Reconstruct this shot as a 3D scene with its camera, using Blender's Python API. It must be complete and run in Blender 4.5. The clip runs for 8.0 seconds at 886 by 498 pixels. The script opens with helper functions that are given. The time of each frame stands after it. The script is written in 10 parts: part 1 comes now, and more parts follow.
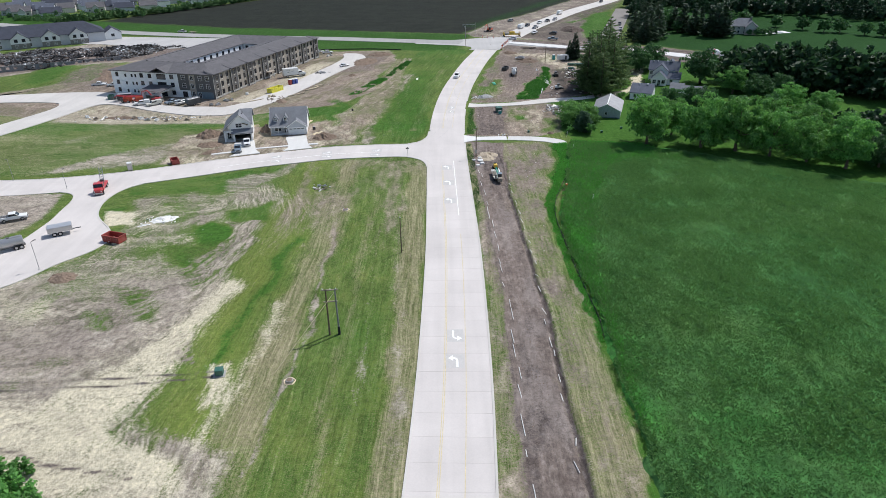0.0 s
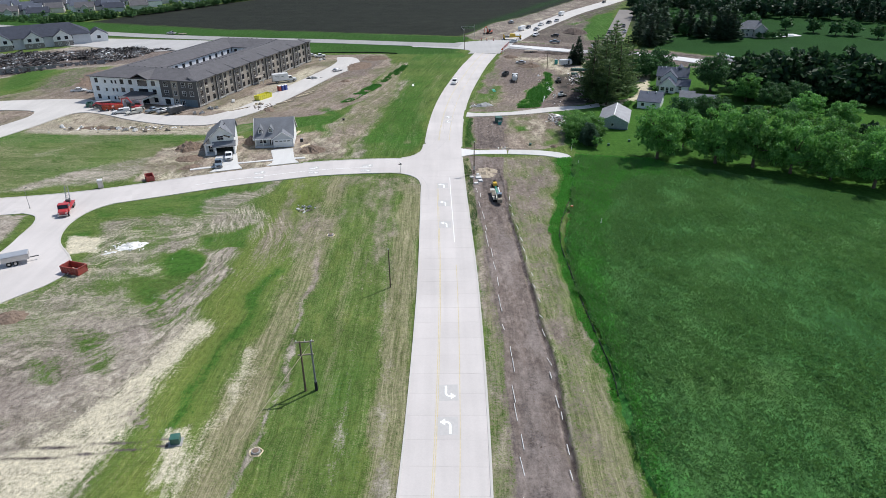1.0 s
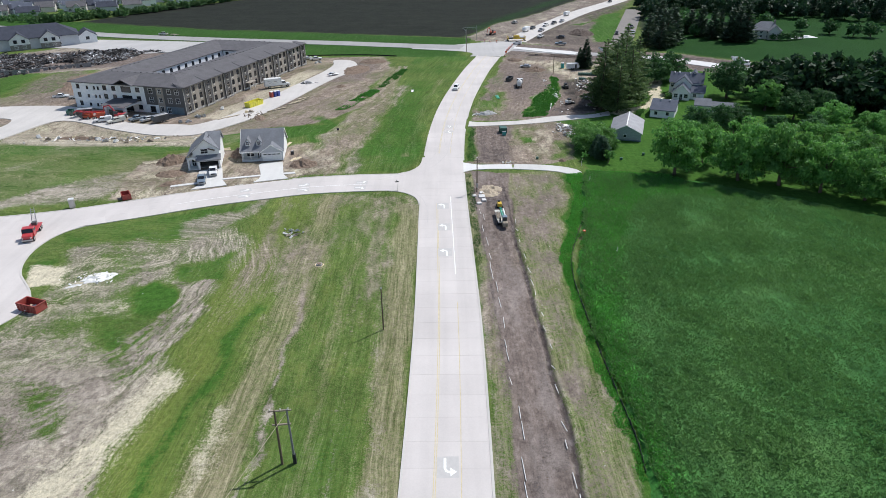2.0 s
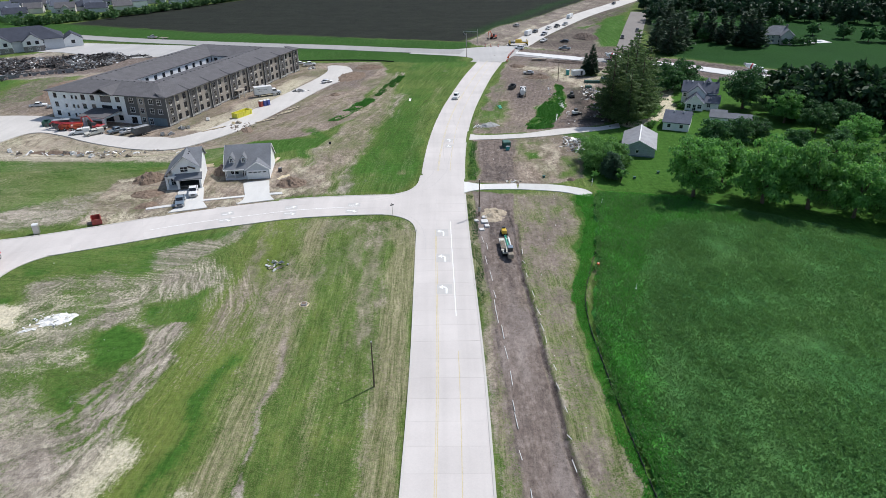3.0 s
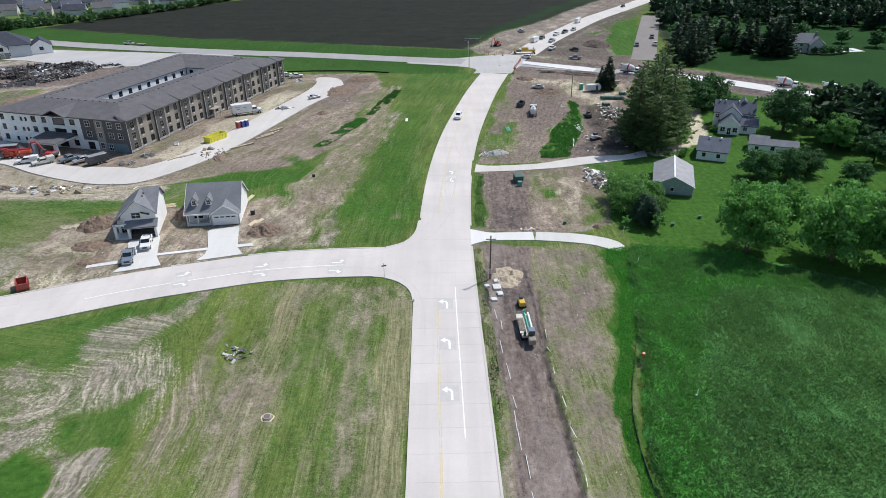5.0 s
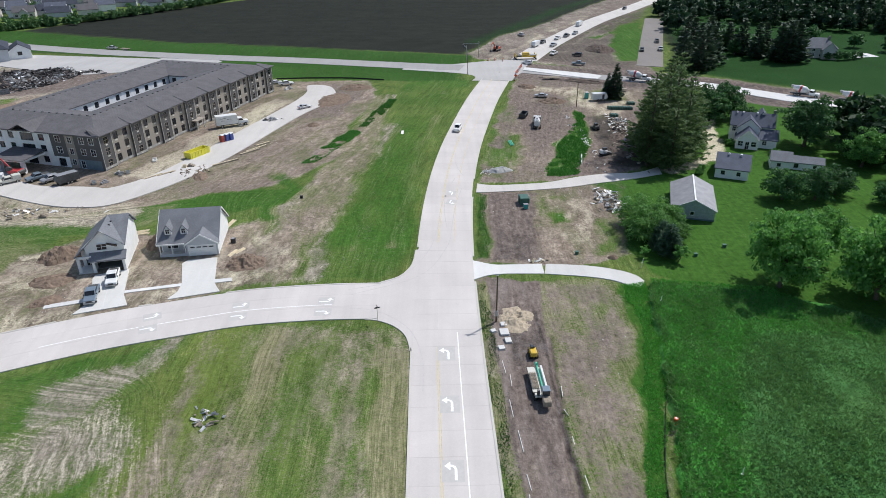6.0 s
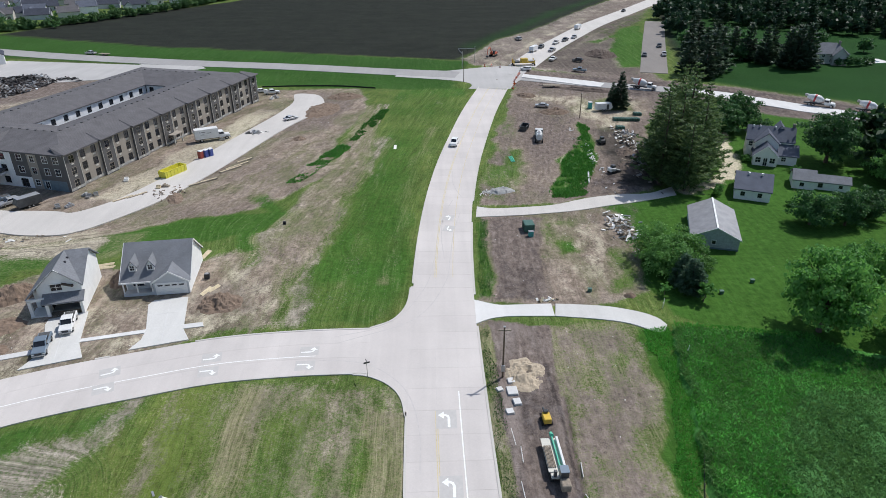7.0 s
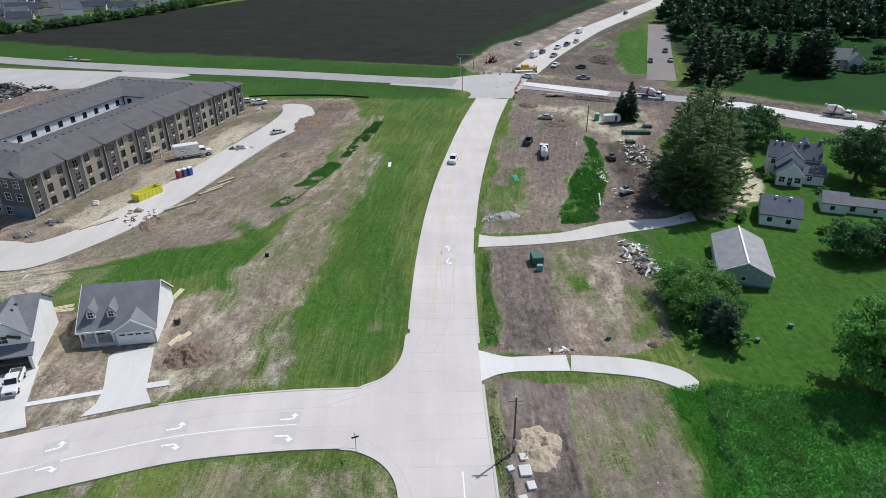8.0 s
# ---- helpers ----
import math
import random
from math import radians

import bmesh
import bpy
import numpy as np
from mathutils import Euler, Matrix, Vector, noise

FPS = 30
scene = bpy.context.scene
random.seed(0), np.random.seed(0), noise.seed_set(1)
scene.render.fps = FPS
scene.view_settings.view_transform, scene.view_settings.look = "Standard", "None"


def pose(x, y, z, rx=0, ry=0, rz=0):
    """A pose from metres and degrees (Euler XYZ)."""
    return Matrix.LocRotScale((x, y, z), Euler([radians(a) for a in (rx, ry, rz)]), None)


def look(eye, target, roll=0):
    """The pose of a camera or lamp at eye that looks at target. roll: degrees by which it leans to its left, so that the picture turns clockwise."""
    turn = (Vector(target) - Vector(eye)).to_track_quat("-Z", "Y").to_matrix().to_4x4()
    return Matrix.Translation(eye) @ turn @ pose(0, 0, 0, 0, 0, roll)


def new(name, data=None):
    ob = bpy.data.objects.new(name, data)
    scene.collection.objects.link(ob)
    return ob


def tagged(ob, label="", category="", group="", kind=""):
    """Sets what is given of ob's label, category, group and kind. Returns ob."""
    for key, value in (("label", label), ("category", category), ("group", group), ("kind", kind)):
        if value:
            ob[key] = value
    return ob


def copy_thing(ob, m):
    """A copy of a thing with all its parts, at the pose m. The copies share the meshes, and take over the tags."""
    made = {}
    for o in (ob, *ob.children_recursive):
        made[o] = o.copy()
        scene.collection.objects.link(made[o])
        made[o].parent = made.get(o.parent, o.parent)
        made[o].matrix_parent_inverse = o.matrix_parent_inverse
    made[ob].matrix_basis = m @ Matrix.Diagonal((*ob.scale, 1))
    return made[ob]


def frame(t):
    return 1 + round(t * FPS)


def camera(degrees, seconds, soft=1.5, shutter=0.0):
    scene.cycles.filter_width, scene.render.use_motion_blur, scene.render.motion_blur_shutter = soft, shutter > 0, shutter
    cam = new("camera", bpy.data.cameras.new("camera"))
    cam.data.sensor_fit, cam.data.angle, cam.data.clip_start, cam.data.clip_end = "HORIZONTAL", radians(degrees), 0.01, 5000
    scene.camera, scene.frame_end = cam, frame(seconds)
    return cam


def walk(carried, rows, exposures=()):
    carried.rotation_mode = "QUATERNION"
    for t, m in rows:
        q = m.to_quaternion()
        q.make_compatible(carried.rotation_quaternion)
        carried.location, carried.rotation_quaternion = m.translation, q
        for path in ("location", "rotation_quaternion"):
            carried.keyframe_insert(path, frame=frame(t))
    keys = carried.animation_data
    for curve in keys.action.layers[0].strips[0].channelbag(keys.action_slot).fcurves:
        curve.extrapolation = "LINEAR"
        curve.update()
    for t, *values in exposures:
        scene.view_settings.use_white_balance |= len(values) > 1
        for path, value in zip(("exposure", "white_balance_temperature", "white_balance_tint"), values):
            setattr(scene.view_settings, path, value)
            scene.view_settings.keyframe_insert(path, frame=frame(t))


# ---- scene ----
cam = camera(67.9, 8.0, soft=0.6)
PATH = [
    (0, (0.006, 0.003, 59.99), (0.005, 1.792, 59.097), -1.0),
    (0.5, (0.684, 7.307, 59.99), (0.683, 9.095, 59.095), -1.0),
    (1, (1.242, 14.627, 59.984), (1.242, 16.414, 59.087), -0.9),
    (1.5, (1.556, 21.951, 59.99), (1.553, 23.737, 59.09), -0.9),
    (1.7, (1.627, 24.875, 59.993), (1.622, 26.659, 59.09), -0.9),
    (3, (1.709, 43.996, 59.966), (1.707, 45.779, 59.06), -0.8),
    (3.5, (1.563, 51.355, 59.988), (1.562, 53.137, 59.08), -0.7),
    (4, (1.367, 58.715, 59.998), (1.366, 60.497, 59.089), -0.7),
    (4.5, (1.16, 66.082, 59.955), (1.162, 67.862, 59.044), -0.7),
    (6, (0.297, 88.049, 59.603), (0.314, 89.829, 58.69), -0.6),
    (6.5, (0.005, 95.402, 59.503), (0.036, 97.181, 58.59), -0.6),
    (7, (-0.234, 102.815, 59.439), (-0.197, 104.594, 58.525), -0.5),
    (7.5, (-0.359, 110.265, 59.378), (-0.319, 112.043, 58.464), -0.5),
    (8, (-0.391, 117.671, 59.374), (-0.343, 119.449, 58.459), -0.5),
]
walk(cam, [(t, look(eye, target, roll)) for t, eye, target, roll in PATH],
     exposures=[(0, 0.0), (4.5, 0.0), (8, -0.17)])

# ---- light: high sun ahead and to the right, clear sky ----
SUN_EL, SUN_AZ = 54.0, 40.0   # elevation; azimuth from +x towards +y
world = bpy.data.worlds.new("sky")
scene.world = world
world.use_nodes = True
wn = world.node_tree.nodes
wn.clear()
sky = wn.new("ShaderNodeTexSky")
sky.sky_type = 'NISHITA'
sky.sun_disc = False
sky.sun_elevation = radians(SUN_EL)
sky.sun_rotation = radians(90 - SUN_AZ)
bg = wn.new("ShaderNodeBackground")
bg.inputs["Strength"].default_value = 0.12
wo = wn.new("ShaderNodeOutputWorld")
world.node_tree.links.new(sky.outputs[0], bg.inputs[0])
world.node_tree.links.new(bg.outputs[0], wo.inputs[0])
sun_data = bpy.data.lights.new("sun", 'SUN')
sun_data.energy = 3.9
sun_data.angle = radians(0.53)
sun_data.color = (1.0, 0.985, 0.965)
sun = new("sun", sun_data)
_sd = Vector((math.cos(radians(SUN_EL)) * math.cos(radians(SUN_AZ)),
              math.cos(radians(SUN_EL)) * math.sin(radians(SUN_AZ)), math.sin(radians(SUN_EL))))
sun.matrix_world = look(_sd * 300, (0, 0, 0))

# ---- materials ----
MATS = {}


class Nodes:
    """A small wrapper for building node materials."""

    def __init__(self, name, rough=0.8, metal=0.0, spec=0.3):
        self.m = bpy.data.materials.new(name)
        self.m.use_nodes = True
        self.t = self.m.node_tree
        self.b = self.t.nodes["Principled BSDF"]
        self.b.inputs["Roughness"].default_value = rough
        self.b.inputs["Metallic"].default_value = metal
        self.b.inputs["Specular IOR Level"].default_value = spec
        self.co = self.t.nodes.new("ShaderNodeTexCoord").outputs["Object"]
        MATS[name] = self.m

    def link(self, a, b):
        self.t.links.new(a, b)

    def world(self):
        self.co = self.t.nodes.new("ShaderNodeNewGeometry").outputs["Position"]
        return self

    def noise(self, scale, detail=4.0, rough=0.6, stretch=(1, 1, 1), out="Fac", dist=0.0):
        mp = self.t.nodes.new("ShaderNodeMapping")
        mp.inputs["Scale"].default_value = stretch
        self.link(self.co, mp.inputs["Vector"])
        n = self.t.nodes.new("ShaderNodeTexNoise")
        n.inputs["Scale"].default_value = scale
        n.inputs["Detail"].default_value = detail
        n.inputs["Roughness"].default_value = rough
        n.inputs["Distortion"].default_value = dist
        self.link(mp.outputs[0], n.inputs["Vector"])
        return n.outputs[out]

    def voronoi(self, scale, stretch=(1, 1, 1), out="Distance"):
        mp = self.t.nodes.new("ShaderNodeMapping")
        mp.inputs["Scale"].default_value = stretch
        self.link(self.co, mp.inputs["Vector"])
        n = self.t.nodes.new("ShaderNodeTexVoronoi")
        n.inputs["Scale"].default_value = scale
        self.link(mp.outputs[0], n.inputs["Vector"])
        return n.outputs[out]

    def ramp(self, fac, *stops):
        r = self.t.nodes.new("ShaderNodeValToRGB")
        el = r.color_ramp.elements
        while len(el) < len(stops):
            el.new(0.5)
        for e, (p, c) in zip(el, stops):
            e.position = p
            e.color = (*c, 1) if isinstance(c, tuple) else (c, c, c, 1)
        self.link(fac, r.inputs[0])
        return r.outputs[0]

    def mix(self, fac, a, b, mode='MIX'):
        x = self.t.nodes.new("ShaderNodeMix")
        x.data_type, x.blend_type = 'RGBA', mode
        for v, sock in ((fac, x.inputs[0]), (a, x.inputs[6]), (b, x.inputs[7])):
            if isinstance(v, (int, float)):
                sock.default_value = v
            elif isinstance(v, tuple):
                sock.default_value = (*v, 1)
            else:
                self.link(v, sock)
        return x.outputs[2]

    def math(self, op, a, b=0.0, c=None, clamp=False):
        x = self.t.nodes.new("ShaderNodeMath")
        x.operation, x.use_clamp = op, clamp
        for v, sock in zip((a, b, c), x.inputs):
            if v is None:
                continue
            if isinstance(v, (int, float)):
                sock.default_value = v
            else:
                self.link(v, sock)
        return x.outputs[0]

    def attr(self, name):
        a = self.t.nodes.new("ShaderNodeAttribute")
        a.attribute_name = name
        s = self.t.nodes.new("ShaderNodeSeparateColor")
        self.link(a.outputs["Color"], s.inputs[0])
        return s.outputs[0], s.outputs[1], s.outputs[2]

    def rand(self):
        return self.t.nodes.new("ShaderNodeObjectInfo").outputs["Random"]

    def island(self):
        return self.t.nodes.new("ShaderNodeNewGeometry").outputs["Random Per Island"]

    def color(self, c):
        if isinstance(c, tuple):
            self.b.inputs["Base Color"].default_value = (*c, 1)
        else:
            self.link(c, self.b.inputs["Base Color"])
        return self

    def bump(self, h, strength=0.4, dist=0.05):
        bp = self.t.nodes.new("ShaderNodeBump")
        bp.inputs["Strength"].default_value = strength
        bp.inputs["Distance"].default_value = dist
        self.link(h, bp.inputs["Height"])
        self.link(bp.outputs[0], self.b.inputs["Normal"])
        return self


def worn(name, c, rough=0.6, metal=0.0, var=0.18, scale=1.5, spec=0.4, fine=18.0, bump=0.15):
    """A painted or raw surface with stains at two scales."""
    n = Nodes(name, rough, metal, spec)
    d = tuple(v * (1 - var) for v in c)
    l = tuple(min(1, v * (1 + var * 0.6)) for v in c)
    big = n.ramp(n.noise(scale, 5), (0.3, d), (0.7, l))
    small = n.ramp(n.noise(fine, 3), (0.3, 1 - var * 0.5), (0.7, 1.0))
    n.color(n.mix(1.0, big, small, 'MULTIPLY'))
    n.bump(n.noise(fine, 3), bump, 0.02)
    return n.m


def concrete(name, c, tint=0.12):
    n = Nodes(name, 0.85, 0, 0.25).world()
    base = n.ramp(n.noise(0.07, 5), (0.3, tuple(v * 0.9 for v in c)), (0.7, tuple(min(1, v * 1.05) for v in c)))
    grain = n.ramp(n.noise(5.0, 5, 0.7), (0.25, 1 - tint), (0.75, 1.0))
    lane = n.ramp(n.noise(0.5, 3, 0.5, (1, 0.05, 1)), (0.3, 0.93), (0.6, 1.0))
    r = n.math('MULTIPLY_ADD', n.rand(), 0.05, 0.965)
    col = n.mix(1.0, base, grain, 'MULTIPLY')
    col = n.mix(1.0, col, lane, 'MULTIPLY')
    col = n.mix(1.0, col, r, 'MULTIPLY')
    n.color(col)
    n.bump(n.noise(9.0, 5), 0.2, 0.02)
    return n.m


concrete("concrete_road", (0.66, 0.615, 0.585), 0.10)
concrete("concrete_grey", (0.52, 0.505, 0.49), 0.15)
concrete("concrete_new", (0.74, 0.73, 0.71))
concrete("concrete_drive", (0.70, 0.69, 0.66), 0.16)
concrete("concrete_kerb", (0.64, 0.61, 0.57))
concrete("concrete_old", (0.42, 0.41, 0.40), 0.25)
concrete("gravel_road", (0.69, 0.655, 0.615), 0.24)
concrete("road_dusty", (0.30, 0.275, 0.255), 0.35)
worn("joint", (0.575, 0.545, 0.525), 0.95)
worn("asphalt_patch", (0.545, 0.525, 0.505), 0.9, var=0.08)
worn("paint_white", (0.86, 0.86, 0.84), 0.6, var=0.08)
worn("paint_yellow", (0.67, 0.57, 0.34), 0.6, var=0.2)
worn("paint_dark", (0.30, 0.29, 0.28), 0.8, var=0.3)


def foliage(name, dark, light, trans=0.25, scale=0.35):
    n = Nodes(name, 0.55, 0, 0.25)
    patch = n.noise(scale, 3)
    f = n.math('ADD', n.math('MULTIPLY', n.island(), 0.55), n.math('MULTIPLY', patch, 0.5))
    col = n.ramp(f, (0.2, dark), (0.5, tuple((a + b) / 2 for a, b in zip(dark, light))), (0.85, light))
    tree = n.math('MULTIPLY_ADD', n.rand(), 0.45, 0.75)
    col = n.mix(1.0, col, tree, 'MULTIPLY')
    n.color(col)
    tr = n.t.nodes.new("ShaderNodeBsdfTranslucent")
    n.link(n.mix(1.0, col, (1.0, 1.0, 0.8), 'MULTIPLY'), tr.inputs[0])
    mx = n.t.nodes.new("ShaderNodeMixShader")
    mx.inputs[0].default_value = trans
    out = n.t.nodes["Material Output"]
    n.link(n.b.outputs[0], mx.inputs[1])
    n.link(tr.outputs[0], mx.inputs[2])
    n.link(mx.outputs[0], out.inputs[0])
    return n.m


foliage("leaf_bright", (0.075, 0.225, 0.055), (0.22, 0.48, 0.130), 0.5)
foliage("leaf_thicket", (0.062, 0.165, 0.042), (0.165, 0.345, 0.095), 0.45)
foliage("leaf_dark", (0.032, 0.100, 0.038), (0.096, 0.225, 0.078), 0.42)
# distant leaves: cloud shade is put into these two darker greens
foliage("leaf_grove_shaded", (0.018, 0.058, 0.026), (0.052, 0.125, 0.048), 0.35, 0.1)
foliage("leaf_far_shaded", (0.012, 0.040, 0.022), (0.036, 0.084, 0.040), 0.30, 0.08)
foliage("hedge_leaf", (0.055, 0.13, 0.05), (0.14, 0.27, 0.10), 0.4, 0.06)
foliage("needle", (0.064, 0.128, 0.055), (0.21, 0.31, 0.125), 0.45)
foliage("spruce", (0.028, 0.058, 0.034), (0.075, 0.13, 0.075), 0.25)
foliage("spruce_blue", (0.060, 0.125, 0.075), (0.15, 0.27, 0.17), 0.4)
foliage("weed", (0.060, 0.255, 0.042), (0.150, 0.470, 0.085), 0.45, 0.2)
foliage("weed_mid", (0.040, 0.165, 0.030), (0.105, 0.310, 0.062), 0.4, 0.2)
foliage("weed_dull", (0.035, 0.120, 0.028), (0.085, 0.220, 0.055), 0.4, 0.2)
foliage("crop", (0.090, 0.225, 0.066), (0.200, 0.385, 0.135), 0.42, 0.06)
worn("bark", (0.13, 0.10, 0.075), 0.95, var=0.4, scale=6, bump=0.6)


def ground_material():
    n = Nodes("ground_cover", 0.95, 0, 0.06).world()
    dirt, straw, mud = n.attr("cover_a")
    lush, soil_and_shade, tan = n.attr("cover_b")
    fine = n.noise(2.2, 6, 0.7)
    big = n.noise(0.045, 4, 0.6)
    brown, worn_in, yellow = n.attr("cover_c")
    wet, _, _ = n.attr("cover_d")
    # mowing and driving lines follow the flow coordinate
    fl = n.t.nodes.new("ShaderNodeAttribute")
    fl.attribute_name = "flow"
    sep = n.t.nodes.new("ShaderNodeSeparateXYZ")
    n.link(n.co, sep.inputs[0])
    vec = n.t.nodes.new("ShaderNodeCombineXYZ")
    n.link(fl.outputs["Fac"], vec.inputs[0])
    n.link(sep.outputs[1], vec.inputs[1])
    here, n.co = n.co, vec.outputs[0]
    mid = n.noise(0.40, 5, 0.66, (1.0, 0.40, 1), dist=0.3)
    drift = n.noise(0.085, 6, 0.68, (1.0, 0.45, 1), dist=0.6)
    drift2 = n.noise(0.20, 6, 0.72, (1.0, 0.35, 1), dist=0.4)
    pale_n = n.noise(0.15, 6, 0.72, (1.0, 0.30, 1), dist=0.4)
    broad = n.noise(0.75, 4, 0.65, (1.0, 0.07, 1), dist=0.3)
    rows = n.noise(2.4, 3, 0.7, (1.0, 0.035, 1), dist=0.25)
    lines = n.noise(5.5, 3, 0.7, (1.0, 0.02, 1), dist=0.15)
    ruts = n.ramp(n.noise(1.3, 5, 0.75, (1.0, 0.05, 1), dist=0.4), (0.36, 0.58), (0.5, 1.0), (0.64, 1.24))
    wheel = n.ramp(n.noise(1.1, 3, 0.6, (1.0, 0.012, 1), dist=0.1), (0.38, 0.70), (0.5, 1.0), (0.60, 1.30))
    n.co = here
    lump = n.ramp(n.noise(0.55, 8, 0.78, dist=0.8), (0.34, 0.60), (0.5, 1.0), (0.66, 1.30))
    streak = n.math('ADD', n.math('ADD', n.math('MULTIPLY', broad, 0.30), n.math('MULTIPLY', rows, 0.38)), n.math('MULTIPLY', lines, 0.32))
    speck = n.noise(5.0, 4, 0.75)

    def cover(mask, a, b, k=3.0):
        """Mask with an edge broken up by noise."""
        w = n.math('ADD', n.math('MULTIPLY', a, 0.40), n.math('MULTIPLY', b, 0.32))
        w = n.math('ADD', w, n.math('MULTIPLY', speck, 0.28))
        v = n.math('ADD', mask, n.math('MULTIPLY', n.math('SUBTRACT', w, 0.5), 2.9))
        return n.math('MULTIPLY_ADD', n.math('SUBTRACT', v, 0.5), k, 0.5, clamp=True)

    g1 = n.ramp(mid, (0.3, (0.052, 0.118, 0.020)), (0.52, (0.088, 0.160, 0.032)), (0.72, (0.150, 0.196, 0.052)))
    g2 = n.ramp(streak, (0.36, 0.52), (0.5, 0.96), (0.63, 1.32))
    yel = n.math('ADD', yellow, n.math('MULTIPLY', n.math('SUBTRACT', mid, 0.5), 1.2), clamp=True)
    g1 = n.mix(n.math('MULTIPLY', yel, 0.8), g1, n.ramp(fine, (0.3, (0.135, 0.190, 0.030)), (0.7, (0.215, 0.265, 0.062))))
    grass = n.mix(1.0, g1, g2, 'MULTIPLY')
    grass = n.mix(n.math('MULTIPLY', n.math('SUBTRACT', speck, 0.42, clamp=True), 1.6, clamp=True), grass, (0.27, 0.25, 0.115))
    lawn = n.ramp(n.noise(0.8, 5, 0.65), (0.3, (0.036, 0.104, 0.016)), (0.7, (0.074, 0.168, 0.030)))
    lawn = n.mix(1.0, lawn, n.ramp(streak, (0.36, 0.74), (0.5, 0.98), (0.63, 1.16)), 'MULTIPLY')
    st = n.ramp(streak, (0.35, (0.150, 0.138, 0.074)), (0.5, (0.275, 0.248, 0.150)), (0.64, (0.42, 0.375, 0.245)))
    d0 = n.ramp(mid, (0.3, (0.20, 0.168, 0.140)), (0.5, (0.305, 0.265, 0.225)), (0.72, (0.455, 0.41, 0.35)))
    d0 = n.mix(1.0, d0, n.ramp(fine, (0.25, 0.70), (0.7, 1.08)), 'MULTIPLY')
    d0 = n.mix(n.math('MULTIPLY_ADD', brown, 0.33, 0.12), d0, n.mix(1.0, d0, ruts, 'MULTIPLY'))
    d0 = n.mix(n.math('SUBTRACT', 1.0, brown, clamp=True), d0, n.mix(1.0, d0, (1.20, 1.19, 1.18), 'MULTIPLY'))
    d0 = n.mix(n.math('MULTIPLY', brown, 0.85), d0, n.mix(1.0, d0, (1.09, 1.0, 0.94), 'MULTIPLY'))
    d0 = n.mix(1.0, d0, lump, 'MULTIPLY')
    # weeds, damp and dried earth in broad drifts
    d0 = n.mix(1.0, d0, n.ramp(drift2, (0.33, 0.66), (0.5, 1.0), (0.68, 1.22)), 'MULTIPLY')
    weeds = n.math('MULTIPLY', n.ramp(n.math('ADD', n.math('MULTIPLY', drift, 0.6), n.math('MULTIPLY', fine, 0.4)), (0.47, 0.0), (0.60, 0.8)), n.math('MULTIPLY_ADD', brown, 0.6, 0.4))
    d0 = n.mix(weeds, d0, n.ramp(speck, (0.3, (0.085, 0.125, 0.040)), (0.7, (0.21, 0.215, 0.11))))
    pale = n.ramp(pale_n, (0.58, 0.0), (0.72, 0.62))
    d0 = n.mix(pale, d0, (0.46, 0.40, 0.315))
    t0 = n.ramp(fine, (0.3, (0.48, 0.43, 0.315)), (0.7, (0.72, 0.66, 0.50)))
    m0 = n.ramp(n.noise(0.9, 6, 0.7, (1, 0.45, 1)), (0.3, (0.125, 0.098, 0.085)), (0.5, (0.195, 0.158, 0.138)), (0.72, (0.32, 0.27, 0.24)))
    s0 = n.ramp(n.noise(0.10, 5, 0.7), (0.3, (0.021, 0.023, 0.020)), (0.6, (0.029, 0.033, 0.026)), (0.8, (0.034, 0.045, 0.030)))
    m0 = n.mix(0.42, m0, n.mix(1.0, m0, wheel, 'MULTIPLY'))
    m0 = n.mix(n.math('MULTIPLY', worn_in, 0.75), m0, n.ramp(drift2, (0.35, (0.20, 0.165, 0.148)), (0.65, (0.32, 0.275, 0.25))))
    row = n.ramp(n.noise(0.35, 3, 0.5, (0.05, 1, 1)), (0.35, 0.92), (0.65, 1.06))
    s0 = n.mix(1.0, s0, row, 'MULTIPLY')
    col = n.mix(cover(lush, fine, mid), grass, lawn)
    col = n.mix(cover(straw, streak, fine, 2.0), col, st)
    col = n.mix(cover(dirt, fine, mid, 2.5), col, d0)
    col = n.mix(cover(tan, mid, fine, 2.5), col, t0)
    col = n.mix(cover(mud, fine, mid, 2.5), col, m0)
    # over lush grass this mask gives a green with cloud shade in it
    s0 = n.mix(lush, s0, n.ramp(fine, (0.3, (0.012, 0.050, 0.011)), (0.7, (0.022, 0.074, 0.017))))
    col = n.mix(cover(wet, mid, fine, 2.0), col, n.ramp(n.noise(0.5, 6, 0.7), (0.35, (0.060, 0.048, 0.044)), (0.52, (0.105, 0.088, 0.082)), (0.66, (0.20, 0.175, 0.17))))
    col = n.mix(soil_and_shade, col, s0)
    tone = n.ramp(big, (0.3, 0.86), (0.7, 1.08))
    mottle = n.ramp(n.noise(1.5, 8, 0.80, (1, 0.6, 1)), (0.34, 0.60), (0.5, 0.99), (0.66, 1.28))
    pits = n.ramp(n.voronoi(1.1), (0.0, 1.0), (0.6, 1.0), (0.95, 0.86))
    rough_part = n.math('SUBTRACT', 1.0, n.math('MAXIMUM', soil_and_shade, n.math('MULTIPLY', lush, 0.55)), clamp=True)
    col = n.mix(rough_part, col, n.mix(1.0, n.mix(1.0, col, mottle, 'MULTIPLY'), pits, 'MULTIPLY'))
    n.color(n.mix(1.0, col, tone, 'MULTIPLY'))
    n.bump(n.math('ADD', fine, n.math('MULTIPLY', speck, 0.5)), 0.9, 0.14)
    return n.m


ground_material()


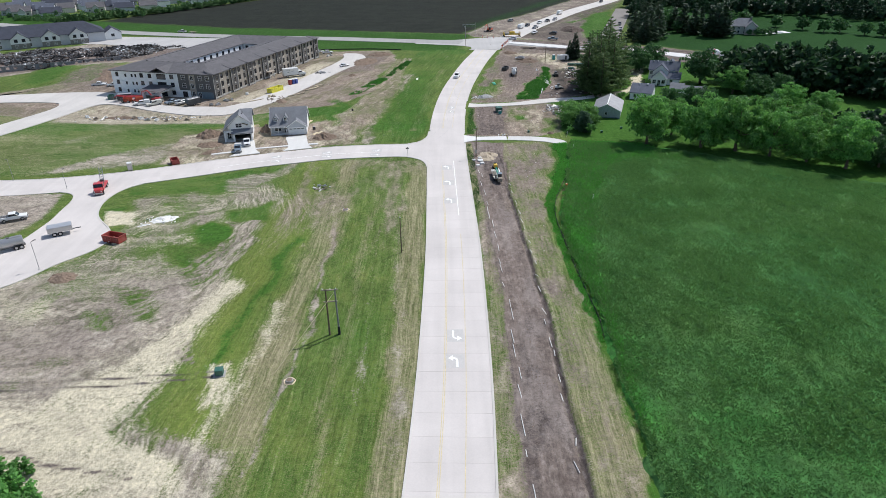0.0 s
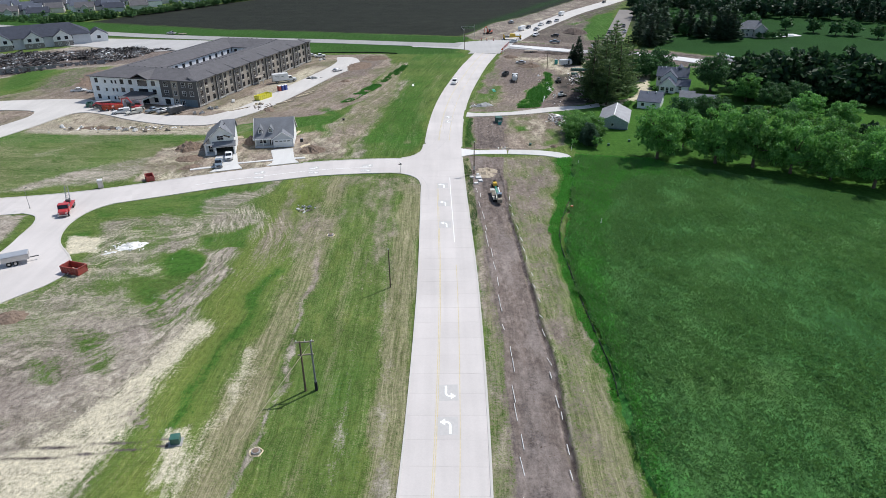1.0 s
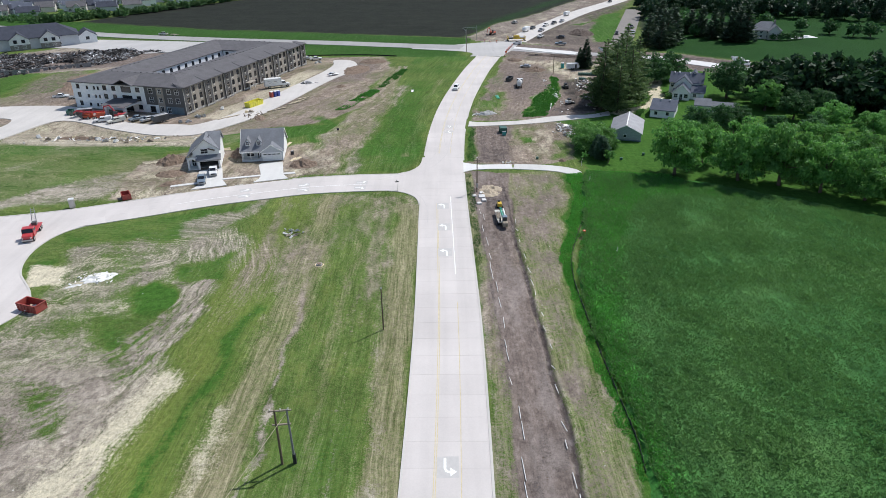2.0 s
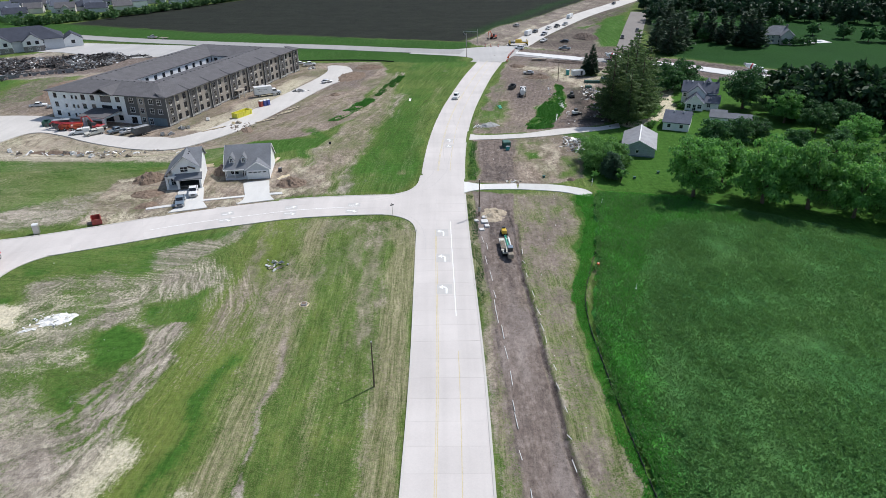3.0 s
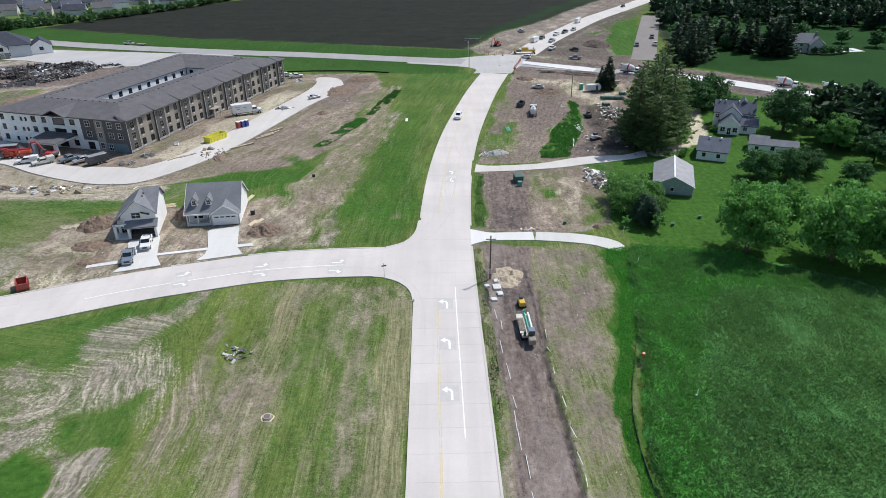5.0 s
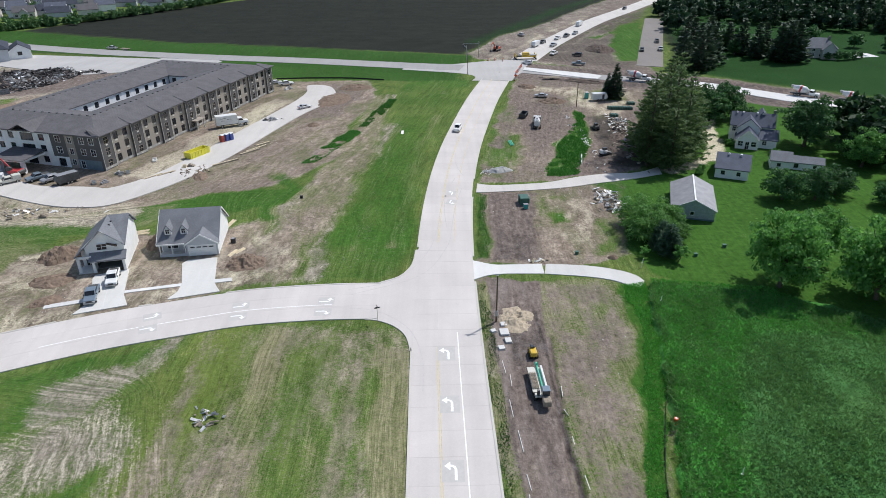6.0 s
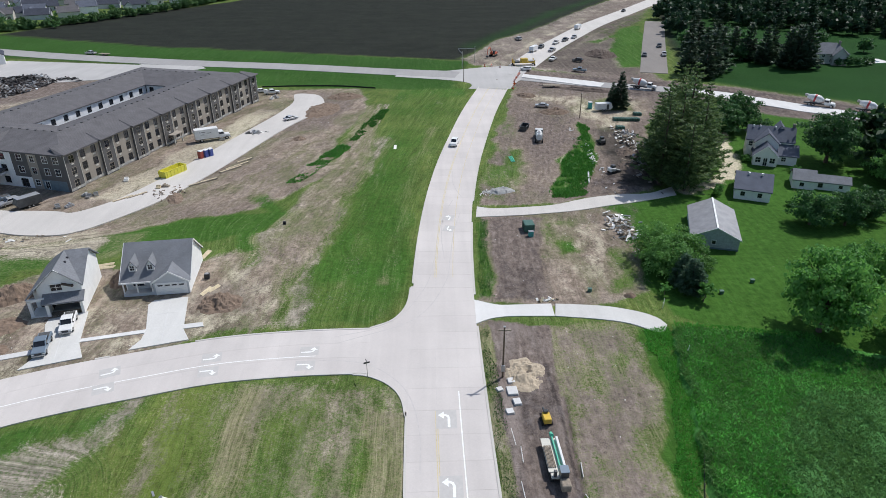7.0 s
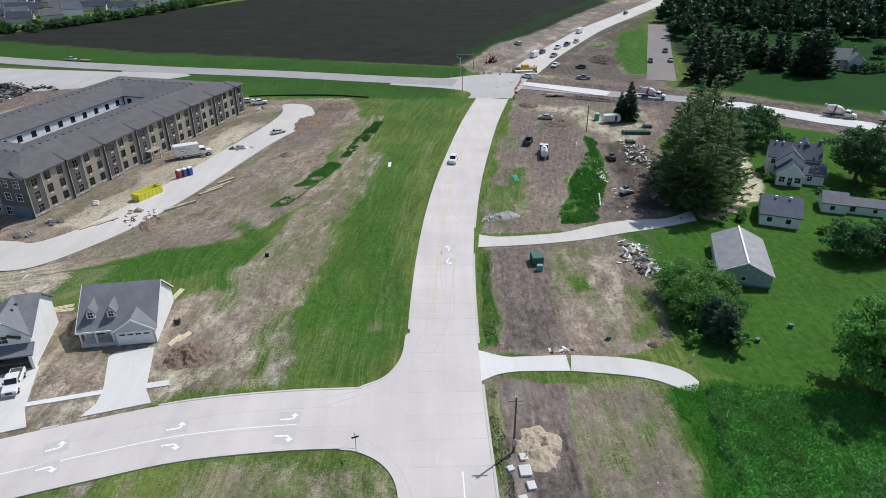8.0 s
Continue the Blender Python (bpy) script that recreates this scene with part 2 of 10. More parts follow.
def canopy_material(name, c0, c1, c2):
    """The closed top of standing grass: blades, seed heads and gaps."""
    n = Nodes(name, 0.95, 0, 0.05).world()
    a = n.ramp(n.noise(0.035, 4, 0.6), (0.3, c0), (0.5, c1), (0.72, c2))
    weedy, _, _ = n.attr("weedy")
    w = n.ramp(n.noise(0.25, 5, 0.7), (0.3, (0.036, 0.185, 0.026)), (0.5, (0.052, 0.240, 0.036)), (0.72, (0.090, 0.290, 0.050)))
    f = n.math('ADD', weedy, n.math('MULTIPLY', n.math('SUBTRACT', n.noise(0.25, 5, 0.7), 0.5), 1.3))
    a = n.mix(n.math('MULTIPLY_ADD', n.math('SUBTRACT', f, 0.5), 1.5, 0.5, clamp=True), a, w)
    # paler drifts of seed heads, brighter clover, a few yellow weeds
    s = n.ramp(n.noise(0.07, 5, 0.7, (1, 0.6, 1)), (0.56, 0.0), (0.72, 0.6))
    a = n.mix(s, a, (0.078, 0.150, 0.050))
    k = n.ramp(n.noise(0.05, 5, 0.7, (0.7, 1, 1), dist=0.5), (0.56, 0.0), (0.66, 0.7))
    a = n.mix(k, a, (0.036, 0.140, 0.030))
    y = n.ramp(n.noise(0.28, 5, 0.75), (0.68, 0.0), (0.76, 0.6))
    a = n.mix(y, a, (0.120, 0.170, 0.036))
    b = n.ramp(n.noise(0.60, 6, 0.74, (1, 0.55, 1), dist=0.8), (0.32, 0.55), (0.5, 1.0), (0.68, 1.42))
    c = n.ramp(n.noise(1.7, 7, 0.80, (1, 0.6, 1), dist=0.6), (0.34, 0.55), (0.5, 0.98), (0.66, 1.35))
    n.color(n.mix(1.0, n.mix(1.0, a, b, 'MULTIPLY'), c, 'MULTIPLY'))
    n.bump(n.noise(3.4, 5, 0.72, (1, 0.6, 1)), 0.35, 0.10)


canopy_material("canopy", (0.042, 0.125, 0.038), (0.056, 0.148, 0.044), (0.085, 0.166, 0.052))


# ---- building kit ----
def mat(name):
    return MATS[name]


def thing(name, label, category, group="", kind="", at=(0, 0, 0), turn=0.0):
    ob = new(name)
    ob.empty_display_size = 0.3
    ob.matrix_basis = pose(*at, 0, 0, turn)
    return tagged(ob, label, category, group, kind)


def part(name, bm, material, parent=None, label=""):
    me = bpy.data.meshes.new(name)
    bm.to_mesh(me)
    bm.free()
    me.materials.append(mat(material))
    ob = new(name, me)
    ob.parent = parent
    if label:
        ob["label"] = label
    return ob


def raw(name, verts, faces, material, parent=None, smooth=False):
    me = bpy.data.meshes.new(name)
    me.from_pydata([tuple(v) for v in verts], [], faces)
    me.materials.append(mat(material))
    if smooth:
        me.polygons.foreach_set("use_smooth", [True] * len(me.polygons))
    me.update()
    ob = new(name, me)
    ob.parent = parent
    return ob


def quads(name, V, material, parent=None):
    """Loose faces: V is (n, 4, 3), or (n, 3, 3) for pointed blades."""
    V = np.asarray(V, dtype=np.float32)
    k, c = V.shape[:2]
    me = bpy.data.meshes.new(name)
    me.vertices.add(k * c)
    me.vertices.foreach_set("co", V.reshape(-1))
    me.loops.add(k * c)
    me.loops.foreach_set("vertex_index", np.arange(k * c, dtype=np.int32))
    me.polygons.add(k)
    me.polygons.foreach_set("loop_start", np.arange(0, k * c, c, dtype=np.int32))
    me.update(calc_edges=True)
    me.materials.append(mat(material))
    ob = new(name, me)
    ob.parent = parent
    return ob


def box(bm, x0, x1, y0, y1, z0, z1):
    v = [bm.verts.new((x, y, z)) for z in (z0, z1) for x, y in ((x0, y0), (x1, y0), (x1, y1), (x0, y1))]
    for f in ((3, 2, 1, 0), (4, 5, 6, 7), (0, 1, 5, 4), (1, 2, 6, 5), (2, 3, 7, 6), (3, 0, 4, 7)):
        bm.faces.new([v[i] for i in f])
    return v


def prism(bm, pts, z0, z1):
    """An upright prism over a flat outline (counter-clockwise)."""
    a = [bm.verts.new((x, y, z0)) for x, y in pts]
    b = [bm.verts.new((x, y, z1)) for x, y in pts]
    k = len(pts)
    bm.faces.new(b)
    bm.faces.new(a[::-1])
    for i in range(k):
        j = (i + 1) % k
        bm.faces.new((a[i], a[j], b[j], b[i]))


def extrude_y(bm, pts, y0, y1):
    """A solid whose outline in x and z runs along y."""
    a = [bm.verts.new((x, y0, z)) for x, z in pts]
    b = [bm.verts.new((x, y1, z)) for x, z in pts]
    k = len(pts)
    bm.faces.new(a)
    bm.faces.new(b[::-1])
    for i in range(k):
        j = (i + 1) % k
        bm.faces.new((a[j], a[i], b[i], b[j]))


def tube(bm, p, q, r0, r1=None, n=8):
    """A round bar from p to q."""
    r1 = r0 if r1 is None else r1
    p, q = Vector(p), Vector(q)
    rot = (q - p).to_track_quat('Z', 'Y').to_matrix()
    rings = []
    for c, r in ((p, r0), (q, r1)):
        rings.append([bm.verts.new(c + rot @ Vector((r * math.cos(2 * math.pi * i / n), r * math.sin(2 * math.pi * i / n), 0))) for i in range(n)])
    for i in range(n):
        j = (i + 1) % n
        bm.faces.new((rings[0][i], rings[0][j], rings[1][j], rings[1][i]))
    bm.faces.new(rings[0][::-1])
    bm.faces.new(rings[1])


def soft(bm, w=0.03, seg=1):
    bmesh.ops.recalc_face_normals(bm, faces=bm.faces)
    bmesh.ops.bevel(bm, geom=list(bm.edges), offset=w, segments=seg, affect='EDGES', clamp_overlap=True)
    return bm


def mesh():
    return bmesh.new()


def boxes(*specs, bevel=0.0):
    bm = mesh()
    for s in specs:
        box(bm, *s)
    return soft(bm, bevel) if bevel else bm


def value_noise(x, y, scale, seed=0):
    """Smooth noise between 0 and 1 over arrays of places."""
    rng = np.random.RandomState(seed)
    tab = rng.rand(64, 64)
    u, v = x / scale, y / scale
    i, j = np.floor(u).astype(int), np.floor(v).astype(int)
    fu, fv = u - i, v - j
    fu, fv = fu * fu * (3 - 2 * fu), fv * fv * (3 - 2 * fv)
    g = lambda a, b: tab[a % 64, b % 64]
    return (g(i, j) * (1 - fu) + g(i + 1, j) * fu) * (1 - fv) + (g(i, j + 1) * (1 - fu) + g(i + 1, j + 1) * fu) * fv


def fractal(x, y, scale, octaves=4, seed=0):
    s, a, tot = 0.0, 1.0, 0.0
    for k in range(octaves):
        s = s + a * value_noise(x, y, scale / 2 ** k, seed + k)
        tot += a
        a *= 0.55
    return s / tot


def area(x, y, poly, edge=2.0):
    """1 inside the outline, 0 outside, soft over the edge's width."""
    P = np.array(poly, float)
    inside = np.zeros(x.shape, bool)
    d = np.full(x.shape, 1e9)
    for a, b in zip(P, np.roll(P, -1, 0)):
        cond = (a[1] > y) != (b[1] > y)
        with np.errstate(divide='ignore', invalid='ignore'):
            xs = (b[0] - a[0]) * (y - a[1]) / (b[1] - a[1]) + a[0]
        inside ^= cond & (x < xs)
        ab = b - a
        t = np.clip(((x - a[0]) * ab[0] + (y - a[1]) * ab[1]) / max(1e-9, ab @ ab), 0, 1)
        d = np.minimum(d, np.hypot(x - a[0] - t * ab[0], y - a[1] - t * ab[1]))
    s = np.where(inside, d, -d)
    return np.clip(0.5 + s / edge, 0, 1)


def band(x, y, line, width, edge=1.0):
    """1 within half the width of a line, soft over the edge."""
    P = np.array(line, float)
    d = np.full(x.shape, 1e9)
    for a, b in zip(P[:-1], P[1:]):
        ab = b - a
        t = np.clip(((x - a[0]) * ab[0] + (y - a[1]) * ab[1]) / max(1e-9, ab @ ab), 0, 1)
        d = np.minimum(d, np.hypot(x - a[0] - t * ab[0], y - a[1] - t * ab[1]))
    return np.clip(0.5 + (width / 2 - d) / edge, 0, 1)


def smooth_line(pts, step):
    """Evenly spaced points along a smooth curve through the given ones."""
    P = [Vector((*p, 0)) for p in pts]
    P = [P[0] * 2 - P[1]] + P + [P[-1] * 2 - P[-2]]
    fine = []
    for i in range(1, len(P) - 2):
        for k in range(24):
            t = k / 24
            a, b, c, d = P[i - 1:i + 3]
            fine.append(0.5 * ((2 * b) + (c - a) * t + (2 * a - 5 * b + 4 * c - d) * t * t + (3 * b - a - 3 * c + d) * t ** 3))
    fine.append(P[-2])
    out, need = [fine[0].copy()], step
    for a, b in zip(fine, fine[1:]):
        seg = (b - a).length
        while seg >= need:
            a = a + (b - a) * (need / seg)
            out.append(a.copy())
            seg = (b - a).length
            need = step
        need -= seg
    return [(p.x, p.y) for p in out]


# ---- ground sheet ----
ROAD = [(-16, -90), (-9, -40), (-4.6, 0), (-1.2, 32), (0.25, 55), (1.4, 82), (2.0, 118), (1.8, 147), (1.55, 170), (1.6, 194),
        (2.4, 218), (4.0, 240), (6.3, 260), (9.6, 281), (16.6, 318), (24.6, 352)]
SIDE = [(-9.9, 185.2), (-20, 185.0), (-32, 183.7), (-42, 181.0), (-55, 176.8), (-70, 170.4), (-85, 164.6), (-102, 160.6), (-120, 159.4), (-190, 159.5)]
HIGHWAY_W = [(12, 373.5), (-20, 382), (-60, 393.5), (-120, 408), (-200, 434), (-320, 488), (-620, 640)]
HIGHWAY_E = [(36, 367), (62, 354.5), (90, 343.5), (107.5, 333), (121, 319.8), (142, 303.5), (190, 266), (330, 160)]
NE_ROAD = [(40, 388), (54, 420), (70, 452), (96, 500), (130, 552), (168, 612), (260, 760)]
OLD_ROAD = [(92, 372), (110, 430), (136, 512)]
FIELD = [(38, 190), (31, 154), (26, 137), (24.6, 117), (25.9, 97), (25.2, 80), (25, 66), (23.5, 50), (18, 0), (10, -60),
         (240, -60), (240, 60), (150, 120), (109, 151), (81, 172), (56, 187)]
WEED_STRIP = [(46.6, 303.5), (48.7, 301), (46.8, 289.6), (46.2, 280.6), (43.6, 269.3), (39.7, 256.6), (36.2, 244.6), (31.2, 242.8), (27.6, 243.6), (28.5, 249.6), (33.0, 257.0), (35.1, 269.7), (39.6, 277.5), (44.1, 289.7)]


def spread(a, b, step, far, k):
    """Even steps between a and b, then ever wider ones out to -far and far."""
    mid = np.arange(a, b + 1e-6, step)
    g = step * 1.22 ** np.arange(1, 200)
    out = np.cumsum(g)
    lo = (a - out)[(a - out) > -far][::-1]
    hi = (b + out)[(b + out) < far]
    return np.concatenate([[-far], lo, mid, hi, [far]])


def build_ground():
    xs = spread(-100, 75, 0.62, 4500, 1)
    ys = spread(48, 260, 0.62, 4500, 1)
    # the way to the far crossing keeps a middling step
    ys = np.unique(np.concatenate([ys[ys <= 260], np.arange(261.5, 420, 1.6), ys[ys > 421]]))
    ys = np.unique(np.concatenate([ys[ys <= 420], np.arange(424, 720, 4.0), ys[ys > 722]]))
    xs = np.unique(np.concatenate([xs[xs < -362], np.arange(-360, -161, 4.0), np.arange(-160, -100.5, 1.6), xs[(xs >= -100) & (xs <= 75)], np.arange(76.6, 130, 1.8), np.arange(132, 300, 4.0), xs[xs > 302]]))
    xs = np.unique(np.concatenate([xs[(xs < 7) | (xs > 28)], np.arange(7, 28.01, 0.3)]))
    X, Y = np.meshgrid(xs, ys)
    # uneven outlines
    wx = (fractal(X, Y, 9, 4, 3) - 0.5) * 5
    wy = (fractal(X, Y, 9, 4, 11) - 0.5) * 5
    x, y = X + wx, Y + wy
    sx = X + wx * 0.25
    sy = Y + wy * 0.25
    patch = fractal(X, Y, 14, 4, 21)
    patch2 = fractal(X, Y, 30, 4, 31)
    Z = np.zeros_like(X)
    dirt, straw, mud = Z.copy(), Z.copy() + 0.20, Z.copy()
    lush, soil_and_shade, tan = Z.copy(), Z.copy(), Z.copy()
    brown, worn_in, yellow, wet = Z.copy(), Z.copy(), Z.copy(), Z.copy()
    blotch = fractal(X, Y, 5.5, 4, 121)
    wide = fractal(X, Y, 22, 4, 131)
    up = lambda m, v, k=1.0: np.maximum(m, v * k)
    cut = lambda m, v, k=1.0: m * (1 - v * k)

    xw = X + wx * 0.55 + (fractal(X, Y * 0.5, 3, 3, 161) - 0.5) * 2.2
    # -- west of the road, south of the side street --
    mown = area(x, y, [(-38, 30), (-5, 30), (-3.5, 178), (-37, 177)], 3)
    lush = up(lush, area(xw, sy, [(-22.5, 30), (-10, 30), (-9.5, 174), (-22.5, 176)], 3), 0.26 + 0.45 * (patch2 - 0.5) * 2)
    straw = up(straw, area(xw, y, [(-9.6, 20), (-4.5, 20), (-3.5, 170), (-9.2, 176)], 1.5), 0.60)
    straw = up(straw, area(xw, y, [(-30.5, 40), (-23.6, 40), (-22.6, 178), (-28, 178)], 2.5), 0.30 + 0.5 * patch)
    straw = up(straw, band(xw, y, [(-16.5, 40), (-16, 170)], 2.0, 2), 0.45)
    west = area(x, y, [(-26, 40), (-27, 63), (-42, 70), (-41, 86), (-39.5, 104), (-42, 122), (-37, 139), (-36, 150), (-44, 160), (-60, 160), (-76, 150), (-70, 134), (-72, 122),
                       (-85, 104), (-130, 70), (-130, 40)], 5)
    north = np.clip((Y - 104) / 14, 0, 1)
    dirt = up(dirt, west, (0.62 + 0.36 * patch) * (1 - north) + (0.34 + 0.50 * fractal(X, Y, 6, 4, 71)) * north)
    lush = up(lush, west * north, 0.45 * fractal(X, Y, 5, 4, 75))
    tan = up(tan, west, 0.52 * fractal(X, Y, 6, 4, 77))
    mud = up(mud, area(x, y, [(-75, 118), (-58, 112), (-50, 100), (-56, 84), (-72, 78), (-90, 90)], 8), 0.10 + 0.34 * patch)
    tan = up(tan, band(x, y, [(-80, 78), (-62, 72), (-50, 69), (-44, 77), (-42, 90), (-40, 106)], 5.5, 4), 0.75)
    tan = up(tan, area(x, y, [(-75, 74), (-56, 70), (-46, 64), (-30, 58), (-30, 40), (-80, 40)], 6), 0.55)
    tan = up(tan, band(x, y, [(-33, 64), (-29, 84), (-28, 100)], 3, 3), 0.5)
    for g in ([(-56, 134), (-46, 134.5), (-43, 124), (-51, 123)], [(-57.5, 124), (-44.5, 126), (-42.5, 110), (-46, 105), (-56, 118)], [(-50, 141.5), (-40, 148), (-38, 136), (-46.5, 134)], [(-61, 108), (-52, 106), (-49, 95), (-54.5, 97)],
              [(-62, 98.5), (-58, 98.5), (-56, 93), (-60, 93)], [(-83, 158), (-65, 163), (-45, 166.5), (-40, 162), (-56, 153), (-76, 153)],
              [(-80, 158), (-62, 166), (-40, 174), (-40, 170), (-60, 160), (-79, 153)], [(-80, 146), (-74, 146), (-74, 141), (-80, 141)]):
        a = area(x, y, g, 2.5)
        dirt, tan, mud = cut(dirt, a, 0.35 + 0.6 * blotch), cut(tan, a), cut(mud, a)
        lush = up(lush, a, 0.10 + 0.8 * blotch)
    dirt = up(dirt, area(x, y, [(-56, 164), (-44, 169), (-43, 160), (-55, 152)], 3), 0.62)
    straw = cut(straw, west, 0.7)
    speck = np.clip((blotch - 0.47) * 5, 0, 1)
    lush = up(lush, west, 0.45 * speck * np.clip((wide - 0.42) * 4, 0, 1))
    dirt = cut(dirt, west * speck * np.clip((wide - 0.42) * 4, 0, 1), 0.4)
    tan = up(tan, band(x, y, [(-60, 68), (-52.5, 73.2), (-48.5, 80.2), (-43.4, 87.6), (-41.4, 98.5), (-39.1, 105.4)], 3.6, 3), 0.78)
    tan = up(tan, area(x, y, [(-56, 76.6), (-51.7, 82), (-45.7, 83), (-43.4, 76.4), (-45.3, 68), (-56, 66)], 4), 0.75)
    tan = up(tan, area(x, y, [(-79.5, 144), (-71.6, 142), (-69, 135), (-75, 135)], 2), 0.85)
    tan = up(tan, area(x, y, [(-36.5, 81), (-32.2, 82), (-30, 72.5), (-34.5, 72)], 2), 0.62)
    for o in (0, 2.1, 3.4, 5.6, 7.0):
        tr = band(xw, sy, [(-40.9 - o * 0.3, 136), (-41.6 - o * 0.5, 128), (-42.4 - o * 0.6, 121.6), (-44.5 - o * 0.8, 112 + o * 0.3), (-50 - o, 105 + o * 0.5), (-58 - o, 101 + o)], 0.6, 0.7)
        dirt, lush, mud = up(dirt, tr, 0.9), cut(lush, tr), up(mud, tr, 0.30)
        tr = band(xw, sy, [(-57 - o * 0.5, 117), (-49.5 - o * 0.6, 105), (-43.4 - o * 0.6, 97), (-41.6 - o * 0.5, 90.3), (-39.3 - o * 0.4, 82)], 0.5, 0.6)
        dirt, lush, mud = up(dirt, tr, 0.85), cut(lush, tr), up(mud, tr, 0.50)
    for k in range(4):
        arc = band(xw, sy, [(-58 + k * 1.5, 96), (-49 + k * 1.3, 108), (-44 + k * 1.2, 118), (-42.5 + k, 126), (-45 + k * 0.6, 131)], 0.7, 0.8)
        dirt, lush = up(dirt, arc, 0.85), cut(lush, arc)
        mud = up(mud, band(xw, sy, [(-66 + k * 1.7, 84), (-60 + k * 1.6, 94), (-59 + k * 1.4, 104), (-61 + k, 112)], 0.6, 0.8), 0.62)
    lush = up(lush, area(x, y, [(-36, 40), (-31, 40), (-30, 178), (-36, 178)], 2.5), 0.22 + 0.4 * (blotch - 0.4))
    straw = cut(straw, area(x, y, [(-36, 40), (-31, 40), (-30, 178), (-36, 178)], 2.5), 0.75)

    dirt = up(dirt, area(x, y, [(-140, 158), (-94, 154), (-92, 140), (-96, 124), (-110, 112), (-140, 96)], 3), 0.9)
    gully = band(xw, sy, [(-66, 69), (-57.8, 65.2), (-50, 61.5), (-39, 59)], 0.5, 0.6)
    mud = up(mud, gully, 0.9)
    # yellowed turf, the disturbed line under the poles, darker clumps
    yellow = up(yellow, band(x, y, [(-33.5, 175), (-34, 161), (-34.7, 124), (-37, 103), (-35.5, 82), (-34, 60)], 9, 7), 0.75)
    yellow = up(yellow, mown, 0.02 + 1.1 * (wide - 0.5))
    straw = up(straw, band(xw, y, [(-23.5, 150), (-23.9, 136), (-25.2, 116), (-26.9, 100), (-27.9, 87), (-28.6, 74.7), (-29, 60)], 5.5, 3), 0.28 + 0.55 * blotch)
    dirt = up(dirt, band(xw, y, [(-23.4, 135), (-23.0, 120), (-22.9, 104), (-22.6, 90), (-22.8, 80), (-23.7, 72), (-25, 60)], 0.7, 0.8), 0.35 + 0.9 * blotch)
    dirt = up(dirt, band(xw, y, [(-9.8, 150), (-9.7, 131), (-8.3, 96), (-7.2, 72), (-6.6, 60)], 3.0, 2), 0.10 + 0.62 * blotch)
    dirt = up(dirt, band(xw, y, [(-14.4, 150), (-13.4, 110), (-12.6, 72)], 0.8, 1.2), 0.12 + 0.66 * blotch)
    lush = up(lush, band(x, y, [(-31, 125), (-33, 100), (-34.4, 87), (-35.5, 80)], 3, 3), 0.35 + 0.7 * blotch)
    far_half = mown * np.clip((Y - 105) / 30, 0, 1)
    dirt = up(dirt, far_half, 0.30 + 0.9 * (fractal(X, Y * 0.3, 4, 4, 151) - 0.42))
    brown = up(brown, far_half, 0.8)
    lush = up(lush, far_half, 0.1 + 0.8 * (wide - 0.45))
    dirt = up(dirt, area(x, y, [(-26, 178), (-20, 179), (-14, 179), (-16, 172), (-22, 168), (-25, 158)], 4), 0.55)
    dirt = up(dirt, band(x, y, [(-41, 176), (-44, 166), (-48, 158)], 4, 3), 0.62)
    # -- lots and lawns north of the side street --
    lawn_w = area(x, y, [(-190, 168), (-118, 167), (-80, 176), (-78, 212), (-60, 216), (-58, 230), (-96, 222), (-142, 232), (-190, 232)], 3)
    lush = up(lush, lawn_w, 0.10 + 0.65 * patch)
    straw = up(straw, lawn_w, 0.15 + 0.45 * fractal(X, Y, 12, 4, 63))
    lush = up(lush, band(x, y, [(-190, 226), (-140, 217), (-105, 216), (-78, 218), (-60, 226), (-46, 230), (-32, 234)], 11, 3), 0.95)
    dirt = up(dirt, lawn_w, 1.5 * (fractal(X, Y, 16, 4, 65) - 0.50))
    lush = up(lush, lawn_w, 0.35 + 0.8 * (wide - 0.45))
    dirt = up(dirt, area(x, y, [(-112, 170), (-84, 174), (-74, 196), (-82, 198), (-100, 184)], 4), 0.42 + 0.35 * patch)
    lots = area(x, y, [(-80, 177), (-70, 174), (-38, 189), (-27, 193), (-27, 205), (-34, 222), (-44, 216), (-58, 212), (-70, 213), (-82, 203)], 3)
    dirt = up(dirt, lots, 0.97)
    mud = up(mud, lots, 0.34 * fractal(X, Y, 9, 4, 91))
    tan = up(tan, lots, 0.30 + 0.9 * (fractal(X, Y, 6, 4, 97) - 0.5))
    straw = up(straw, lots, 0.5)
    lush = cut(lush, lots)
    mud = up(mud, area(x, y, [(-42, 207), (-33, 206), (-30, 197), (-36, 193), (-41, 198)], 3), 0.45)
    site = area(x, y, [(-190, 238), (-136, 228), (-110, 226), (-94, 221), (-76, 222), (-60, 232), (-44, 236), (-33, 248), (-26, 262), (-27, 290), (-20, 322), (-26, 352), (-60, 352), (-74, 344),
                       (-150, 330), (-150, 285), (-190, 262)], 3)
    dirt = up(dirt, site, 0.93)
    mud = up(mud, site, 0.05 + 0.55 * patch)
    lush = cut(lush, site)
    mud = up(mud, area(x, y, [(-52, 296), (-30, 300), (-26, 340), (-44, 352), (-38, 325)], 5), 0.62)
    mud = up(mud, area(x, y, [(-150, 268), (-128, 272), (-134, 300), (-160, 330), (-175, 290)], 5), 0.55)
    dirt = up(dirt, area(x, y, [(-235, 300), (-200, 300), (-150, 326), (-120, 350), (-118, 395), (-190, 400), (-235, 350)], 5), 0.92)
    mud = up(mud, area(x, y, [(-230, 305), (-200, 305), (-150, 332), (-125, 365), (-150, 378), (-200, 358), (-230, 335)], 5), 0.75)
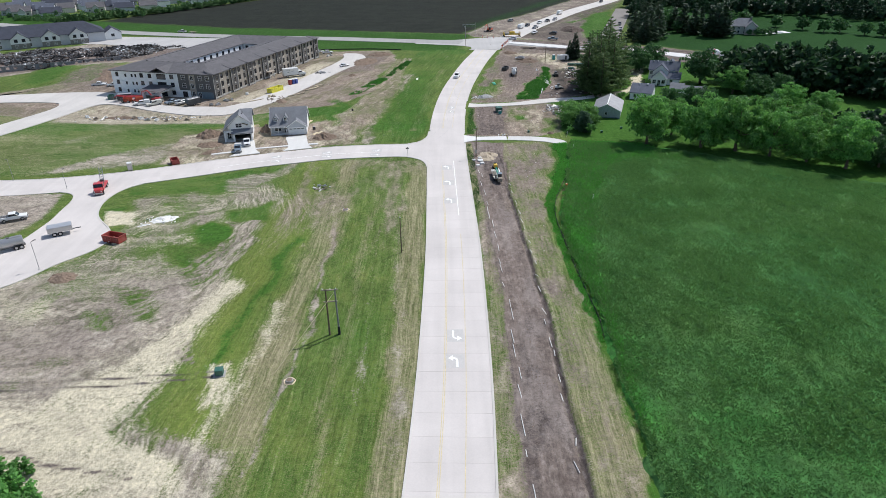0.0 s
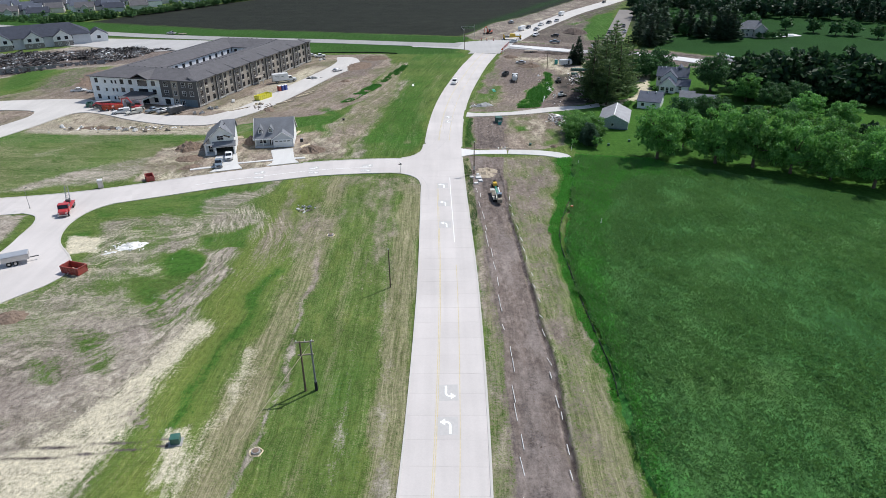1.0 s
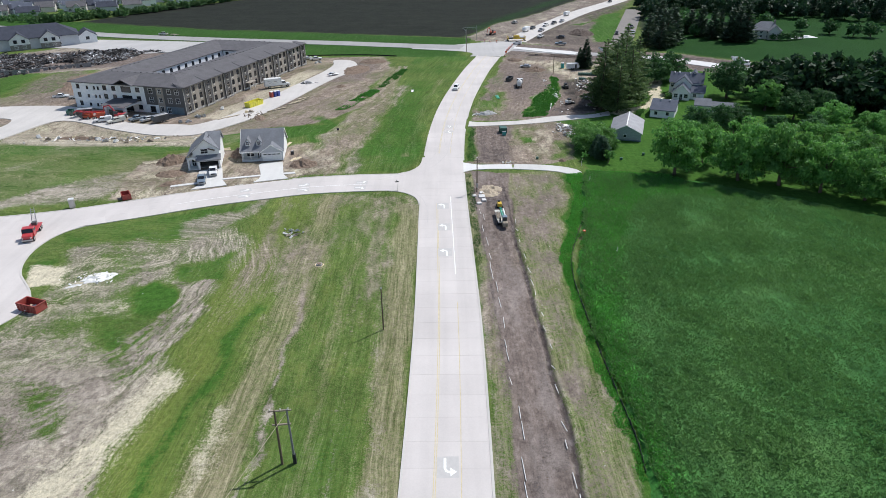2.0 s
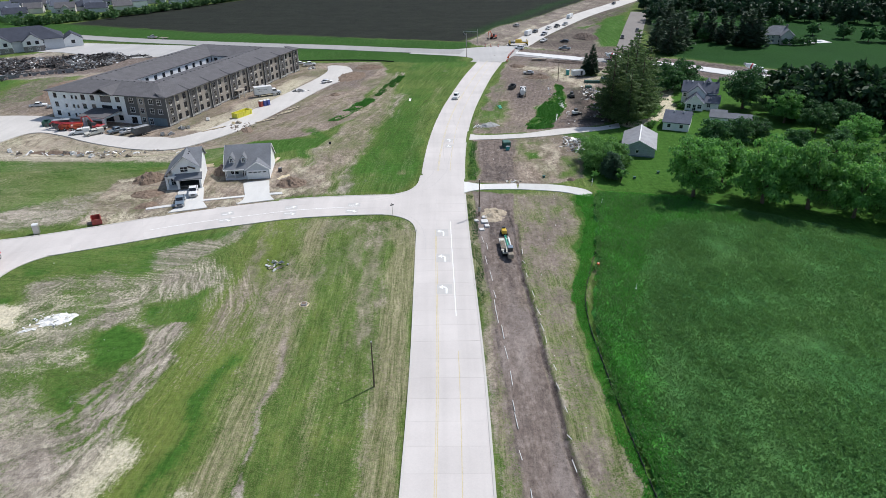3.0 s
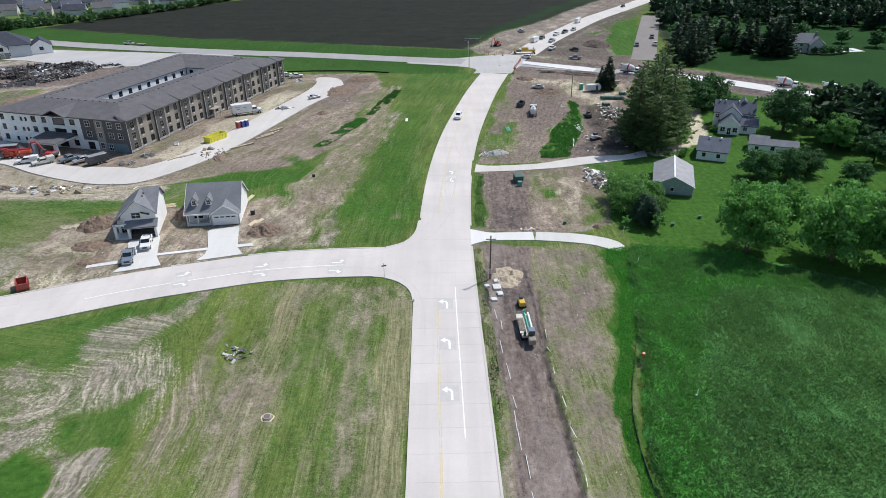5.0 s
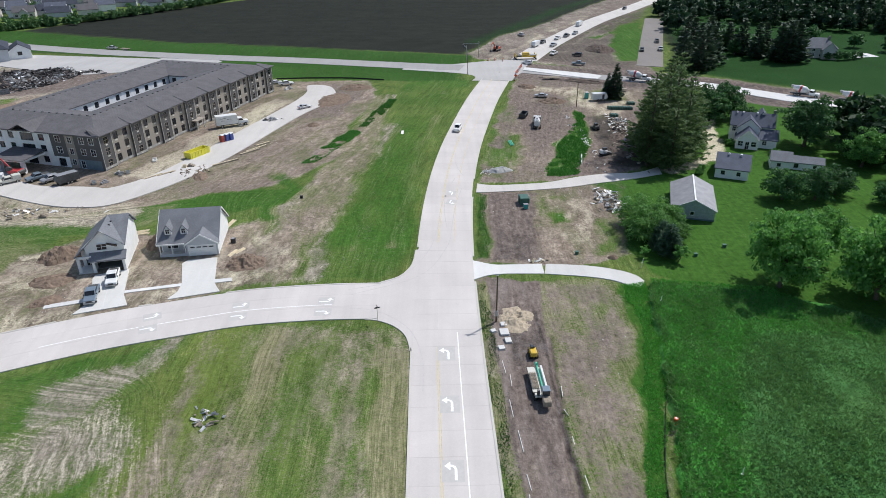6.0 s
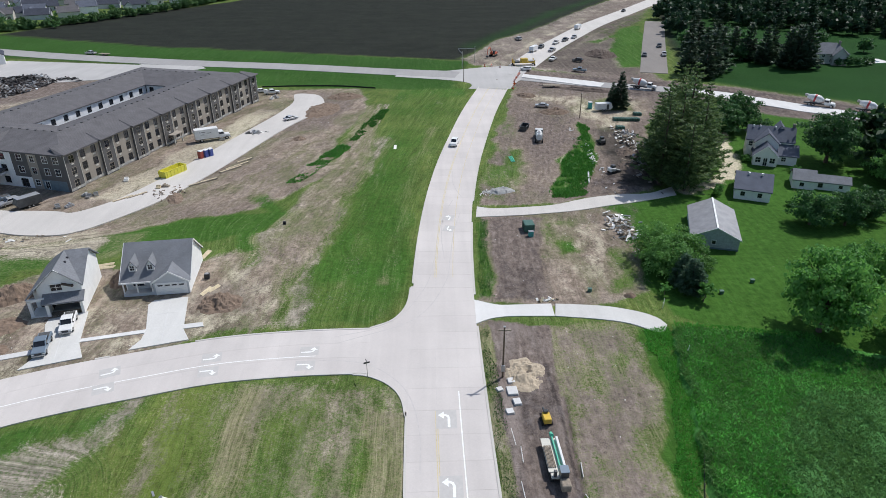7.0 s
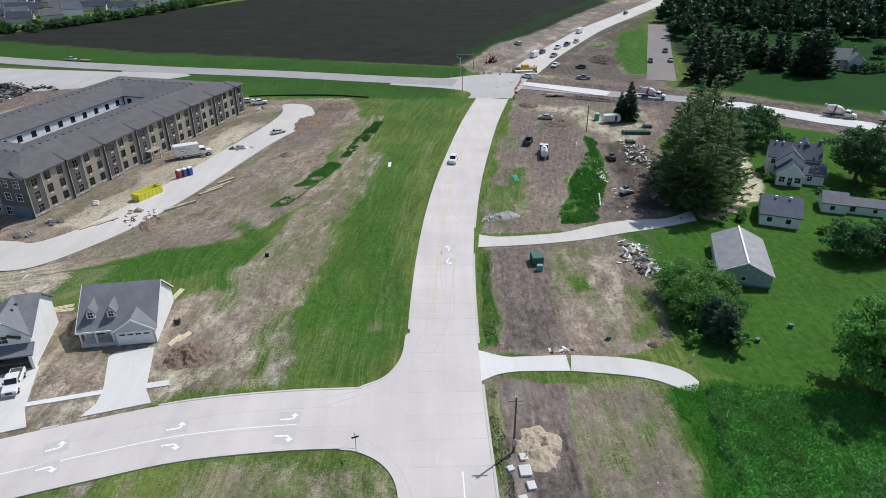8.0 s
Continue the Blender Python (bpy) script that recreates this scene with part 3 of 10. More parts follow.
    lotside = area(x, y, [(-135, 240), (-134, 222), (-114, 219), (-91, 218.5), (-68, 216), (-66, 224), (-72, 232), (-90, 233), (-107, 241), (-124, 250)], 3)
    dirt, lush = up(dirt, lotside, 0.85), cut(lush, lotside, 0.9)
    tan = up(tan, lotside, 0.45)
    lane = area(x, y, [(-40, 190), (-35, 211), (-31, 235), (-26, 285), (-21, 330), (-17, 330), (-15, 290), (-18, 250), (-22, 218), (-27, 192)], 4)
    straw = up(straw, lane, 0.50)
    dirt = up(dirt, lane, 0.30 + 0.45 * patch)
    for o in (0, 1.8, 4.4, 6.2):
        dirt = up(dirt, band(sx, sy, [(-36 + o, 190), (-31.5 + o * 0.9, 212), (-27 + o * 0.7, 240), (-21.5 + o * 0.6, 285), (-17 + o * 0.5, 330)], 0.8, 0.8), 0.72)
    ne = area(x, y, [(-27, 193), (-10, 192), (-4, 203), (-3, 235), (-2, 258), (5, 290), (15, 345), (10, 362), (-8, 364), (-14, 330), (-13, 270), (-18, 235)], 3)
    lush = up(lush, ne, 0.52 + 0.9 * (wide - 0.5))
    yellow = up(yellow, ne, 0.05 + 0.7 * (patch - 0.5))
    dirt = up(dirt, ne, 0.06 + 0.7 * (fractal(X, Y * 0.35, 4, 4, 141) - 0.5))
    dirt = up(dirt, band(x, y, [(-24, 193), (-22, 215), (-18, 240), (-15.5, 262), (-14, 290)], 5, 4), 0.30 + 0.55 * blotch)
    straw = up(straw, band(x, y, [(-8.5, 205), (-6.5, 235), (-5, 262), (2, 300)], 3.5, 2.5), 0.50)
    straw = up(straw, band(x, y, [(-16, 205), (-15, 240), (-11, 290)], 2.2, 2.5), 0.52)

    # -- far: verge, dark field, lawns --
    lush = up(lush, area(x, y, [(-600, 640), (-320, 478), (-200, 424), (-80, 388), (10, 362), (18, 400), (-60, 424), (-140, 446), (-230, 484), (-600, 680)], 4), 0.95)
    a = area(x, y, [(-130, 400), (-60, 386), (0, 367), (12, 360), (10, 350), (-20, 351), (-66, 359), (-112, 378)], 4)
    lush, dirt, yellow = up(lush, a, 0.95), cut(dirt, a, 0.8), cut(yellow, a, 0.9)
    soil_and_shade = up(soil_and_shade, a, 0.42)
    soil_and_shade = up(soil_and_shade, area(x, y, [(-600, 636), (-320, 474), (-200, 420), (-80, 384), (10, 358), (18, 400), (-60, 424), (-140, 446), (-230, 484), (-600, 680)], 4), 0.50)
    fsoil = area(x, y, [(18, 402), (-60, 424), (-140, 446), (-240, 488), (-200, 560), (-150, 625), (-60, 780), (140, 780), (134, 615), (94, 549), (63, 490), (36, 454), (15, 407)], 4)
    soil_and_shade = up(soil_and_shade, fsoil)
    lush = up(lush, band(x, y, [(22, 436), (50, 488), (82, 552), (126, 622)], 9, 8), 0.55)
    mud = up(mud, band(x, y, HIGHWAY_E, 29, 4), 1.0)
    mud = up(mud, area(x, y, [(40, 392), (60, 372), (92, 352), (92, 386), (84, 392), (100, 455), (140, 540), (170, 620), (130, 600), (84, 500), (56, 440)], 5), 0.55 + 0.8 * (blotch - 0.4))
    dirt = up(dirt, band(x, y, HIGHWAY_E, 31, 5), 0.8)
    dirt = up(dirt, area(x, y, [(24, 386), (36, 384), (70, 440), (110, 505), (182, 620), (150, 640), (90, 530), (46, 440)], 5), 0.9)
    a = area(x, y, [(15, 404), (36, 453), (62, 488), (92, 546), (133, 612), (150, 600), (93, 514), (72, 471), (50, 427), (42, 405), (36, 390), (20, 392)], 3)
    dirt, lush, straw = up(dirt, a, 1.0), cut(lush, a), cut(straw, a, 0.8)
    mud = up(mud, a, 0.35 + 1.0 * (blotch - 0.4))
    wet = up(wet, band(x, y, [(34, 432), (60, 478), (92, 536), (136, 604)], 5, 4), 0.15 + 1.0 * (blotch - 0.4))
    tan = up(tan, band(sx, sy, [(23.6, 389.5), (43.7, 423.3), (62.6, 463.5), (81.3, 492), (130, 585)], 4, 3), 0.62)
    mud = up(mud, area(x, y, [(46, 392), (80, 366), (90, 384), (74, 392), (60, 408)], 5), 0.7)
    mud = up(mud, area(x, y, [(72, 395), (88, 392), (90, 420), (80, 430), (70, 415)], 5), 0.6)
    g = area(x, y, [(82, 388), (92, 386), (112, 450), (118, 480), (96, 450), (86, 420)], 4)
    lush = up(lush, g, 0.9)
    dirt, mud = cut(dirt, g, 0.9), cut(mud, g, 0.9)
    # far lawn: cloud shade painted in as a darker green
    soil_and_shade = up(soil_and_shade, area(x, y, [(104, 362), (108, 357), (122.5, 341.5), (139, 328), (156, 317), (190, 291), (360, 180), (600, 300), (600, 700), (300, 720), (150, 560), (120, 440)], 5), 0.96)
    # graded earth along the highway and new road, toned darker in blotches
    wet = up(wet, band(x, y, HIGHWAY_E, 27, 4) * np.clip((X - 40) / 20, 0, 1), 0.30 + 0.8 * (blotch - 0.3))
    soil_and_shade = up(soil_and_shade, area(x, y, [(46, 392), (84, 366), (92, 386), (84, 392), (100, 455), (140, 540), (100, 520), (60, 430)], 6), 0.35)
    lush = up(lush, area(x, y, [(104, 362), (108, 356), (122.5, 340.5), (139, 327), (156, 316), (190, 290), (360, 178), (600, 300), (600, 640), (300, 700), (180, 600), (140, 500)], 5), 0.95)

    # -- east of the road --
    east = area(x, y, [(5, 30), (16.8, 30), (24, 50), (25, 66), (25, 80), (26, 97), (24.6, 117), (26, 137), (31, 154), (36, 178), (36, 192), (6, 192), (7, 117)], 1.5)
    straw = up(straw, east, 0.36 + 0.2 * (patch - 0.5))
    dirt = up(dirt, east, 0.42 + 0.7 * (blotch - 0.5))
    lush = up(lush, east, 0.34)
    lush = cut(lush, east, 0.6)
    straw = up(straw, band(sx, y, [(20.5, 30), (20.5, 140), (22, 190)], 2.6, 1.5), 0.74)
    dirt = up(dirt, band(sx, y, [(20.9, 40), (21.2, 110), (23, 150), (27, 186)], 1.2, 1.2), 0.55)
    lush = up(lush, band(sx, y, [(19.2, 40), (19.7, 94), (19.2, 140)], 1.4, 1.4), 0.42)
    lush = up(lush, band(sx, y, [(23.6, 40), (24.2, 80), (24.4, 117), (25, 137)], 1.8, 1.2), 0.55)
    dirt = up(dirt, area(x, y, [(16.5, 138), (24, 140), (28, 154), (31, 172), (33, 191), (16.5, 191)], 5), 0.50 + 0.7 * (blotch - 0.45))
    mud = up(mud, area(x, y, [(16.5, 60), (22, 60), (24, 140), (28, 154), (33, 191), (16.5, 191)], 5), 0.34 + 0.5 * (blotch - 0.4))
    straw = cut(straw, east, 0.35)
    brown = up(brown, east, 0.7)
    lush = up(lush, east, 0.24 + 0.8 * (wide - 0.45))
    straw = up(straw, east, 0.50 + 0.5 * (patch - 0.5))
    dirt = up(dirt, band(sx, y, [(8.6, 40), (8.8, 190)], 2.6, 1.2), 0.42 + 0.8 * (blotch - 0.4))
    mud = up(mud, band(sx, y, [(9.6, 40), (9.9, 100), (9.4, 190)], 1.8, 1.0), 0.40 + 0.7 * (blotch - 0.3))
    strip = area(sx, y, [(9.3, 20), (15.4, 20), (16.6, 71), (17.2, 94), (16.7, 122), (16.2, 153), (17, 170), (18.5, 192), (9, 192), (9.2, 160), (10.3, 106), (9.6, 74)], 0.9)
    mud = up(mud, strip, 1.0)
    dirt = up(dirt, strip, 0.9)
    worn_in = up(worn_in, strip, np.clip((fractal(sx * 1.0, Y * 0.4, 4.5, 4, 81) - 0.46) * 6, 0, 1))
    mud = cut(mud, strip, 0.35 * np.clip((fractal(sx * 1.0, Y * 0.5, 5.5, 4, 83) - 0.58) * 5, 0, 1))
    mud = up(mud, band(sx, y, [(8, 176), (8, 191)], 3, 2), 0.45)
    verge = band(sx, y, [(7.9, 40), (8.0, 130), (8.0, 190)], 1.2, 1)
    lush = up(lush, verge, 0.25 + 0.5 * blotch)
    plot = area(x, y, [(8.5, 199), (11, 237), (42, 238), (49, 243), (41, 222), (37.5, 200), (30, 197)], 1.6)
    dirt = up(dirt, plot, 0.86)
    mud = up(mud, plot, 0.10 + 0.5 * fractal(X, Y, 7, 4, 95))
    lush = cut(lush, plot)
    mud = up(mud, area(sx, sy, [(11, 199.5), (20, 199.5), (21.5, 215), (24.5, 233), (12.5, 233.5)], 1.6), 0.95)
    tan = up(tan, area(x, y, [(26, 204), (36, 208), (38, 226), (30, 228)], 5), 0.35)
    for g in ([(33, 216), (37, 218), (38, 202), (34, 202)], ):
        a = area(x, y, g, 3)
        dirt, tan = cut(dirt, a, 0.6), cut(tan, a)
        lush = up(lush, a, 0.5)
    yard = area(x, y, [(11, 240), (14, 262), (19, 288), (26, 320), (33, 356), (62, 344), (88, 336), (78, 312), (66, 300), (60, 262), (52, 246), (30, 240)], 2)
    dirt = up(dirt, yard, 0.92)
    mud = up(mud, yard, 0.28 + 0.55 * fractal(X, Y, 10, 4, 93))
    tan = up(tan, area(x, y, [(44, 312), (52, 330), (74, 332), (72, 312), (60, 308), (52, 303)], 4), 0.22 + 0.5 * blotch)
    tan = up(tan, area(x, y, [(34, 330), (62, 322), (84, 334), (40, 352)], 4), 0.15 + 0.5 * blotch)
    mud = up(mud, area(x, y, [(27, 270), (36, 270), (44, 296), (40, 316), (28, 318), (25, 300)], 4), 0.72)
    mud = up(mud, area(x, y, [(48, 252), (56, 250), (60, 272), (56, 298), (50, 298), (47, 275)], 3), 0.95)
    soil_and_shade = up(soil_and_shade, area(x, y, [(48, 250), (55, 249), (60, 268), (60, 286), (55, 300), (50, 298), (47, 272)], 3), 0.30 + 0.5 * blotch)
    for g in ([(13, 255), (22, 255), (25, 278), (19, 280)], [(12, 244), (18, 243), (20, 250), (14, 254)], [(20, 292), (25, 292), (27, 304), (23, 304)]):
        a = area(x, y, g, 3.5)
        dirt = cut(dirt, a, 0.55)
        lush = up(lush, a, 0.5)
    yard_lawn = area(x, y, [(38, 243), (42, 220), (37.5, 204), (39, 193), (50, 186), (80, 170), (112, 148), (240, 60), (330, 160), (190, 268), (140, 306), (112, 326), (92, 338), (80, 318), (72, 262), (56, 246)], 2)
    lush = up(lush, yard_lawn, 1.0)
    straw, dirt = cut(straw, yard_lawn, 0.9), cut(dirt, area(x, y, [(39, 240), (44, 222), (39, 204), (40, 195), (60, 186), (240, 70), (320, 160), (110, 318), (90, 300), (64, 254)], 3))
    drive = band(x, y, [(60, 246), (67, 250), (75, 256), (81, 268), (83, 284), (90, 300)], 5, 2)
    lush = cut(lush, drive)
    tan = up(tan, drive, 0.9)
    crop = area(x, y, FIELD, 2)
    lush = up(lush, crop)
    straw, dirt = cut(straw, crop, 0.9), cut(dirt, crop, 0.9)
    ws = area(x, y, WEED_STRIP, 1.5)
    dirt, mud = cut(dirt, ws), cut(mud, ws)
    lush = up(lush, ws)

    dirt = up(dirt, area(x, y, [(44, 382), (60, 372), (92, 352), (90, 384), (84, 392), (88, 425), (98, 455), (92, 475), (70, 440)], 4), 0.85)
    mud = up(mud, area(x, y, [(-222, 335), (-192, 312), (-170, 317), (-160, 333), (-147, 366), (-136, 374), (-166, 388), (-190, 378), (-222, 371), (-236, 360)], 6), 1.0)
    hill = area(x, y, [(-178, 282), (-190, 312), (-184, 322), (-170, 318), (-166, 300), (-166, 276)], 6)
    dirt, mud, lush = cut(dirt, hill), cut(mud, hill), up(lush, hill, 0.6)
    for m in (site, lots, plot, yard, lane, strip):
        brown = up(brown, m)
    # the triangle between the new road and the old one
    a = area(x, y, [(79, 444), (93.5, 455.7), (112, 457), (124, 497), (109, 486), (86, 440)], 4) + area(x, y, [(87, 421), (112, 456), (100, 430), (89.5, 383), (81.5, 384)], 4)
    dirt, mud, wet, lush = cut(dirt, a, 0.9), cut(mud, a, 0.9), cut(wet, a), up(lush, a, 0.8)
    soil_and_shade = cut(soil_and_shade, a)
    tan = up(tan, band(sx, sy, [(52, 384), (57.1, 394.4), (64.9, 413.3), (77.6, 444.1), (89.6, 467.0), (119.1, 512.1)], 3.4, 2.5), 0.6)
    # wheel tracks: pairs of lines, pale or dark
    for k, t in enumerate(([(-43, 196), (-40, 205), (-36, 212), (-33, 222), (-28, 236)], [(-41, 194), (-37, 203), (-34, 213), (-30, 226)], [(-36, 198), (-30, 206), (-27, 216)], [(-78, 186), (-70, 190), (-66, 187)],
                           [(14, 199), (15, 215), (17, 233)], [(13, 200), (13.5, 220), (14.5, 233)], [(27, 199), (30, 212), (33, 226), (38, 238)], [(25, 200), (28, 215), (30, 236)], [(30, 198), (33, 214), (36, 230), (42, 240)],
                           [(32, 242), (36, 262), (44, 285), (48, 300), (54, 318)], [(22, 244), (27, 262), (33, 280), (41, 300), (44, 312)], [(30, 262), (37, 282), (45, 305), (52, 322), (64, 330)], [(34, 352), (46, 338), (60, 330), (76, 328)],
                           [(49, 246), (51, 262), (53, 282), (55, 300), (58, 312)], [(52, 246), (55, 262), (57, 280)], [(-60, 240), (-48, 252), (-40, 270), (-36, 292)], [(-52, 236), (-42, 250), (-36, 268), (-33, 300)],
                           [(-46, 66), (-54, 72), (-70, 74), (-90, 72)], [(-90, 78), (-66, 75.5), (-46, 77), (-36, 79)], [(-84, 94), (-66, 92), (-52, 84), (-46, 80)], [(-70, 104), (-56, 96), (-48, 84)],
                           [(11.2, 40), (12.2, 90), (11.6, 150), (12, 190)], [(12.6, 40), (14.0, 95), (13.2, 150), (14.5, 190)], [(40, 384), (58, 412), (80, 452)], [(62, 372), (70, 400), (84, 440), (104, 480)])):
        for o in (-0.85, 0.85):
            tr = band(X + (wx * 0.2) + o, sy, t, 0.55, 0.7)
            if k % 3 == 0:
                tan = up(tan, tr, 0.42)
            else:
                mud = up(mud, tr, 0.60)

    # -- the yard: pale haul track, churned middle, green islands, wet ground by the scrap --
    tr = area(x, y, [(31.5, 340), (41.7, 336.4), (53, 335.8), (57, 327.2), (53.4, 312.4), (58.8, 312.1), (70, 326.5), (76.1, 331.6), (72.6, 316.1), (64.9, 304.9), (56.2, 292.9), (51.2, 293.2), (51.7, 305.7), (47.7, 315.1), (45.8, 322.7), (40.7, 330.9), (34.1, 331.3)], 3)
    tan, mud = up(tan, tr, 0.26 + 0.6 * (blotch - 0.4)), cut(mud, tr, 0.7)
    for o in (-2.2, -0.6, 0.9, 2.6):
        tr = band(sx + o, sy, [(46, 320), (43.8, 306), (38.6, 290), (34.9, 274.5), (30.9, 262.6), (27.5, 252), (24.7, 241.7)], 0.7, 0.8)
        tan = up(tan, tr, 0.50)
        wet = up(wet, band(sx + o + 0.9, sy, [(46, 320), (43.8, 306), (38.6, 290), (36.5, 280)], 0.6, 0.8), 0.55)
    for g in ([(17.3, 295), (20.3, 293), (18.7, 278.6), (15.7, 277)], [(22.4, 280), (26.5, 280), (26.1, 265.7), (21.7, 261.6), (19.6, 266)], [(14.2, 266.3), (20.7, 261.7), (24.3, 257.4), (21.8, 247.5), (13.5, 252.8)], [(57.6, 329.9), (64.2, 335.1), (70, 326.5), (66.7, 315.2), (60.1, 314.4), (55.7, 322.1)]):
        a = area(x, y, g, 3)
        dirt, mud, tan = cut(dirt, a, 0.20 + 0.6 * blotch), cut(mud, a, 0.8), cut(tan, a, 0.9)
        lush = up(lush, a, 0.05 + 0.75 * blotch)
    a = area(x, y, [(46.5, 279), (52.6, 281), (55.7, 275), (57, 262), (50, 246.2), (42.4, 244.2), (39.2, 244.6), (43.7, 261.9)], 2.5)
    wet = up(wet, a, 0.42 + 1.1 * (blotch - 0.45))
    wet = up(wet, area(x, y, [(36, 300), (42, 300), (46, 322), (38, 326), (33, 316)], 5), 0.25 + 0.8 * (blotch - 0.45))
    # -- the plot between the two driveways --
    a = area(sx, sy, [(11.8, 233.4), (19.4, 233), (18.6, 221.4), (20.6, 210.9), (18.6, 198.6), (10.2, 198.4)], 1.4)
    wet = up(wet, a, 0.24 + 0.9 * (blotch - 0.45))
    for o in (0.0, 1.5, 3.0, 5.2):
        wet = up(wet, band(sx - o, sy, [(12.8, 199), (13.2, 215), (14.0, 233)], 0.5, 0.6), 0.34)
    wet = up(wet, band(sx, sy, [(20.4, 199), (21.2, 211), (19.3, 222)], 0.9, 1.2), 0.55)
    a = area(x, y, [(31, 230), (37.3, 229.6), (34, 214), (29.6, 201.3), (19.9, 199.5), (21.7, 210.8), (25.9, 215.7)], 3)
    tan, mud = up(tan, a, 0.18 + 0.6 * (patch - 0.4)), cut(mud, a, 0.7)
    for g in ([(22.4, 231.8), (30.7, 231.5), (29.3, 221), (23.9, 210.7), (21.3, 215.9)], [(34.6, 218), (37.6, 216.6), (33.4, 199), (30.2, 199.1)]):
        a = area(x, y, g, 3)
        mud = cut(mud, a, 0.6)
        dirt = cut(dirt, a, 0.55 * np.clip((blotch - 0.42) * 5, 0, 1))
        lush = up(lush, a, 0.5 * np.clip((blotch - 0.5) * 5, 0, 1))
    a = area(x, y, [(25.6, 221), (28.6, 221), (28.4, 216), (25.4, 215.4)], 2)
    dirt, lush = cut(dirt, a, 0.8), up(lush, a, 0.8)
    # -- weedy verge behind the kerb, darker line in the ditch along the trench strip, churned south end of the drive --
    a = area(x, y, [(6.9, 190), (9.0, 190), (8.4, 174), (6.7, 174)], 1.0) + area(x, y, [(10, 232), (12.2, 232), (10.8, 200), (8.4, 200)], 1.0)
    lush, mud, dirt = up(lush, a, 0.7), cut(mud, a, 0.7), cut(dirt, a, 0.6)
    wet = up(wet, band(sx, y, [(15.7, 20), (16.8, 71), (17.4, 94), (16.9, 122), (16.6, 140), (16.4, 153), (16.6, 168), (16.4, 180)], 0.75, 0.6), 0.85)
    wet = up(wet, strip, 0.08 + 1.6 * (fractal(sx * 1.3, Y * 0.35, 4, 4, 181) - 0.46))
    tan = up(tan, band(sx, y, [(16.5, 20), (17.6, 71), (18.2, 94), (17.7, 122), (17.4, 140), (17.2, 153)], 0.8, 0.6), 0.25 + 0.7 * (blotch - 0.3))
    tan = up(tan, strip, 0.05 + 1.9 * (fractal(sx * 1.2, Y * 0.35, 4, 4, 191) - 0.50))
    # green weeds on both sides of the black fence
    a = area(x, y, [(37.5, 190), (36.0, 178), (34.6, 168), (30.8, 157.5), (26.6, 143.5), (25.3, 134), (25.3, 111), (25.8, 93), (24.2, 66), (23.4, 66), (24.4, 93), (23.6, 111), (23.4, 134), (24.2, 143.5), (27.6, 157.5), (30.4, 168), (31.6, 178), (32.4, 189)], 1.4)
    lush, dirt, straw, mud = up(lush, a, 0.95), cut(dirt, a, 0.9), cut(straw, a, 0.9), cut(mud, a, 0.9)
    wet = up(wet, band(sx, y, [(9.6, 60), (10.4, 106), (9.4, 160), (9.2, 190)], 0.6, 0.7), 0.25 + 0.5 * blotch)
    # -- pale straw-coloured bank west of the utility box, grey slope above it --
    a = area(x, y, [(-66, 76), (-52, 75.5), (-46, 80), (-42.5, 88), (-40.6, 98), (-38.4, 106), (-37.4, 104), (-39, 92), (-40, 84), (-43, 77), (-46, 70), (-41, 64), (-34, 62), (-30, 56), (-66, 56)], 4)
    tan = up(tan, a, 0.62 + 0.5 * (blotch - 0.4))
    tan = up(tan, area(x, y, [(-90, 108), (-70, 104), (-62, 98), (-70, 90), (-90, 92)], 6), 0.35 + 0.6 * (blotch - 0.4))
    a = area(x, y, [(-53.3, 131.5), (-49.9, 126), (-44.6, 125.6), (-45.9, 132.6), (-51.8, 135.8)], 1.5)
    dirt, tan, mud, lush = cut(dirt, a, 0.95), cut(tan, a), cut(mud, a), up(lush, a, 0.85)
    for o in (0, 1.0, 2.3, 3.2):
        tr = band(sx - o * 0.8, sy + o * 0.2, [(-56, 104.5), (-51.4, 108.5), (-48.9, 111.2), (-45.2, 114.9), (-43.2, 120.2), (-43.0, 126.1), (-44.7, 131.3), (-48.3, 135.7)], 0.5, 0.6)
        dirt, lush, tan = up(dirt, tr, 0.9), cut(lush, tr, 0.9), up(tan, tr, 0.35)
    # -- two thin dark lines across the turf from the green utility box, the gully --
    for sc in ([(-66, 78.5), (-50, 78.9), (-34.5, 80.1)], [(-66, 76.6), (-49.3, 77.1), (-34.2, 79)]):
        wet = up(wet, band(X + wx * 0.05, Y + wy * 0.05, sc, 0.42, 0.5), 1.0)
    wet = up(wet, gully, 0.55)
    # -- the deep green strip beside the bend, the haul lane west of it --
    a = area(x, y, [(-21, 205), (-22, 216), (-19, 235), (-18, 254), (-12.4, 279), (-8, 300), (2, 300), (-0.8, 278), (-4.2, 249), (-5, 207)], 3)
    dirt, tan, straw = cut(dirt, a, 0.75), cut(tan, a, 0.9), cut(straw, a, 0.45)
    lush = up(lush, a, 0.62 + 1.0 * (wide - 0.5))
    brown = up(brown, a, 0.8)
    dirt = up(dirt, a, 0.10 + 0.9 * (fractal(X * 1.4, Y * 0.3, 5, 4, 143) - 0.5))
    yellow = cut(yellow, a, 0.8)
    a = area(x, y, [(-36, 206), (-37, 226), (-31, 244), (-26, 273), (-22, 300), (-18, 300), (-20, 255), (-21.5, 235), (-24, 216), (-23, 205)], 3)
    dirt, lush = up(dirt, a, 0.48 + 0.6 * (blotch - 0.4)), cut(lush, a, 0.5)
    straw = up(straw, a, 0.5)
    a = band(x, y, [(-40, 246), (-34, 236), (-38, 228), (-35, 214)], 4.5, 3)
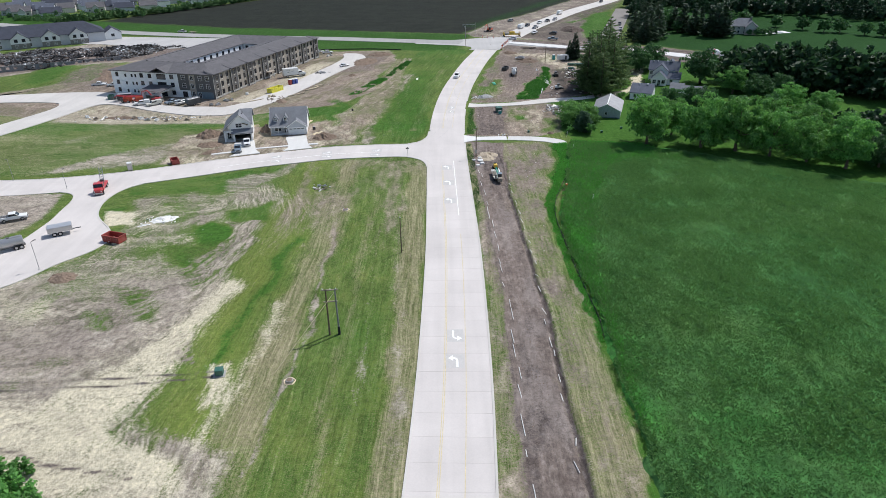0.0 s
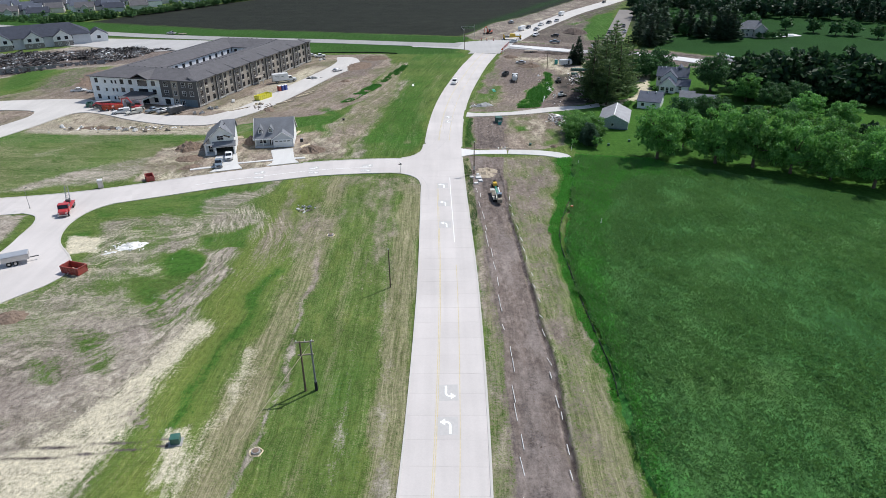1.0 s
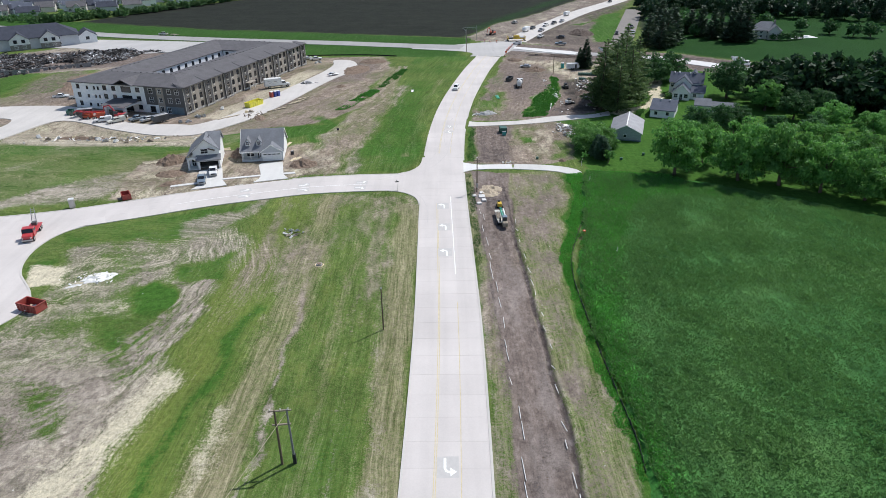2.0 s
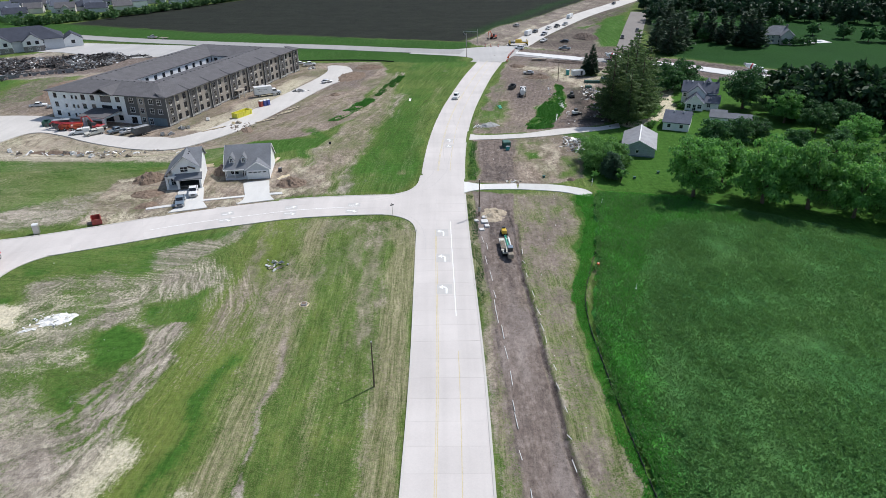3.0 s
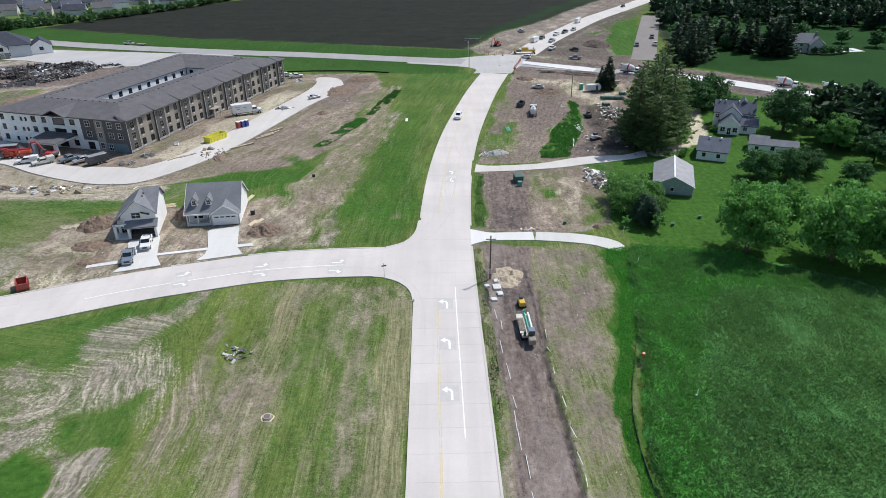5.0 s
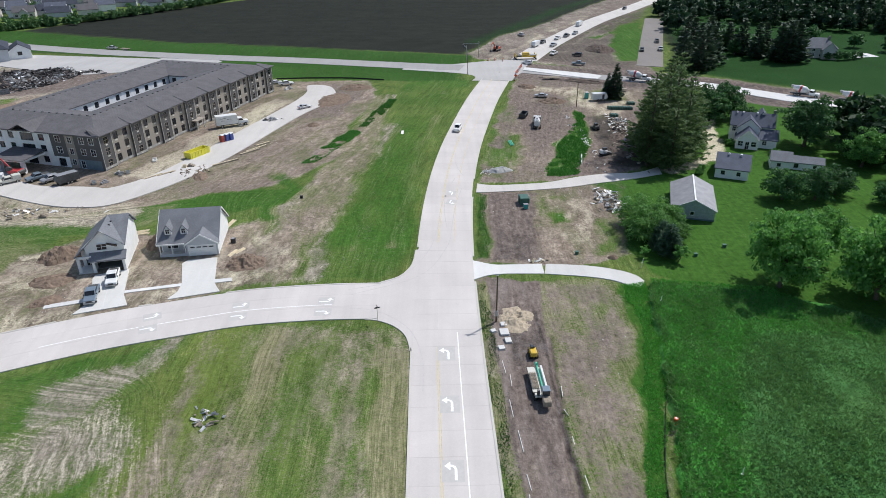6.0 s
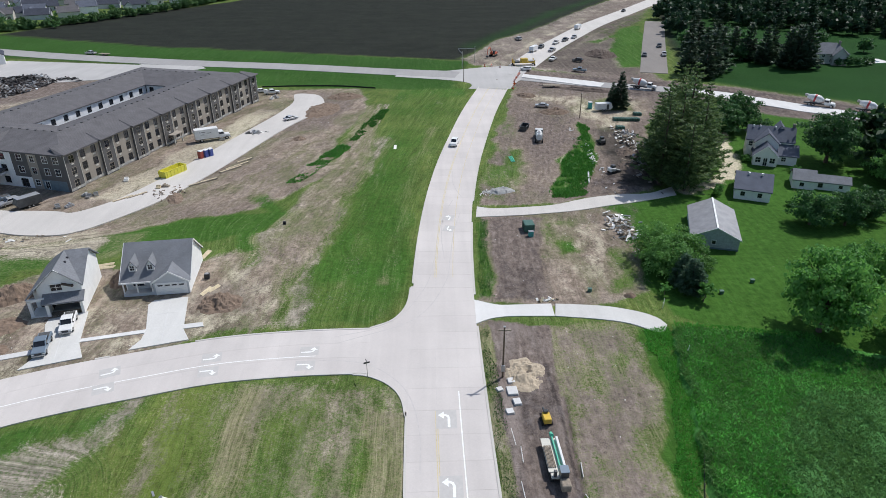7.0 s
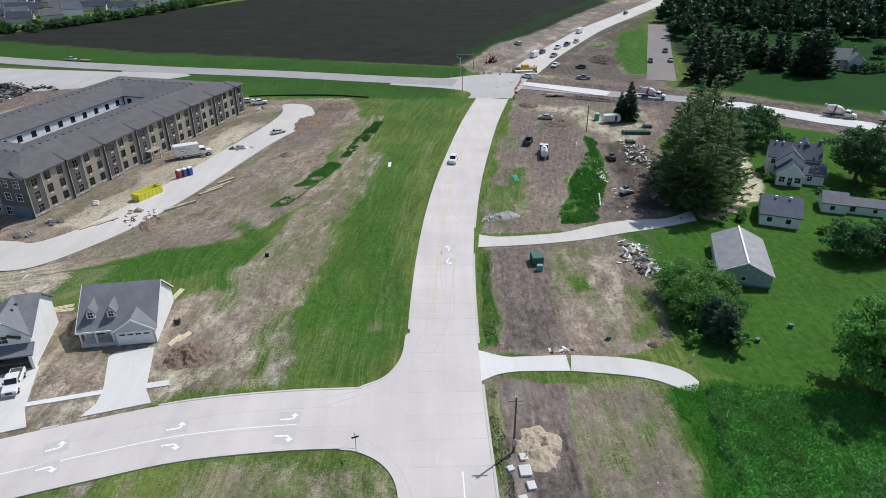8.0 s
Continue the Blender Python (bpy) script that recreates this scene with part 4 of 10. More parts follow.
    lush, dirt = up(lush, a, 0.75), cut(dirt, a, 0.7)
    # -- olive weeds and pale earth on the slope below the site road, the scar in the turf --
    a = area(x, y, [(-56, 250), (-44, 266), (-36, 292), (-30, 290), (-33, 262), (-40, 246)], 5)
    lush = up(lush, a, 0.50 * patch)
    straw, dirt = up(straw, a, 0.55), cut(dirt, a, 0.30)
    tan = up(tan, area(x, y, [(-80, 246), (-70, 246), (-58, 286), (-50, 322), (-58, 326), (-68, 290)], 3), 0.60)
    wet = up(wet, band(sx, sy, [(-22.0, 217.5), (-21.0, 230.4), (-19.6, 248.1), (-18.8, 256.5)], 1.5, 1.6), 0.15 + 0.8 * (blotch - 0.3))
    mud = up(mud, area(x, y, [(-48, 318), (-32, 330), (-28, 348), (-46, 352), (-40, 335)], 5), 0.5)

    # -- the lines that mowers and wheels followed --
    flow = X - np.interp(Y, [p[1] for p in ROAD], [p[0] for p in ROAD])
    turn = np.clip(area(X, Y, [(-38, 40), (-38, 140), (-46, 158), (-130, 160), (-130, 40)], 16), 0, 1)
    flow = flow * (1 - turn) + (X * 0.55 - Y * 0.62 + wx * 1.2 + wy) * turn
    flow = flow + (fractal(X, Y, 7, 3, 171) - 0.5) * (0.8 + 1.4 * turn) + (fractal(X, Y, 2.6, 3, 173) - 0.5) * 7 * turn
    across = np.clip(area(X, Y, [(-76, 176), (-66, 214), (-60, 228), (-100, 222), (-200, 236), (-200, 164), (-110, 164)], 10), 0, 1)
    flow = flow * (1 - across) + (Y - 260 + wx * 1.5 + (X + 70) * 0.12 + (fractal(X, Y, 3.2, 3, 175) - 0.5) * 8) * across
    along = np.clip(area(X, Y, [(-16, 222), (-18, 260), (-12, 360), (-200, 360), (-200, 240), (-60, 230), (-40, 226)], 14), 0, 1)
    flow = flow * (1 - along) + (X * 0.956 - Y * 0.292 + 65 + wx * 0.6) * along

    # -- relief: ruts and clods in bare earth, a ditch beside the trench strip --
    rough = fractal(X, Y, 3.2, 3, 51) - 0.5
    bare = np.clip(dirt + mud - 0.4, 0, 1)
    H = rough * (0.05 + 0.20 * bare) + 0.03
    for o in (11.2, 12.2, 13.6, 14.6):
        H -= 0.06 * band(sx, y, [(o - 0.6, 30), (o, 94), (o - 0.4, 150), (o, 192)], 0.7, 0.6)
    ditch = band(sx, y, [(15.7, 20), (16.8, 71), (17.4, 94), (16.9, 122), (16.4, 153), (17.4, 172)], 0.7, 0.5)
    H -= 0.40 * ditch
    mud = up(mud, ditch, 1.0)
    H += 0.22 * band(sx, y, [(16.7, 20), (17.8, 71), (18.4, 94), (17.9, 122), (17.4, 153)], 0.8, 0.8)
    H += 1.6 * area(X, Y, [(-178, 335), (-150, 330), (-140, 284), (-170, 275), (-186, 296)], 22)
    hard = np.zeros_like(X)
    for line, w in ((ROAD, 11), (SIDE, 11.2), (HIGHWAY_W, 12), (HIGHWAY_E, 9), (NE_ROAD, 12.5), (OLD_ROAD, 11.5)):
        hard = np.maximum(hard, band(X, Y, line, w, 1.5))
    for poly in ([(-49, 201), (-46.6, 190.6), (-47.4, 185.6), (-37.8, 188.6), (-39.8, 192), (-42, 203)], [(-64.2, 196), (-60.8, 187.6), (-61.6, 181.2), (-52.8, 184), (-54.7, 188), (-57.4, 198)],
                 [(-56, 190.2), (-55.6, 188.4), (-45.8, 190.8), (-46, 192.5)], [(-41, 193.4), (-40.8, 191), (-36, 191.6), (-36.2, 194.2)], [(-67.8, 185.6), (-67.3, 183.6), (-60, 185.8), (-60.2, 187.8)],
                 [(6.5, 199.6), (6.5, 191.4), (12.6, 193.3), (20, 193.3), (29, 190.6), (34, 188.5), (37.5, 188.3), (38.2, 191), (31, 195.6), (20, 197.8), (9.6, 198.8)],
                 [(9.5, 239.8), (9.8, 232.8), (22.7, 233.7), (34.7, 236.5), (54, 241), (53.4, 245.6), (35, 242.3), (16, 238.8)],
                 [(-146, 200), (-134, 230), (-128, 246), (-107, 236.5), (-87, 227.5), (-77, 227), (-72, 231), (-63, 244), (-50, 283), (-37, 319), (-36, 332), (-50, 346), (-50, 318), (-66, 264), (-80, 239), (-100, 241), (-130, 266), (-190, 262), (-190, 252), (-146, 252), (-156, 205)]):
        hard = np.maximum(hard, area(X, Y, poly, 1.6) ** 0.5)
    H = H * (1 - hard) - 0.06 * hard
    mound = np.clip(np.hypot(X - 0, Y - 200) / 900 - 0.8, 0, 1)
    H = H - mound * 6

    ny, nx = X.shape
    me = bpy.data.meshes.new("ground")
    co = np.stack([X, Y, H], -1).reshape(-1, 3).astype(np.float32)
    i = np.arange(ny - 1)[:, None] * nx + np.arange(nx - 1)[None]
    f = np.stack([i, i + 1, i + nx + 1, i + nx], -1).reshape(-1, 4).astype(np.int32)
    me.vertices.add(len(co))
    me.vertices.foreach_set("co", co.reshape(-1))
    me.loops.add(f.size)
    me.loops.foreach_set("vertex_index", f.reshape(-1))
    me.polygons.add(len(f))
    me.polygons.foreach_set("loop_start", np.arange(0, f.size, 4, dtype=np.int32))
    me.polygons.foreach_set("use_smooth", np.ones(len(f), bool))
    me.update(calc_edges=True)
    for name, chans in (("cover_a", (dirt, straw, mud)), ("cover_b", (lush, soil_and_shade, tan)), ("cover_c", (brown, worn_in, yellow)), ("cover_d", (wet, wet, wet))):
        at = me.attributes.new(name, 'FLOAT_COLOR', 'POINT')
        at.data.foreach_set("color", np.stack([*[np.clip(c, 0, 1) for c in chans], np.ones_like(X)], -1).astype(np.float32).reshape(-1))
    me.attributes.new("flow", 'FLOAT', 'POINT').data.foreach_set("value", flow.astype(np.float32).reshape(-1))
    me.materials.append(mat("ground_cover"))
    return tagged(new("ground", me), "mown grass, straw and bare tan earth of a building site", "ground", kind="structure")


build_ground()


# ---- roads, kerbs and markings ----
ROAD_TOP = 0.10


def sides(line):
    """For each point of a line, the point and its normal to the left."""
    out = []
    for i, p in enumerate(line):
        a, b = line[max(0, i - 1)], line[min(len(line) - 1, i + 1)]
        dx, dy = b[0] - a[0], b[1] - a[1]
        k = math.hypot(dx, dy)
        out.append((p[0], p[1], -dy / k, dx / k))
    return out


def at_side(s, o):
    return (s[0] + s[2] * o, s[1] + s[3] * o)


def ribbon(bm, st, o0, o1, z0, z1):
    """A solid strip along stations between two offsets (o1 to the left of o0)."""
    rows = []
    for s in st:
        a, b = at_side(s, o0), at_side(s, o1)
        rows.append([bm.verts.new((*a, z1)), bm.verts.new((*b, z1)), bm.verts.new((*b, z0)), bm.verts.new((*a, z0))])
    for r, q in zip(rows, rows[1:]):
        for i in range(4):
            j = (i + 1) % 4
            bm.faces.new((r[j], r[i], q[i], q[j]))
    bm.faces.new(rows[0][::-1])
    bm.faces.new(rows[-1])


def paved(name, line, lanes, step, material, label, category="road", base="joint", top=ROAD_TOP, gap=0.009):
    """A road of concrete slabs with recessed joints; lanes: offsets of the joints from the right edge to the left."""
    st = sides(smooth_line(line, step))
    bm = mesh()
    ribbon(bm, st, lanes[0], lanes[-1], -0.4, top - 0.012)
    road = tagged(part(name, bm, base), label, category, kind="structure")
    for a, b in zip(st, st[1:]):
        for l, r in zip(lanes, lanes[1:]):
            bm = mesh()
            c = [at_side(a, l + gap), at_side(a, r - gap), at_side(b, r - gap), at_side(b, l + gap)]
            # pull the two cross joints apart
            dx, dy = b[0] - a[0], b[1] - a[1]
            k = math.hypot(dx, dy)
            dx, dy = dx / k * gap, dy / k * gap
            c = [(c[0][0] + dx, c[0][1] + dy), (c[1][0] + dx, c[1][1] + dy), (c[2][0] - dx, c[2][1] - dy), (c[3][0] - dx, c[3][1] - dy)]
            prism(bm, c[::-1], top - 0.06, top)
            SLABS.append(("slab", bm, material, road))
    return road, st


SLABS = []   # joined to their roads at the end of the file
main_road, MAIN = paved("road", ROAD, (-5.35, -1.9, 1.35, 5.3), 4.6, "concrete_road", "pale concrete three-lane road with turn arrows")
side_road, SIDE_ST = paved("side_road", SIDE, (-5.6, -1.9, 1.8, 5.6), 4.6, "concrete_road", "pale concrete side street with painted arrows")


def plate(name, outline, z, material, label, category, kind="structure"):
    bm = mesh()
    prism(bm, outline, -0.4, z)
    bmesh.ops.recalc_face_normals(bm, faces=bm.faces)
    return tagged(part(name, bm, material), label, category, kind=kind)


plate("junction", smooth_line([(-3.9, 204), (-4.3, 199), (-5.2, 195.8), (-7.0, 193.0), (-10.2, 191.2)], 0.6) + smooth_line([(-12.2, 179.4), (-9.7, 179.0), (-7.2, 177.6), (-5.4, 175.6), (-4.4, 173.2), (-3.9, 170)], 0.6) + [(-3.2, 170), (-3.2, 204)],
      ROAD_TOP - 0.004, "concrete_road", "concrete mouth of the side street", "road")


def rounded(outline):
    """A closed outline with its corners cut twice."""
    for _ in range(2):
        out = []
        for (ax, ay), (bx, by) in zip(outline, outline[1:] + outline[:1]):
            out += [(ax * 0.78 + bx * 0.22, ay * 0.78 + by * 0.22), (ax * 0.22 + bx * 0.78, ay * 0.22 + by * 0.78)]
        outline = out
    return outline


EAST_SIDE = smooth_line([(-143, 68), (-97, 96), (-82.6, 107), (-77, 116), (-72.6, 122), (-71.4, 127.5), (-74.0, 133), (-79.6, 140), (-82.0, 147), (-82.0, 153.5), (-80.2, 158.2), (-76.5, 161.9)], 1.2)
WEST_SIDE = smooth_line([(-97, 156.2), (-92.6, 154.2), (-90.6, 150), (-90.0, 144), (-89.5, 135), (-92, 122.6), (-105, 111), (-150, 80)], 1.2)
plate("branch_road", EAST_SIDE + [(-77, 164), (-86, 163), (-97, 160)] + WEST_SIDE, ROAD_TOP - 0.006, "concrete_road", "concrete cul-de-sac road", "road")
plate("site_road", rounded([(-146, 200), (-140, 212), (-134, 230), (-131, 242), (-128.5, 246.5), (-124, 247), (-115, 242.5), (-107, 237), (-97, 232), (-87, 228), (-77, 227.4), (-72, 231), (-63, 244), (-56, 262), (-50, 283), (-44, 304), (-37, 319), (-36, 332), (-40, 344), (-50, 346),
                    (-47, 334), (-50, 318), (-55, 302), (-61, 282), (-66, 264), (-73, 246), (-80, 238.5), (-84, 240.5), (-100, 241), (-112, 252), (-130, 266), (-150, 268), (-190, 262), (-190, 252), (-146, 252),
                    (-142, 243), (-147, 228), (-156, 205)]), 0.17, "gravel_road", "dusty concrete site road and parking lot", "road")


def lane_plate(name, line, w, z, material, label, step=6.0):
    bm = mesh()
    ribbon(bm, sides(smooth_line(line, step)), -w / 2, w / 2, -0.4, z)
    return tagged(part(name, bm, material), label, "road", kind="structure")


lane_plate("highway", HIGHWAY_W, 11.5, ROAD_TOP, "concrete_old", "grey concrete highway past the field")
plate("parking_lot", [(-216, 392), (-192, 388), (-150, 368), (-128, 374), (-112, 392), (-122, 400), (-190, 414), (-212, 408)], 0.17, "concrete_grey", "pale empty parking lot behind the ruin", "parking lot")
plate("crossing", smooth_line([(15.0, 349.5), (16.6, 355), (15.2, 359.5), (9, 363.8), (-4, 368.4), (-14, 371.6)], 1.0) + [(-10.6, 385)] + smooth_line([(8, 381), (22, 386.5), (34, 389.5)], 2) + smooth_line([(44, 386), (40, 376), (36.6, 364), (32.6, 355), (30.4, 347.5)], 1.0), ROAD_TOP - 0.006, "concrete_grey", "concrete crossing of two roads", "road")
plate("lot_entry", [(-156, 397.5), (-131, 391), (-125.5, 394.5), (-124, 399), (-128, 403.4), (-99, 397.4), (-95.5, 392.5), (-101, 388), (-110, 384.2), (-127, 380), (-150, 384)], ROAD_TOP - 0.02, "concrete_grey", "concrete entry from the highway to the parking lot", "road")
lane_plate("highway_east", HIGHWAY_E, 8.5, ROAD_TOP - 0.012, "concrete_old", "half-built concrete highway on graded earth")
lane_plate("north_road", NE_ROAD, 12, ROAD_TOP - 0.008, "gravel_road", "dusty new road full of parked site vehicles")
lane_plate("old_road", OLD_ROAD, 11, ROAD_TOP - 0.01, "road_dusty", "old closed concrete road")
plate("new_slab", [(38.6, 372.4), (37.2, 367.0), (61.5, 350.2), (64.5, 349.2), (67.4, 354.6), (64, 358.2)], ROAD_TOP + 0.16, "concrete_new", "fresh white concrete paving slab", "pavement")
plate("highway_slab", [(93, 339), (105.5, 330), (112.5, 321.8), (121.5, 312.8), (139, 300), (144, 306.5), (128, 319.6), (118, 329.2), (109, 337.6), (97, 346)], ROAD_TOP + 0.06, "concrete_new", "fresh white concrete lane", "pavement")
plate("driveway_gravel", smooth_line([(9.7, 233.4), (15.8, 233.7), (22.6, 234.3), (32.1, 235.9), (39.6, 238.2), (47.3, 240.3), (58, 244)], 1.0) + smooth_line([(58, 249), (51.2, 245.2), (43.8, 244.7), (36.0, 242.8), (28.1, 239.4), (21.0, 238.3), (13.9, 237.9), (10.1, 239.2)], 1.0), 0.09, "gravel_road",
      "pale gravel farm driveway", "driveway")
plate("driveway_concrete", [(7.0, 199.2), (6.9, 191.8)] + smooth_line([(8.2, 192.6), (9.6, 193.3), (11.6, 193.7), (14, 193.8), (20.0, 193.6)], 0.8) + smooth_line([(20.0, 197.4), (14, 197.3), (11.4, 197.3), (9.6, 197.9), (8.2, 198.6)], 0.8), 0.085, "concrete_new", "new concrete driveway apron", "driveway")
plate("driveway_path", smooth_line([(20.05, 193.6), (27.1, 192.4), (31.6, 191.0), (35.0, 188.6), (36.6, 188.4)], 0.8) + smooth_line([(37.5, 190.4), (36.6, 192.4), (34.2, 194.3), (29.7, 196.1), (25, 196.9), (20.05, 197.4)], 0.8), 0.08, "concrete_drive",
      "pale concrete farm driveway beyond the apron", "driveway")


def kerb_run(line, label="low concrete kerb"):
    bm = mesh()
    ribbon(bm, sides(line), -0.16, 0.16, -0.3, ROAD_TOP + 0.06)
    return tagged(part("kerb", bm, "concrete_kerb"), label, "kerb", kind="structure")


def edge_run(st, off, keep):
    """The points of a road's edge that keep() accepts, in unbroken runs."""
    runs, cur = [], []
    for s in st:
        p = at_side(s, off)
        if keep(p):
            cur.append(p)
        elif cur:
            runs.append(cur)
            cur = []
    if cur:
        runs.append(cur)
    return [r for r in runs if len(r) > 1]


fine_main, fine_side = sides(smooth_line(ROAD, 2.0)), sides(smooth_line(SIDE, 2.0))
for r in edge_run(fine_main, 5.46, lambda p: p[1] < 171.5 or p[1] > 204):
    kerb_run(r)
for r in edge_run(fine_main, -5.51, lambda p: not (191 < p[1] < 200 or 232 < p[1] < 240.5)):
    kerb_run(r)
for r in edge_run(fine_side, 5.72, lambda p: p[0] > -79):
    kerb_run(r)
for r in edge_run(fine_side, -5.72, lambda p: not (-47 < p[0] < -38.2 or -61.6 < p[0] < -52.8)):
    kerb_run(r)
kerb_run(smooth_line([(-4.0, 170.2), (-4.5, 173.2), (-5.5, 175.5), (-7.3, 177.5), (-9.8, 178.9), (-12.0, 179.3)], 0.6))
kerb_run(smooth_line([(-10.2, 191.1), (-7.0, 193.0), (-5.2, 195.8), (-4.3, 199), (-3.9, 204)], 0.6))
kerb_run(EAST_SIDE[::-1])
kerb_run(WEST_SIDE)


def stripe(st, off, w, keep, material, label):
    """Painted line along a road."""
    for run in edge_run(st, off, keep):
        bm = mesh()
        ribbon(bm, sides(run), -w / 2, w / 2, ROAD_TOP - 0.05, ROAD_TOP + 0.004)
        tagged(part("road_marking", bm, material), label, "road marking", kind="structure")


for off in (1.30, 1.55):
    stripe(fine_main, off, 0.11, lambda p: p[1] < 172 or p[1] > 206, "paint_yellow", "worn yellow centre line")
for off in (-1.75, ):
    stripe(fine_main, off, 0.11, lambda p: p[1] < 128 or p[1] > 206, "paint_yellow", "worn yellow centre line")
stripe(fine_main, -1.75, 0.16, lambda p: 136.5 < p[1] < 176, "paint_white", "white turn lane line")
stripe(fine_side, 1.2, 0.16, lambda p: -62 < p[0] < -17, "paint_white", "white lane line")


def turn_arrow(x, y, turn, mirror=1, size=1.0):
    """A painted turn arrow on a darker scrubbed patch: points along +y, then to the left."""
    root = thing("turn_arrow", "white painted turn arrow on the concrete road", "road marking", "turn arrows", "structure", (x, y, ROAD_TOP), turn)
    bm = mesh()
    k = size
    pts = [(0.15, -1.5), (0.48, -1.5), (0.48, 0.15), (0.30, 0.62), (-0.08, 0.85), (-0.30, 0.88), (-0.30, 1.35), (-1.05, 0.68), (-0.30, 0.02), (-0.30, 0.50), (-0.02, 0.46), (0.15, 0.15)]
    pts = [(px * k * mirror, py * k) for px, py in pts]
    if mirror < 0:
        pts = pts[::-1]
    prism(bm, pts, -0.02, 0.009)
    part("arrow", bm, "paint_white", root)
    part("patch", boxes((-1.3 * k, 1.3 * k, -1.75 * k, 1.6 * k, -0.02, 0.005)), "asphalt_patch", root, "grey scrubbed patch under the arrow")


for x, y, t, m in ((1.67, 88.6, 180, 1), (1.5, 81.9, 0, 1), (1.4, 169.5, 0, 1), (1.65, 158.0, 0, 1), (1.8, 146.0, 0, 1), (3.8, 233.2, -15, 1), (3.6, 227.6, 165, 1),
                   (-47.2, 181.0, -69, 1), (-46.6, 177.3, -69, -1), (-33.3, 184.0, -80, 1), (-32.9, 180.6, -80, -1), (-18.9, 185.2, -88, 1), (-19.0, 181.6, -88, -1)):
    turn_arrow(x, y, t, m, 1.05 if y < 175 else 0.86)


# faint tyre arcs left by turning trucks
worn("tyre_rubber", (0.565, 0.53, 0.51), 0.9, var=0.1)
for arc in ([(5.6, 262), (5.4, 255), (6.0, 249.5), (7.0, 245)], [(5.0, 243), (3.0, 235.5), (2.2, 229), (2.0, 222), (2.4, 213)], [(3.4, 236), (1.4, 226), (0.4, 214), (-1.6, 203), (-7, 192.4), (-16, 188.6)],
            [(6.4, 236), (4.6, 226), (3.4, 214), (2.2, 205), (-3.0, 193.6), (-15, 187)], [(-2.0, 160), (-2.2, 168), (-4.4, 176), (-10, 181.6), (-18, 183)]):
    bm = mesh()
    ribbon(bm, sides(smooth_line(arc, 0.9)), -0.08, 0.08, ROAD_TOP - 0.03, ROAD_TOP + 0.003)
    tagged(part("tyre_mark", bm, "tyre_rubber"), "faint dark tyre arc on the pale concrete", "tyre mark", kind="structure")


# ---- trees and other plants ----
def leaf_quads(rng, centres, normals, size, jitter=0.6):
    """One leaf clump a centre, facing roughly along its normal."""
    k = len(centres)
    nrm = normals + rng.normal(0, jitter, (k, 3))
    nrm /= np.linalg.norm(nrm, axis=1)[:, None] + 1e-9
    r = rng.normal(0, 1, (k, 3))
    u = np.cross(nrm, r)
    u /= np.linalg.norm(u, axis=1)[:, None] + 1e-9
    v = np.cross(nrm, u)
    s = (size * rng.uniform(0.6, 1.4, k))[:, None]
    a = rng.uniform(0.45, 0.9, k)[:, None]
    return np.stack([centres - u * s, centres - v * s * a, centres + u * s, centres + v * s * a], 1)


def trunk_mesh(parent, h, r, limbs, rng, material="bark"):
    """A tapered, slightly crooked stem in one piece; each limb is a part of its own."""
    bm = mesh()
    rings = []
    for i in range(6):
        c = (rng.normal(0, 0.10) * (i > 0), rng.normal(0, 0.10) * (i > 0), -0.2 + (h + 0.2) * i / 5)
        k = r * (1 - 0.75 * i / 5) * (1.25 if i == 0 else 1.0)
        rings.append([bm.verts.new((c[0] + k * math.cos(math.pi * a / 4), c[1] + k * math.sin(math.pi * a / 4), c[2])) for a in range(8)])
    for p, q in zip(rings, rings[1:]):
        for a in range(8):
            b = (a + 1) % 8
            bm.faces.new((p[a], p[b], q[b], q[a]))
    bm.faces.new(rings[0][::-1])
    bm.faces.new(rings[-1])
    part("trunk", bm, material, parent)
    for z, d in limbs:
        bm = mesh()
        tube(bm, (0, 0, z), d, r * 0.38, r * 0.1, 5)
        part("limb", bm, material, parent)


